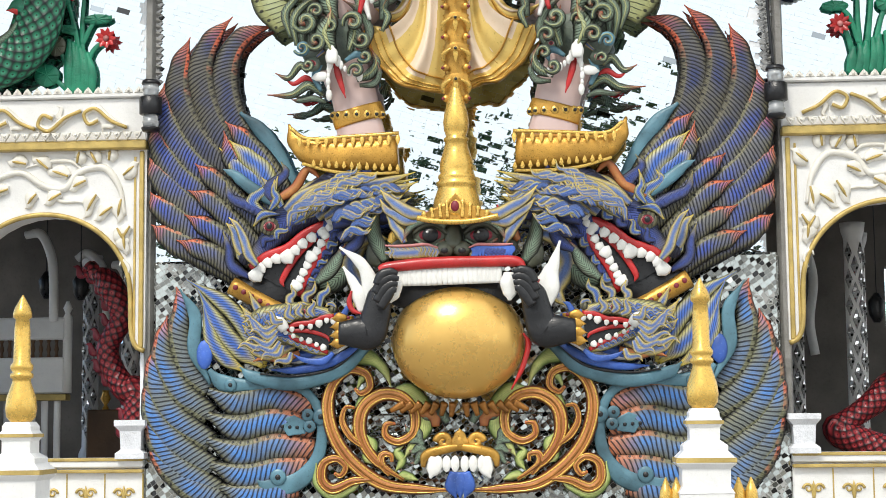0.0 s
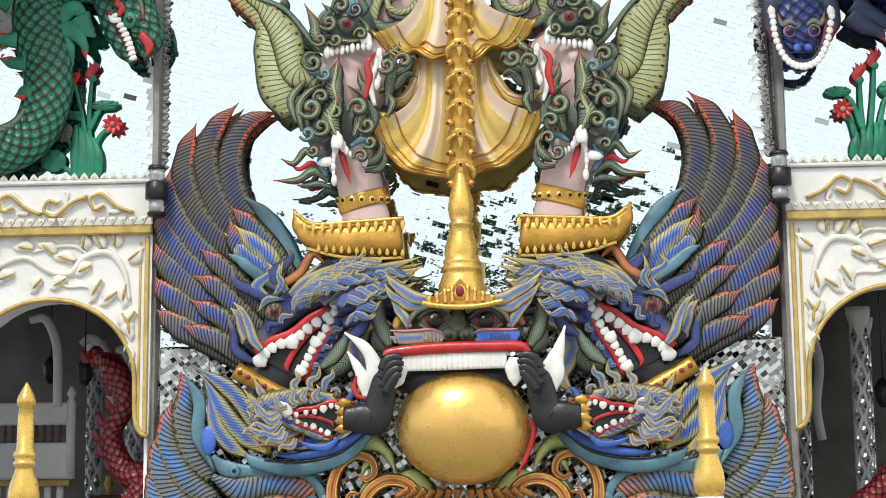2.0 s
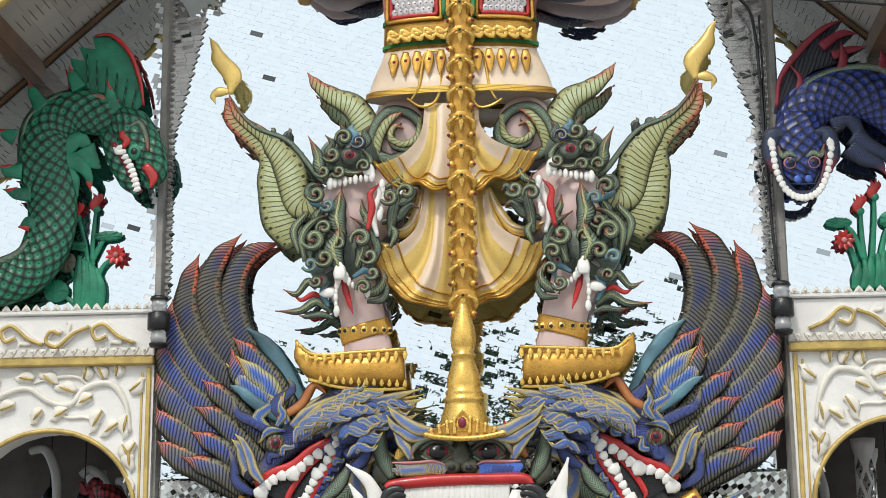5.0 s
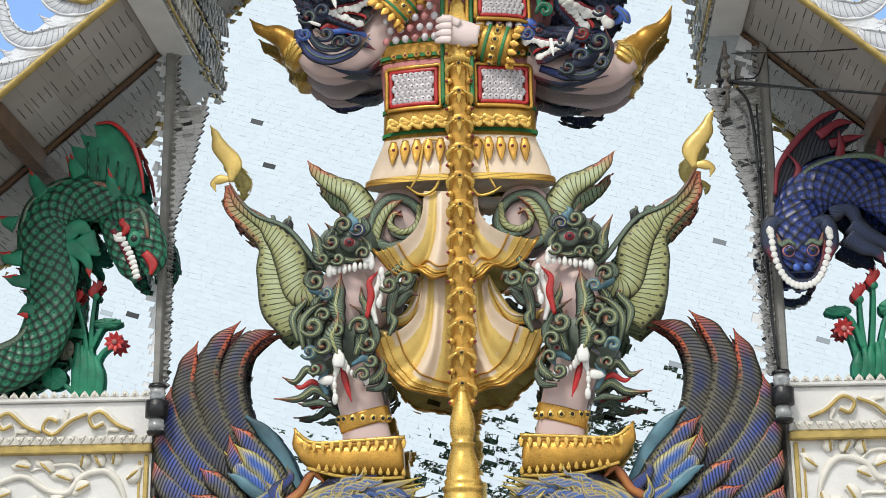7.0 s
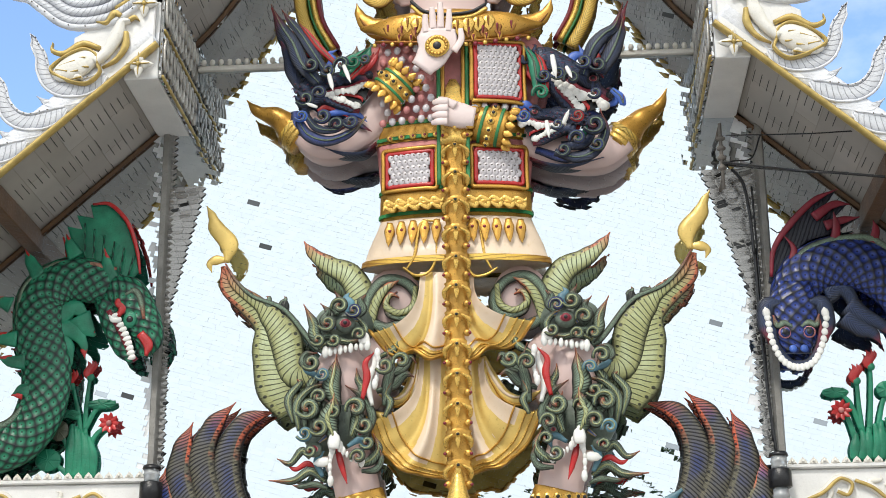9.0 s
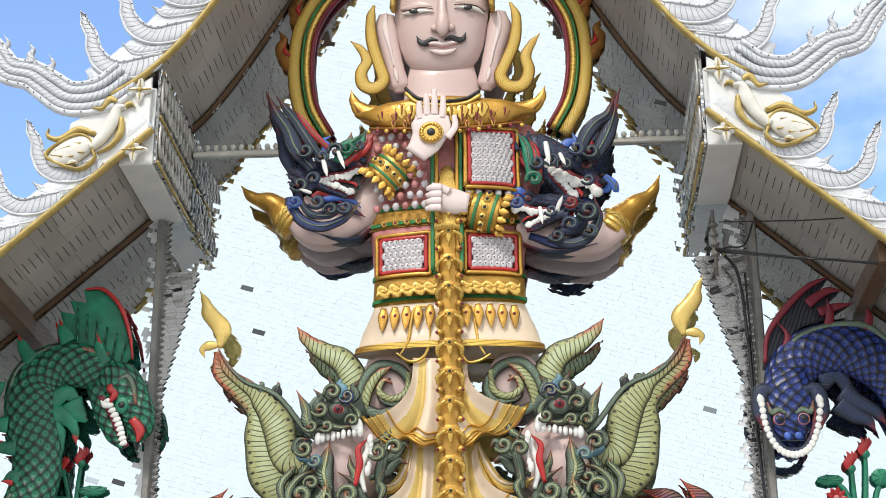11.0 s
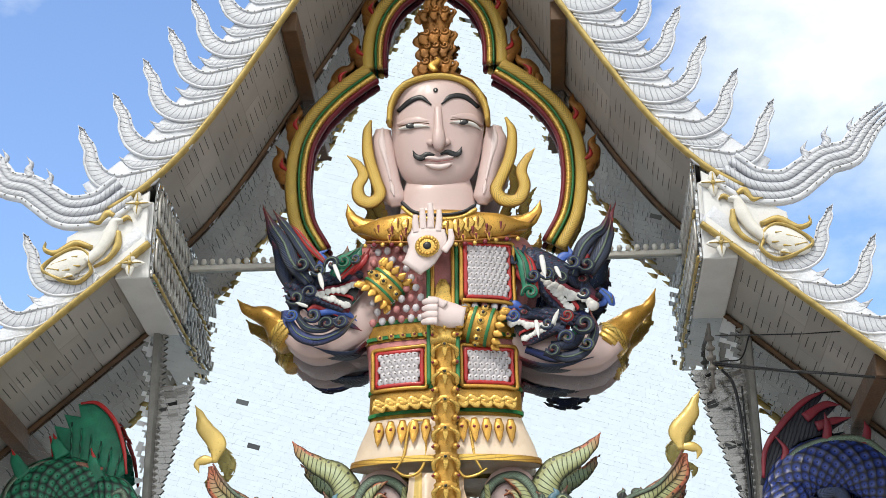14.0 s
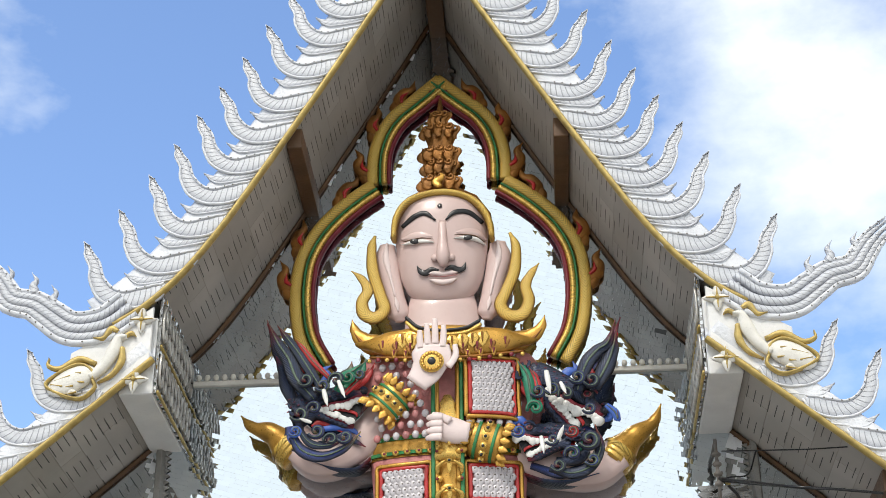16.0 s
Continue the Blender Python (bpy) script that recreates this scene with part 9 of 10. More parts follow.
for pts, w in (([(-0.427, -3.4, 12.102), (-0.286, -3.4, 12.202), (-0.145, -3.4, 12.236), (-0.019, -3.4, 12.124)], [0.03, 0.036, 0.034, 0.012]), ([(0.114, -3.4, 12.125), (0.227, -3.4, 12.234), (0.396, -3.4, 12.242), (0.555, -3.4, 12.129)], [0.012, 0.034, 0.036, 0.03])):
    sweep(g, onface(pts, 0.02), w, 0.03, "black", 18, 8)
for pts in ([(-0.245, -3.4, 11.509), (-0.203, -3.4, 11.428), (-0.134, -3.4, 11.402), (-0.072, -3.4, 11.446), (0.017, -3.4, 11.426)], [(0.350, -3.4, 11.537), (0.314, -3.4, 11.452), (0.245, -3.4, 11.432), (0.177, -3.4, 11.466), (0.093, -3.4, 11.431)]):
    sweep(g, onface(pts, 0.04), [0.006, 0.034, 0.044, 0.03, 0.014], 0.03, "black", 22, 8)
ball(g, onface([(0.038, -3.4, 12.333)], 0.02)[0], (0.03, 0.02, 0.034), "black", 10)
ball(g, onface([(0.038, -3.4, 12.325)], 0.035)[0], (0.008, 0.012, 0.01), "ivory", 6)
# half-closed eyes under heavy lids
for pts, ir in (([(-0.412, -3.4, 11.851), (-0.293, -3.4, 11.854), (-0.182, -3.4, 11.857), (-0.042, -3.4, 11.826)], [(-0.272, -3.4, 11.853)]), ([(0.223, -3.4, 11.878), (0.348, -3.4, 11.888), (0.474, -3.4, 11.882), (0.570, -3.4, 11.837)], [(0.376, -3.4, 11.879)])):
    q = onface(pts, 0.0)
    sweep(g, [(p[0], p[1] + 0.03, p[2] + 0.075) for p in q], [0.02, 0.065, 0.07, 0.02], 0.06, "skin", 18, 12)
    sweep(g, [(p[0], p[1] - 0.04, p[2] - 0.012) for p in q], [0.006, 0.032, 0.03, 0.006], 0.05, "ivory", 14, 8)
    sweep(g, [(p[0], p[1] - 0.09, p[2] + 0.022) for p in q], [0.005, 0.009, 0.009, 0.005], 0.02, "brown", 16, 6)
    i0 = onface(ir, 0.05)[0]
    ball(g, (i0[0], i0[1] - 0.02, i0[2] - 0.008), (0.062, 0.034, 0.04), "black", 12)
    # catchlight of the iris, modelled as a tiny pale bead
    ball(g, (i0[0] - 0.02, i0[1] - 0.048, i0[2] + 0.002), (0.009, 0.009, 0.008), "ivory", 6)
n0 = onface([(0.065, -3.4, 12.111), (0.069, -3.4, 11.853), (0.074, -3.4, 11.613), (0.074, -3.4, 11.534)], 0.0)
sweep(g, [(n0[0][0], n0[0][1] + 0.03, n0[0][2]), (n0[1][0], n0[1][1] - 0.06, n0[1][2]), (n0[2][0], n0[2][1] - 0.16, n0[2][2]), (n0[3][0], n0[3][1] - 0.03, n0[3][2])], [0.05, 0.055, 0.085, 0.05], [0.05, 0.1, 0.16, 0.08], "skin", 18, 14)
for dx in (-0.095, 0.095):
    ball(g, (n0[2][0] + dx, n0[2][1] - 0.05, n0[2][2] - 0.02), (0.058, 0.09, 0.05), "skin", 12)
    ball(g, (n0[2][0] + dx * 0.6, n0[2][1] - 0.13, n0[2][2] - 0.065), (0.024, 0.02, 0.012), "maroon", 8)
sweep(g, onface([(-0.121, -3.4, 11.393), (-0.017, -3.4, 11.396), (0.072, -3.4, 11.377), (0.162, -3.4, 11.396), (0.252, -3.4, 11.400)], 0.02), [0.01, 0.03, 0.026, 0.03, 0.01], 0.06, "palm", 18, 8)
sweep(g, onface([(-0.087, -3.4, 11.306), (-0.004, -3.4, 11.286), (0.071, -3.4, 11.275), (0.154, -3.4, 11.287), (0.230, -3.4, 11.315)], 0.02), [0.01, 0.036, 0.04, 0.036, 0.01], 0.07, "palm", 18, 8)
sweep(g, onface([(-0.114, -3.4, 11.354), (0.072, -3.4, 11.338), (0.244, -3.4, 11.361)], 0.06), [0.003, 0.007, 0.003], 0.02, "pinkred", 14, 6)
for pts in ([(-0.628, -3, 11.913), (-0.640, -3, 11.704), (-0.575, -3, 11.399), (-0.525, -3, 11.162), (-0.483, -3, 10.958), (-0.468, -3, 10.850)], [(0.740, -3, 11.897), (0.749, -3, 11.672), (0.679, -3, 11.359), (0.632, -3, 11.127), (0.600, -3, 10.942), (0.584, -3, 10.836)]):
    sweep(g, pts, [0.1, 0.155, 0.125, 0.12, 0.13, 0.06], [0.16, 0.22, 0.2, 0.2, 0.18, 0.08], "skin", 28, 12)
    sweep(g, [(p[0], p[1] - 0.19, p[2]) for p in pts[:4]], [0.015, 0.045, 0.02, 0.015], 0.05, "palm", 20, 8)
    sweep(g, [(p[0], p[1] - 0.19, p[2]) for p in pts[3:5]], [0.01, 0.03, 0.01], 0.04, "palm", 12, 8)
# hair band, crown and side ribbons
sweep(g, [(-0.538, -3.4, 11.922), (-0.519, -3.4, 12.164), (-0.421, -3.4, 12.380), (-0.223, -3.4, 12.511), (0.075, -3.4, 12.555), (0.344, -3.4, 12.492), (0.538, -3.4, 12.334), (0.646, -3.4, 12.108), (0.675, -3.4, 11.881)], [0.035, 0.045, 0.05, 0.05, 0.055, 0.05, 0.05, 0.045, 0.035], 0.3, "ribbed", 50, 10)
hull(g, [(-0.601, -2.9, 12.05), (-0.574, -2.9, 12.351), (-0.405, -2.9, 12.616), (-0.169, -2.9, 12.747), (0.025, -2.9, 12.779)], "darkgold", y=-2.85, flatness=0.9, mid=HX)
c0 = (0.039, -2.95, 12.668)
lathe(g, (c0[0], -2.95, c0[2]), [(0.17, 0.0), (0.2, 0.1), (0.15, 0.22), (0.18, 0.36), (0.2, 0.5), (0.16, 0.6), (0.15, 0.68), (0.19, 0.8), (0.19, 0.92), (0.12, 1.04), (0.07, 1.1), (0.06, 1.18), (0.045, 1.24), (0.012, 1.45)], "darkgold", 24)
for k, (r, z, w) in enumerate(((0.2, 0.06, 0.07), (0.17, 0.3, 0.06), (0.19, 0.5, 0.07), (0.19, 0.84, 0.05), (0.09, 1.06, 0.035))):
    for i in range(5):
        an = radians(-80 + i * 40)
        x, y = c0[0] + r * math.sin(an), -2.95 - r * 1.6 * math.cos(an)
        flame(g, (x, y, c0[2] + z - 0.05), (x + 0.05 * math.sin(an), y - 0.05, c0[2] + z + 0.16), w, "darkgold", 0.15)
        sweep(g, scroll((x, c0[2] + z + 0.12), 0.05, 0.012, 200, 1.2, y - 0.06, 8), [0.02, 0.018, 0.008], 0.04, "darkgold", 12, 6)
flame(g, (c0[0], -3.5, c0[2] - 0.02), (c0[0], -3.35, c0[2] + 0.22), 0.06, "gold")
for pts in ([(-0.774, -3.3, 12.008), (-0.814, -3.3, 11.833), (-0.796, -3.3, 11.513), (-0.709, -3.3, 11.195), (-0.652, -3.3, 10.976), (-0.760, -3.3, 10.865), (-0.891, -3.3, 10.924), (-0.921, -3.3, 11.088), (-0.855, -3.3, 11.240), (-0.926, -3.3, 11.400), (-1.060, -3.3, 11.525)], [(0.892, -3.3, 11.978), (0.963, -3.3, 11.766), (0.932, -3.3, 11.435), (0.828, -3.3, 11.166), (0.755, -3.3, 10.976), (0.846, -3.3, 10.834), (1.016, -3.3, 10.842), (1.096, -3.3, 11.023), (1.062, -3.3, 11.225), (1.137, -3.3, 11.394), (1.238, -3.3, 11.531)]):
    sweep(g, pts, [0.02, 0.06, 0.075, 0.075, 0.08, 0.085, 0.085, 0.075, 0.07, 0.05, 0.008], [0.03, 0.08, 0.08, 0.08, 0.08, 0.08, 0.08, 0.08, 0.06, 0.04, 0.01], "ribbed", 60, 12)
figure = thing("statue", g, "painted guardian statue standing with a golden staff", "statue")

# halo arch on the wall
def inset(pts, d, n=40):
    """The curve drawn d metres towards its inner side."""
    c = spline(pts, n)
    out = []
    for i, p in enumerate(c):
        t = (c[min(i + 1, n)] - c[max(i - 1, 0)]).normalized()
        nr = t.cross(Vector((0, 1, 0)))
        out.append(p + nr * d)
    return out


halo = thing("halo_arch", None, "ogee arch of gold, green and red bands with flame points", "arch")
OG = [(-1.497, -2.1, 10.353), (-1.697, -2.1, 10.743), (-1.780, -2.1, 11.137), (-1.794, -2.1, 11.535), (-1.737, -2.1, 11.937), (-1.568, -2.1, 12.300), (-1.323, -2.1, 12.599), (-1.072, -2.1, 12.824), (-0.855, -2.1, 12.984)]
TOP = [(-0.855, -2.1, 12.984), (-0.858, -2.1, 13.243), (-0.832, -2.1, 13.504), (-0.746, -2.1, 13.782), (-0.584, -2.1, 14.042), (-0.344, -2.1, 14.265), (0.019, -2.1, 14.602)]
for s in (1, -1):
    T = lambda pts: pts if s > 0 else [(-p[0], p[1], p[2]) for p in pts]
    for d, w, mt, nm, dy in ((0.0, 0.085, "ribbed", "gold_band", -0.1), (0.1, 0.018, "green", "green_band", -0.14), (0.15, 0.045, "brass", "gold_band", -0.11), (0.215, 0.032, "maroon", "red_band", -0.06)):
        for path in (OG, TOP):
            part(nm, sweep(Geo(), [(p[0], p[1] + dy, p[2]) for p in inset(T(path), -d * s)], w, 0.15, mt, 60, 8), halo)
    for path, ks in ((OG, (15, 22, 33)), (TOP, (5, 20, 31))):
        c = spline(T(path), 40)
        for k in ks:
            t = (c[min(k + 1, 40)] - c[k - 1]).normalized()
            o = t.cross(Vector((0, 1, 0))) * s
            fg = Geo()
            b0 = c[k] + Vector((0, -0.03, 0))
            for j, m_ in ((0.0, 1.0), (-0.13, 0.7)):
                q = b0 + t * j
                sweep(fg, [q, q + o * 0.13 * m_ + t * 0.02, q + o * 0.19 * m_ + t * 0.14 * m_, q + o * 0.16 * m_ + t * 0.25 * m_, q + o * 0.24 * m_ + t * 0.38 * m_], [0.11 * m_, 0.1 * m_, 0.075 * m_, 0.05 * m_, 0.005], [0.15, 0.16, 0.12, 0.1, 0.02], "darkgold", 20, 10)
            sweep(fg, [b0 + o * 0.06 + Vector((0, -0.15, 0)), b0 + o * 0.13 + t * 0.06 + Vector((0, -0.16, 0)), b0 + o * 0.13 + t * 0.16 + Vector((0, -0.12, 0))], [0.02, 0.028, 0.006], 0.05, "red", 10, 8)
            part("flame_point", fg, halo, "dark gold flame point")

# ---- wall beasts and lotus reliefs ----
g = Geo()
body = [(-5.423, -2.6, 5.569), (-5.099, -2.6, 5.562), (-4.759, -2.6, 5.747), (-4.59, -2.6, 6.1), (-4.575, -2.6, 6.527), (-4.699, -2.6, 6.964), (-4.682, -2.6, 7.37), (-4.397, -2.6, 7.567), (-4.062, -2.6, 7.523), (-3.824, -2.6, 7.413)]
sweep(g, body, [0.24, 0.27, 0.28, 0.29, 0.29, 0.3, 0.3, 0.28, 0.26, 0.2], [0.2, 0.23, 0.24, 0.25, 0.25, 0.26, 0.26, 0.26, 0.24, 0.2], "greenscale", 70, 18)
sweep(g, [(-5.298, -2.7, 5.752), (-4.922, -2.7, 5.905), (-4.749, -2.7, 6.194), (-4.766, -2.7, 6.589), (-4.908, -2.7, 6.994), (-4.878, -2.7, 7.468), (-4.531, -2.7, 7.732), (-4.132, -2.7, 7.72), (-3.829, -2.7, 7.642)], 0.05, 0.08, "oldhide", 50, 8)
for pts in ([(-5.023, -2.75, 7.263), (-5.125, -2.75, 7.3), (-5.23, -2.75, 7.371)], [(-4.925, -2.75, 6.856), (-5.09, -2.75, 6.86), (-5.194, -2.75, 6.93)], [(-4.806, -2.75, 6.586), (-4.97, -2.75, 6.59), (-5.139, -2.75, 6.648)], [(-4.679, -2.75, 6.188), (-4.814, -2.75, 6.257), (-4.939, -2.75, 6.195)], [(-4.716, -2.75, 7.595), (-4.829, -2.75, 7.77), (-4.908, -2.75, 7.932)], [(-4.3, -2.75, 7.823), (-4.376, -2.75, 7.964), (-4.432, -2.75, 8.104)], [(-3.849, -2.75, 7.5), (-3.928, -2.75, 7.708), (-3.973, -2.75, 7.916)]):
    sweep(g, pts, [0.1, 0.07, 0.006], [0.06, 0.05, 0.006], "jade", 10, 8)
    q = [lerp(pts[0], pts[2], 0.5), pts[2]]
    sweep(g, q, [0.05, 0.006], 0.03, "red", 6, 8)
plate(g, [(p[0], 0, p[2]) for p in [(-4.404, -2.6, 7.67), (-4.373, -2.6, 8.015), (-4.454, -2.6, 8.228), (-4.27, -2.6, 8.187), (-4.349, -2.6, 8.365), (-4.145, -2.6, 8.323), (-4.189, -2.6, 8.486), (-3.987, -2.6, 8.494), (-3.76, -2.6, 8.275), (-3.621, -2.6, 7.922), (-3.566, -2.6, 7.645), (-3.698, -2.6, 7.512), (-4.008, -2.6, 7.727)]], -2.5, 0.06, "jade", 0.03)
sweep(g, [(-4.153, -2.62, 8.483), (-3.951, -2.62, 8.476), (-3.737, -2.62, 8.258), (-3.605, -2.62, 7.919), (-3.549, -2.62, 7.608)], [0.015, 0.026, 0.026, 0.015], 0.04, "red", 24, 8)
sweep(g, [(-4.415, -2.62, 7.668), (-4.402, -2.62, 7.875), (-4.483, -2.62, 8.086)], [0.05, 0.04, 0.01], 0.03, "red", 12, 8)
for k in range(6):
    a, b = lerp([(-4.204, -2.64, 7.729)][0], [(-3.696, -2.64, 7.542)][0], k / 5), lerp([(-4.237, -2.64, 8.251)][0], [(-3.627, -2.64, 7.849)][0], k / 5)
    sweep(g, [a, lerp(a, b, 0.5), b], 0.012, 0.02, "greenscale", 6, 6)
# head
sweep(g, [(-3.874, -2.8, 7.428), (-3.67, -2.8, 7.32), (-3.492, -2.8, 7.046), (-3.402, -2.8, 6.81), (-3.47, -2.8, 6.613)], [0.16, 0.24, 0.22, 0.18, 0.08], [0.2, 0.26, 0.24, 0.18, 0.08], "greenscale", 24, 14)
sweep(g, [(-3.917, -2.75, 7.299), (-3.82, -2.75, 6.993), (-3.707, -2.75, 6.723), (-3.568, -2.75, 6.554)], [0.14, 0.13, 0.1, 0.05], [0.18, 0.16, 0.12, 0.06], "greenscale", 20, 12)
sweep(g, [(-3.864, -2.95, 7.142), (-3.72, -2.95, 6.904), (-3.603, -2.95, 6.669), (-3.519, -2.95, 6.548)], 0.03, 0.05, "maroon", 18, 8)
for i in range(10):
    p = Vector(lerp([(-3.783, -3, 7.068)][0], [(-3.567, -3, 6.571)][0], i / 9)) + Vector((0.03 * math.sin(i / 9 * 3.1), 0, 0))
    tooth(g, p + Vector((0.04, 0, 0.02)), p + Vector((-0.04, -0.03, -0.01)), 0.03)
sweep(g, [(-3.733, -3.02, 7.024), (-3.799, -3.02, 7.026), (-3.847, -3.02, 7.081)], [0.03, 0.035, 0.01], 0.03, "ivory", 8, 8)
e = (-3.602, -3.03, 7.02)
ball(g, e, (0.08, 0.06, 0.1), "jade", 14)
ball(g, (e[0], e[1] - 0.05, e[2]), 0.04, "black", 10)
sweep(g, [(-3.751, -3, 7.067), (-3.691, -3, 7.166), (-3.747, -3, 7.235), (-3.674, -3, 7.334)], [0.03, 0.05, 0.05, 0.01], 0.04, "red", 14, 8)
sweep(g, [(-3.672, -3.02, 7.318), (-3.556, -3.02, 7.362), (-3.484, -3.02, 7.225), (-3.441, -3.02, 7.023)], [0.02, 0.04, 0.04, 0.02], 0.05, "oldhide", 16, 8)
sweep(g, [(-3.478, -3.02, 6.857), (-3.38, -3.02, 6.722), (-3.399, -3.02, 6.591)], [0.05, 0.06, 0.02], 0.04, "red", 10, 8)
# claw
for pts in ([(-4.53, -2.6, 7.094), (-4.308, -2.6, 7.223), (-4.169, -2.6, 7.118), (-4.077, -2.6, 6.913)], [(-4.488, -2.6, 6.958), (-4.29, -2.6, 6.953), (-4.161, -2.6, 6.782), (-4.137, -2.6, 6.615)], [(-4.494, -2.6, 6.858), (-4.375, -2.6, 6.754), (-4.318, -2.6, 6.587), (-4.335, -2.6, 6.455)], [(-4.235, -2.6, 7.12), (-4.161, -2.6, 6.996), (-4.058, -2.6, 6.913), (-4.039, -2.6, 6.926)]):
    sweep(g, pts, [0.14, 0.11, 0.05, 0.006], [0.1, 0.08, 0.04, 0.01], "jade", 16, 10)
    sweep(g, [lerp(pts[2], pts[3], 0.3), pts[3]], [0.045, 0.006], 0.03, "red", 6, 8)
thing("dragon_relief", g, "green scaled dragon relief with red fins on the mirror wall", "statue", "wall dragons")

g = Geo()
sweep(g, [(5.276, -2.6, 6.591), (5.082, -2.6, 7.118), (4.769, -2.6, 7.425), (4.434, -2.6, 7.521), (4.082, -2.6, 7.426), (3.877, -2.6, 7.186), (3.828, -2.6, 6.957)], [0.26, 0.3, 0.32, 0.31, 0.29, 0.26, 0.2], [0.2, 0.24, 0.26, 0.26, 0.25, 0.24, 0.2], "bluescale", 60, 18)
sweep(g, [(5.106, -2.7, 7.437), (4.793, -2.7, 7.747), (4.387, -2.7, 7.76), (4.032, -2.7, 7.637), (3.858, -2.7, 7.408), (3.818, -2.7, 7.211)], 0.05, 0.08, "oldhide", 40, 8)
plate(g, [(p[0], 0, p[2]) for p in [(3.603, -2.6, 7.294), (3.682, -2.6, 7.692), (3.874, -2.6, 7.991), (4.182, -2.6, 8.288), (4.444, -2.6, 8.382), (4.266, -2.6, 8.148), (4.556, -2.6, 8.207), (4.348, -2.6, 7.996), (4.667, -2.6, 8.033), (4.401, -2.6, 7.872), (4.079, -2.6, 7.781), (3.844, -2.6, 7.587), (3.694, -2.6, 7.258)]], -2.5, 0.06, "darkhide", 0.03)
sweep(g, [(3.636, -2.66, 7.353), (3.691, -2.66, 7.685), (3.902, -2.66, 7.983), (4.176, -2.66, 8.246), (4.453, -2.66, 8.374)], [0.02, 0.03, 0.04, 0.035, 0.006], 0.04, "maroon", 26, 8)
for pts in ([(4.16, -2.66, 8.042), (4.393, -2.66, 8.191), (4.582, -2.66, 8.185)], [(4.278, -2.66, 7.937), (4.472, -2.66, 7.998), (4.676, -2.66, 8.032)], [(4.373, -2.72, 7.758), (4.4, -2.72, 7.926), (4.382, -2.72, 8.096)], [(4.788, -2.72, 7.711), (4.833, -2.72, 7.858), (4.813, -2.72, 7.98)], [(3.833, -2.7, 7.243), (3.863, -2.7, 7.475), (3.909, -2.7, 7.674), (3.796, -2.7, 7.846)]):
    sweep(g, pts, [0.06, 0.045, 0.006], [0.05, 0.04, 0.006], "maroon", 12, 8)
# head, facing out
sweep(g, [(3.869, -2.9, 7.254), (3.855, -2.9, 6.992), (3.843, -2.9, 6.667), (3.838, -2.9, 6.442)], [0.2, 0.3, 0.26, 0.16], [0.2, 0.24, 0.24, 0.14], "bluescale", 22, 16)
for sx in (-1, 1):
    c = (3.852, -3.1, 6.661)
    ex = (c[0] + sx * 0.13, c[1], c[2])
    ball(g, ex, (0.075, 0.05, 0.07), "pinkred", 12)
    ball(g, (ex[0], ex[1] - 0.02, ex[2]), (0.06, 0.045, 0.058), "bluescale", 12)
    ball(g, (ex[0], ex[1] - 0.045, ex[2]), (0.035, 0.04, 0.035), "black", 10)
    sweep(g, [(ex[0] - sx * 0.08, ex[1], ex[2] + 0.06), (ex[0], ex[1], ex[2] + 0.11), (ex[0] + sx * 0.08, ex[1], ex[2] + 0.08), (ex[0] + sx * 0.12, ex[1], ex[2] + 0.2)], [0.02, 0.04, 0.04, 0.01], 0.05, "oldhide", 14, 8)
    sweep(g, [(c[0] + sx * 0.16, c[1] + 0.1, c[2] + 0.35), (c[0] + sx * 0.3, c[1] + 0.1, c[2] + 0.32), (c[0] + sx * 0.34, c[1] + 0.08, c[2] + 0.1), (c[0] + sx * 0.3, c[1] + 0.05, c[2] - 0.1)], [0.04, 0.1, 0.09, 0.03], 0.12, "darkhide", 18, 10)
    ball(g, (c[0] + sx * 0.06, c[1] - 0.03, c[2] - 0.19), 0.045, "blue", 10)
sweep(g, [(3.586, -3.05, 6.854), (3.606, -3.05, 6.531), (3.732, -3.05, 6.336), (3.833, -3.05, 6.301), (3.976, -3.05, 6.329), (4.094, -3.05, 6.518), (4.154, -3.05, 6.806)], 0.05, 0.05, "darkhide", 30, 8)
arc = spline([(3.539, -3.12, 6.849), (3.57, -3.12, 6.59), (3.67, -3.12, 6.363), (3.828, -3.12, 6.276), (4.003, -3.12, 6.335), (4.117, -3.12, 6.543), (4.178, -3.12, 6.831)], 22)
for i, p in enumerate(arc):
    tooth(g, p, p + Vector((0, -0.06, -0.05)), 0.036)
for p in (arc[0], arc[-1]):
    tooth(g, p, p + Vector((-0.02, -0.05, 0.1)), 0.04)
for pts in ([(4.216, -2.6, 7.143), (4.408, -2.6, 7.203), (4.515, -2.6, 7.003), (4.402, -2.6, 6.777)], [(4.453, -2.6, 7.005), (4.626, -2.6, 6.869), (4.802, -2.6, 6.766), (4.91, -2.6, 6.601)], [(4.411, -2.6, 6.875), (4.553, -2.6, 6.741), (4.701, -2.6, 6.672), (4.781, -2.6, 6.54)]):
    sweep(g, pts, [0.14, 0.1, 0.07, 0.006], [0.1, 0.08, 0.05, 0.01], "darkhide", 18, 10)
thing("dragon_relief", g, "dark blue scaled dragon relief with red fins on the mirror wall", "statue", "wall dragons")


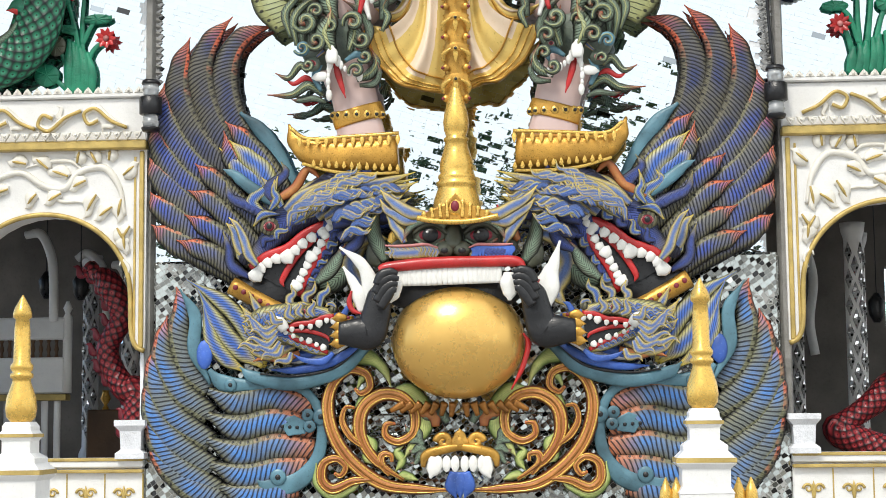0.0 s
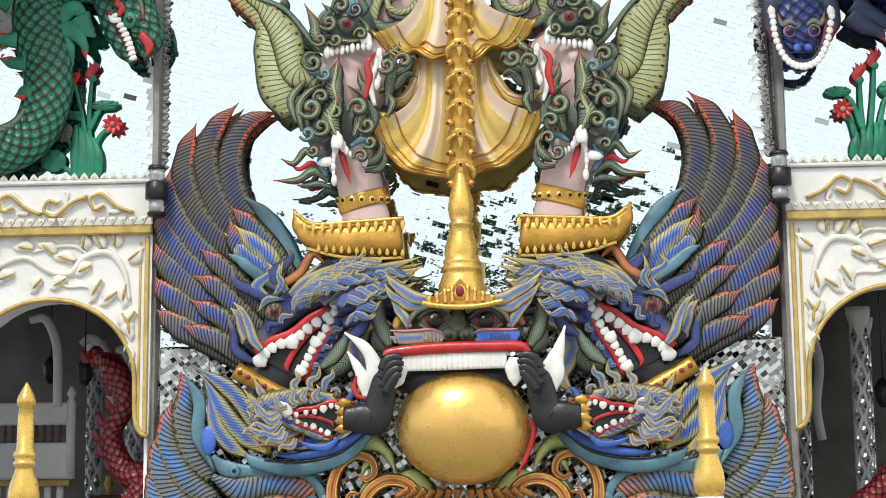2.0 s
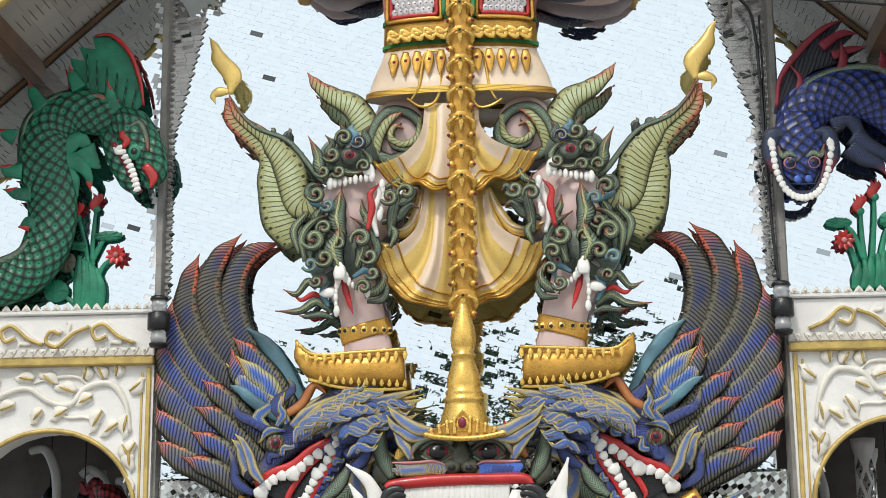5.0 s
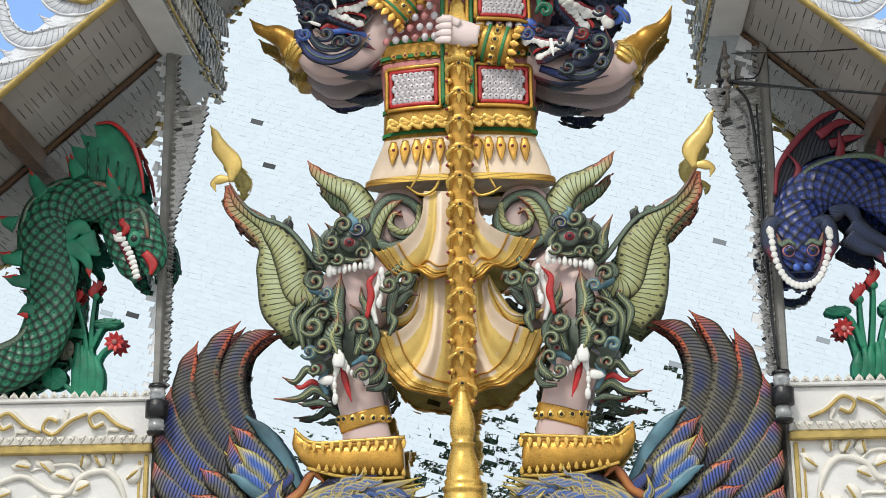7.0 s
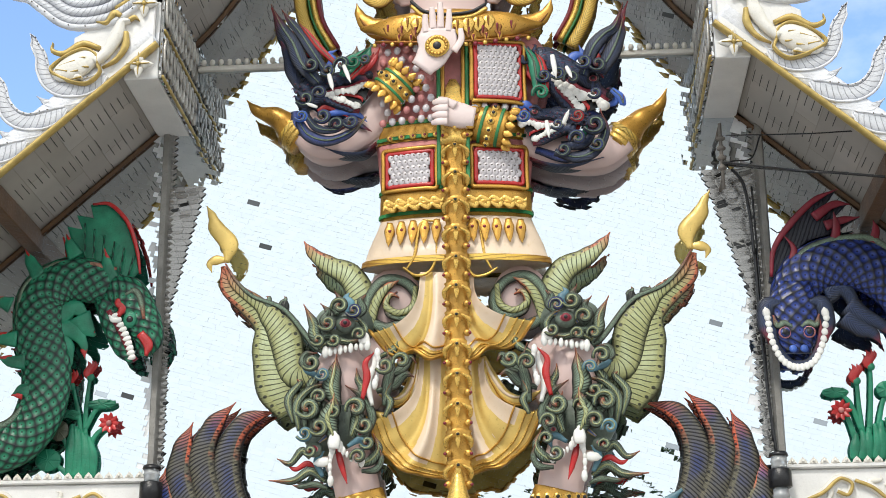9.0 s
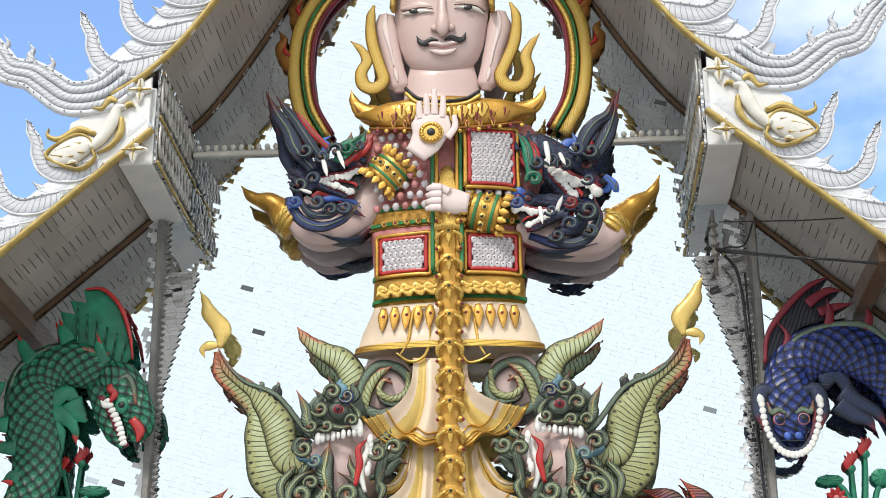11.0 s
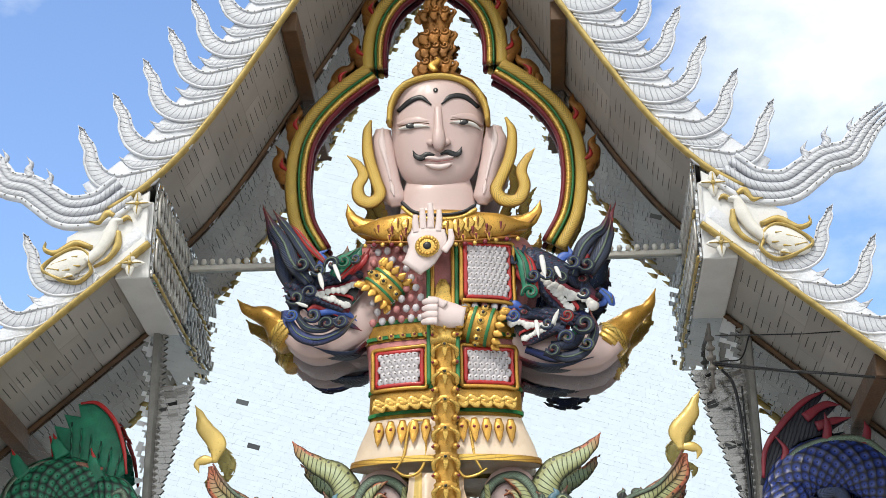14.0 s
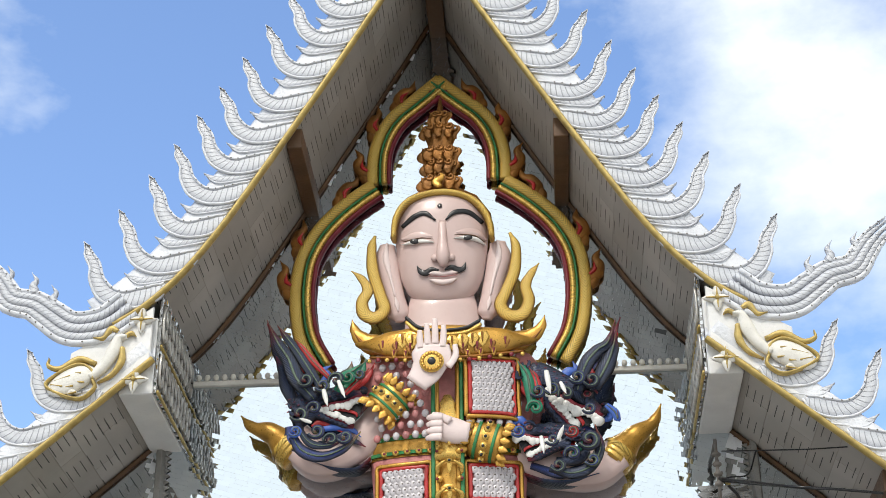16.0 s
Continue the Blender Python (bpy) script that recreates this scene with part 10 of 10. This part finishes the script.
def lotus(name, stems, buds, pads, base, bloom, label):
    """A moulded lotus clump: a sheaf of stalks, buds, blooms and leaves."""
    lot = thing(name, None, label, "plant relief", "lotus reliefs")
    for pts in stems:
        part("stalk", sweep(Geo(), pts, [0.035, 0.028, 0.022], 0.03, "jade", 18, 8), lot)
    for i in range(6):
        g = Geo()
        a, b = lerp(base[0], base[1], i / 5), lerp(base[2], base[3], i / 5)
        sweep(g, [a, lerp(a, b, 0.5) + Vector((0.03 * (i % 2), -0.04, 0)), b], [0.05, 0.06, 0.03], 0.06, "jade", 12, 8)
        part("stalk", g, lot)
    for p in buds:
        g = Geo()
        for i in range(5):
            an = 2 * math.pi * i / 5
            flame(g, (p[0], p[1], p[2] - 0.08), (p[0] + 0.05 * math.cos(an), p[1] + 0.04 * math.sin(an) - 0.03, p[2] + 0.13), 0.045, "red", 0.15)
        ball(g, (p[0], p[1], p[2] - 0.06), (0.05, 0.05, 0.05), "jade", 8)
        part("bud", g, lot, "red lotus bud")
    p = bloom
    head = part("bloom", ball(Geo(), (p[0], p[1] - 0.1, p[2]), (0.035, 0.06, 0.035), "pinkred", 8), lot, "open red lotus flower")
    for i in range(9):
        an = 2 * math.pi * i / 9
        part("petal", flame(Geo(), (p[0], p[1], p[2]), (p[0] + 0.12 * math.cos(an), p[1] - 0.15, p[2] + 0.12 * math.sin(an)), 0.04, "red", 0.1), head)
    for p, rx_, rz_, mt in pads:
        g = Geo()
        ball(g, p, (rx_, 0.05, rz_), mt, 16)
        for i in range(7):
            an = 2 * math.pi * i / 7
            sweep(g, [p, (p[0] + rx_ * 0.95 * math.cos(an), p[1] - 0.02, p[2] + rz_ * 0.95 * math.sin(an))], 0.012, 0.055, mt, 6, 6)
        part("leaf_pad", g, lot)
    return lot


lotus("lotus_relief", [[(-4.149, -2.1, 5.575), (-4.207, -2.1, 5.966), (-4.311, -2.1, 6.364)], [(-4.117, -2.1, 5.574), (-4.133, -2.1, 6.03), (-4.108, -2.1, 6.458)], [(-4.085, -2.1, 5.574), (-4, -2.1, 5.766), (-3.864, -2.1, 5.88)], [(-4.27, -2.1, 5.449), (-4.329, -2.1, 5.644), (-4.403, -2.1, 5.788)], [(-4.294, -2.1, 5.321), (-4.376, -2.1, 5.387), (-4.465, -2.1, 5.466)], [(-4.134, -2.1, 5.834), (-3.987, -2.1, 6.092), (-3.794, -2.1, 6.14)], [(-4.207, -2.1, 5.966), (-4.34, -2.1, 6.002), (-4.463, -2.1, 6.09)]],
      [(-4.315, -2.15, 6.393), (-4.099, -2.15, 6.494)], [((-4.53, -2.12, 5.486), 0.15, 0.13, "jade"), ((-4.423, -2.12, 5.82), 0.11, 0.12, "grey"), ((-3.954, -2.12, 6.116), 0.17, 0.06, "jade"), ((-4.339, -2.12, 6.014), 0.14, 0.05, "jade")],
      [(-4.279, -2.1, 5.283), (-4.021, -2.1, 5.277), (-4.28, -2.1, 5.889), (-4.075, -2.1, 5.735)], (-3.846, -2.16, 5.888), "green lotus clump relief with red flowers above the frieze")
lotus("lotus_relief", [[(4.528, -2.1, 5.444), (4.506, -2.1, 5.886), (4.509, -2.1, 6.205)], [(4.576, -2.1, 5.443), (4.645, -2.1, 6.01), (4.671, -2.1, 6.362)], [(4.442, -2.1, 5.509), (4.373, -2.1, 5.762), (4.305, -2.1, 5.827)], [(4.649, -2.1, 5.442), (4.75, -2.1, 5.88), (4.841, -2.1, 6.069)], [(4.514, -2.1, 5.633), (4.417, -2.1, 5.92), (4.333, -2.1, 6.018)], [(4.709, -2.1, 5.44), (4.86, -2.1, 5.751), (4.994, -2.1, 5.874)]],
      [(4.503, -2.15, 6.233), (4.671, -2.15, 6.39)], [((4.261, -2.12, 6.05), 0.15, 0.06, "jade"), ((4.815, -2.12, 6.068), 0.11, 0.1, "jade"), ((4.968, -2.12, 5.621), 0.14, 0.13, "jade")],
      [(4.407, -2.1, 5.31), (4.787, -2.1, 5.302), (4.448, -2.1, 5.572), (4.799, -2.1, 5.752)], (4.303, -2.16, 5.842), "green lotus clump relief with a wide red bloom above the frieze")

# ---- lamps, cables, posts ----
Geo.relief = 1.0
for k, p in enumerate(([(-3.259, -2.3, 5.048)][0], [(3.55, -2.3, 5.046)][0])):
    lamp = thing("wall_lamp", None, "black and clear double-ended wall lamp", "lamp", "wall lamps")
    lamp.location = p
    part("body", lathe(Geo(), (0, 0, 0), [(0.11, -0.1), (0.125, -0.09), (0.125, 0.09), (0.11, 0.1)], "black", 24), lamp, "black painted metal sleeve")
    for sgn in (1, -1):
        hh = [(0.075, sgn * 0.1), (0.085, sgn * 0.13), (0.085, sgn * 0.17), (0.095, sgn * 0.18), (0.085, sgn * 0.2), (0.085, sgn * 0.24)]
        part("diffuser", lathe(Geo(), (0, 0, 0), hh if sgn > 0 else hh[::-1], "glass", 20), lamp, "clear ribbed diffuser")
        cc = [(0.1, sgn * 0.24), (0.105, sgn * 0.25), (0.09, sgn * 0.285)]
        part("cap", lathe(Geo(), (0, 0, 0), cc if sgn > 0 else cc[::-1], "black", 20), lamp)
    part("bracket", box(Geo(), (-0.03, 0, -0.03), (0.03, WY - p[1], 0.03), "black", 0.005), lamp)

ins = thing("insulator", None, "grey porcelain cable insulator on the eave", "insulator")
ip = (3.159, -2.3, 8.872)
ins.location = ip
for i in range(4):
    z = 0.12 - i * 0.12
    part("disc", lathe(Geo(), (0, 0, z), [(0.02, -0.04), (0.05, -0.02), (0.052, 0.0), (0.03, 0.02), (0.02, 0.04)], "dim", 16), ins)
part("rod", lathe(Geo(), (0, 0, 0), [(0.02, -0.5), (0.02, 0.3)], "dim", 10), ins)
for z in (-0.4, 0.25):
    part("bracket", box(Geo(), (-0.02, 0, z), (0.02, WY + 0.02 - ip[1], z + 0.03), "dim", 0.004), ins)
for pts, r in (([(3.161, -2.3, 8.691)] + [(3.749, -3.45, 8.126), (4.219, -3.45, 8.078), (4.917, -3.45, 7.989)], 0.016), ([(3.172, -2.3, 8.663)] + [(3.866, -3.45, 8.103), (4.336, -3.45, 8.074)], 0.012), ([(3.226, -2.3, 9.023)] + [(3.899, -3.45, 8.536), (4.257, -3.45, 8.543), (4.973, -3.45, 8.568)], 0.008), ([(3.282, -2.15, 8.663), (3.398, -2.15, 8.485), (3.45, -2.15, 8.105), (3.468, -2.15, 7.63)], 0.018),
               ([(3.48, -2.1, 7.714), (3.488, -2.1, 6.914), (3.517, -2.1, 6.008), (3.558, -2.1, 5.378)], 0.018), ([(3.499, -2.1, 8.466), (3.512, -2.1, 7.444), (3.513, -2.1, 6.652), (3.53, -2.1, 5.504)], 0.012), ([(3.159, -2.3, 8.663), (3.302, -2.3, 8.707), (3.495, -2.3, 8.734), (3.61, -2.3, 9.009)], 0.01)):
    thing("cable", sweep(Geo(), pts, r, r, "black", 40, 6), "black sagging electric cable", "cable", "cables")


def fence_post():
    post = thing("fence_post", None, "stepped white fence post with a turned gold finial", "post", "fence posts")
    prof = [(0.17, 0), (0.17, 1.28), (0.14, 1.3), (0.14, 1.33)]
    part("shaft", lathe(Geo(), (0, 0, 0), [(0.15, 0.0), (0.15, 1.16), (0.155, 1.165), (0.135, 1.2), (0.135, 1.3), (0.165, 1.33), (0.165, 1.335)], "white", sides=4), post)
    part("gold_line", lathe(Geo(), (0, 0, 0), [(0.168, 1.336), (0.168, 1.362)], "goldtrim", sides=4), post, "gold painted ledge")
    part("cap", lathe(Geo(), (0, 0, 0), [(0.16, 1.363), (0.125, 1.4), (0.125, 1.43), (0.085, 1.46), (0.085, 1.53), (0.1, 1.55)], "white", sides=4), post)
    part("gold_line", lathe(Geo(), (0, 0, 0), [(0.106, 1.551), (0.106, 1.57)], "goldtrim", sides=4), post)
    part("cap", lathe(Geo(), (0, 0, 0), [(0.1, 1.571), (0.085, 1.59), (0.085, 1.615), (0.07, 1.64)], "white", sides=4), post)
    part("finial", lathe(Geo(), (0, 0, 1.62), [(0.055, 0.0), (0.06, 0.02), (0.085, 0.05), (0.092, 0.10), (0.085, 0.16), (0.055, 0.25), (0.052, 0.27), (0.067, 0.28), (0.067, 0.3), (0.052, 0.31), (0.066, 0.33), (0.066, 0.35), (0.05, 0.37), (0.046, 0.56), (0.04, 0.62), (0.055, 0.635), (0.055, 0.66), (0.045, 0.69), (0.012, 0.75), (0.004, 0.765)], "brass", 24), post, "turned gold finial")
    return post


p0 = fence_post()
p0.location = (1.98, -10.45, 0)
p1 = copy_thing(p0, pose(-1.985, -10.45, -0.04))
for x in (-2.8, -2.66, 1.76, 1.82, 2.17, 2.24):
    bud = thing("fence_bud", None, "small gold bud finial on the fence rail", "finial", "fence buds")
    bud.location = (x, -10.45, 0.0)
    part("stem", lathe(Geo(), (0, 0, 0), [(0.03, 0), (0.03, 1.05)], "white", 10), bud)
    part("bud", lathe(Geo(), (0, 0, 1.05), [(0.02, 0), (0.04, 0.05), (0.035, 0.12), (0.004, 0.2)], "brass", 12), bud)

# ---- inside the arcades ----
def column(x, y, h, r):
    col = thing("column", None, "white hall column with diamond mirror inlay", "column", "hall columns")
    col.location = (x, y, 1.0)
    part("shaft", lathe(Geo(), (0, 0, 0), [(r * 1.4, 0), (r * 1.4, 0.15), (r, 0.25), (r, h - 0.2), (r * 1.3, h - 0.1), (r * 1.4, h)], "white", 16), col)
    for i in range(7):
        for k in (-1, 0, 1):
            a = k * 0.7
            g = Geo()
            plate(g, [(-0.05, 0, 0), (0, 0, 0.13), (0.05, 0, 0), (0, 0, -0.13)], 0, 0.012, "crystal", 0.01)
            ob = part("inlay", g, col)
            ob.location = (r * math.sin(a), -r * math.cos(a), 0.45 + i * 0.32 + 0.16 * (k % 2))
            ob.rotation_euler = (0, 0, a)


for x, y in ((4.75, 0.2), (5.0, 1.4), (4.35, 2.4), (-4.3, 0.9), (-5.3, 2.6), (-4.6, 2.9)):
    column(x, y, 2.9, 0.11)
for sx, pts in ((-1, [(-4.471, -0.6, 3.392), (-4.194, -0.6, 3.252), (-4.018, -0.6, 2.843), (-4.185, -0.6, 2.441), (-4.01, -0.6, 2.036), (-3.804, -0.6, 1.9), (-3.834, -0.6, 1.501), (-3.898, -0.6, 1.003)]), (1, [(5.146, -0.6, 2.193), (4.876, -0.6, 1.807), (4.481, -0.6, 1.52), (4.35, -0.6, 1.424), (4.727, -0.6, 1.227), (5.171, -0.6, 1.159)])):
    g = Geo()
    sweep(g, pts, [0.06, 0.17, 0.13, 0.14, 0.18, 0.18, 0.1], [0.06, 0.17, 0.13, 0.14, 0.18, 0.18, 0.1], "redscale", 50, 14)
    c = spline(pts, 16)
    for i in range(1, 15):
        flame(g, c[i] + Vector((sx * 0.1, 0, 0)), c[i] + Vector((sx * 0.26, -0.02, 0.1)), 0.05, "maroon", 0.2)
    h = Vector(pts[0])
    flame(g, h, h + Vector((0.25, -0.1, -0.05)), 0.09, "redscale")
    thing("dragon_statue", g, "dark red coiled dragon statue in the hall", "statue", "hall dragons")
for y, x0, x1, z in ((0.3, -7.6, -4.98, 2.2),):
    bal = thing("balustrade", None, "white balustrade with short brown balusters", "balustrade")
    part("rail", box(Geo(), (x0, y, z + 0.42), (x1, y + 0.15, z + 0.7), "white", 0.02), bal)
    part("panel", box(Geo(), (x0, y, z - 0.25), (x1, y + 0.15, z + 0.2), "white", 0.02), bal)
    part("gold_line", box(Geo(), (x0, y - 0.04, z - 0.34), (x1 + 0.04, y + 0.17, z - 0.26), "goldtrim", 0.01), bal)
    for i in range(24):
        part("baluster", lathe(Geo(), (x1 - 0.12 - i * 0.1, y + 0.07, z + 0.2), [(0.03, 0), (0.015, 0.05), (0.032, 0.1), (0.015, 0.17), (0.03, 0.22)], "brown", 8), bal)
    for i in range(9):
        part("post", lathe(Geo(), (x1 - 0.1 - i * 0.16, y + 0.07, 1.0), [(0.05, 0), (0.045, 0.05), (0.045, 0.85), (0.055, 0.9)], "white", 10), bal)
    part("newel", lathe(Geo(), (x1 + 0.02, y + 0.07, z - 0.25), [(0.06, 0), (0.06, 0.95), (0.03, 1.0), (0.06, 1.06), (0.02, 1.15)], "white", 12), bal)
for pts in ([(-5.456, 0.2, 3.927), (-5.268, 0.2, 3.938), (-5.141, 0.2, 3.694), (-5.099, 0.2, 3.41), (-5.088, 0.2, 2.845)], [(-5.007, 0.9, 3.687), (-4.875, 0.9, 3.758), (-4.724, 0.9, 3.646), (-4.647, 0.9, 3.462), (-4.601, 0.9, 2.878)], [(-4.538, 0.9, 3.606), (-4.427, 0.9, 3.568), (-4.349, 0.9, 3.311), (-4.323, 0.9, 2.513)], [(4.263, 1.2, 3.925), (4.419, 1.2, 3.345), (4.363, 1.2, 2.773), (4.417, 1.2, 2.345)]):
    thing("inner_arch", sweep(Geo(), pts, [0.05, 0.06, 0.06, 0.06, 0.06], 0.08, "white", 24, 8), "white inner arch rib of the hall", "arch", "inner arches", kind="structure")
altar = thing("altar", None, "dark altar table with small gold vessels", "altar")
part("table", box(Geo(), (-4.95, 1.2, 1.0), (-3.9, 1.9, 1.75), "brown", 0.02), altar)
for i in range(3):
    part("vessel", lathe(Geo(), (-4.75 + i * 0.3, 1.4, 1.75), [(0.05, 0), (0.02, 0.06), (0.07, 0.14), (0.04, 0.22), (0.05, 0.25)], "gold", 14), altar)
for x, y, z in ((-4.75, 0.2, 3.3), (5.05, 0.4, 2.9), (-5.5, 1.2, 3.4)):
    lan = thing("lantern", None, "small dark hanging lantern", "lantern", "hall lanterns")
    lan.location = (x, y, z)
    part("cage", lathe(Geo(), (0, 0, 0), [(0.04, -0.2), (0.09, -0.12), (0.11, 0.05), (0.03, 0.16)], "black", 6), lan)
    part("chain", lathe(Geo(), (0, 0, 0), [(0.008, 0.14), (0.008, 5.4 - z)], "black", 5), lan)

# ---- trees across the forecourt, behind the camera ----
rnd = random.Random(7)
for tx, ty, th_, rr in ((-7.5, -62, 15.0, 4.2), (-2.0, -64, 17.2, 4.0), (3.2, -60, 16.6, 3.6), (9.5, -63, 15.2, 4.5), (-15, -66, 14.0, 5.0), (17, -64, 14.5, 5.0), (-24, -66, 13.0, 5.5), (27, -66, 13.5, 5.5)):
    tree = thing("tree", None, "leafy green tree across the forecourt", "tree", "forecourt trees")
    th_ -= 1.5
    tree.location = (tx, ty, 0)
    g = Geo()
    sweep(g, [(0, 0, 0), (0.2, 0.1, th_ * 0.3), (-0.1, 0, th_ * 0.6), (0, 0, th_ * 0.85)], [0.35, 0.25, 0.17, 0.05], [0.35, 0.25, 0.17, 0.05], "bark", 14, 10)
    tips = []
    for i in range(11):
        a, z = rnd.uniform(0, 6.28), th_ * rnd.uniform(0.4, 0.8)
        r = rr * rnd.uniform(0.5, 0.95)
        e = Vector((r * math.cos(a), r * math.sin(a), z + rnd.uniform(0.8, 2.6)))
        sweep(g, [(0, 0, z - 0.6), (r * 0.5 * math.cos(a), r * 0.5 * math.sin(a), z + 0.5), e], [0.12, 0.07, 0.02], [0.12, 0.07, 0.02], "bark", 8, 6)
        tips.append(e)
    tips += [Vector((rnd.uniform(-1, 1), rnd.uniform(-1, 1), th_ * rnd.uniform(0.8, 0.97))) for _ in range(6)]
    part("trunk", g, tree)
    v, f = [], []
    for e in tips:
        for _ in range(210):
            c = e + Vector((rnd.gauss(0, 0.85), rnd.gauss(0, 0.85), rnd.gauss(0, 0.6)))
            a, b = Vector((rnd.gauss(0, 1), rnd.gauss(0, 1), rnd.gauss(0, 0.5))).normalized() * 0.2, Vector((rnd.gauss(0, 1), rnd.gauss(0, 1), rnd.gauss(0, 1))).normalized() * 0.09
            k = len(v)
            v += [c - a, c + b, c + a, c - b]
            f.append([k, k + 1, k + 2, k + 3])
    part("crown", Geo().put(v, f, "foliage", None, True), tree)
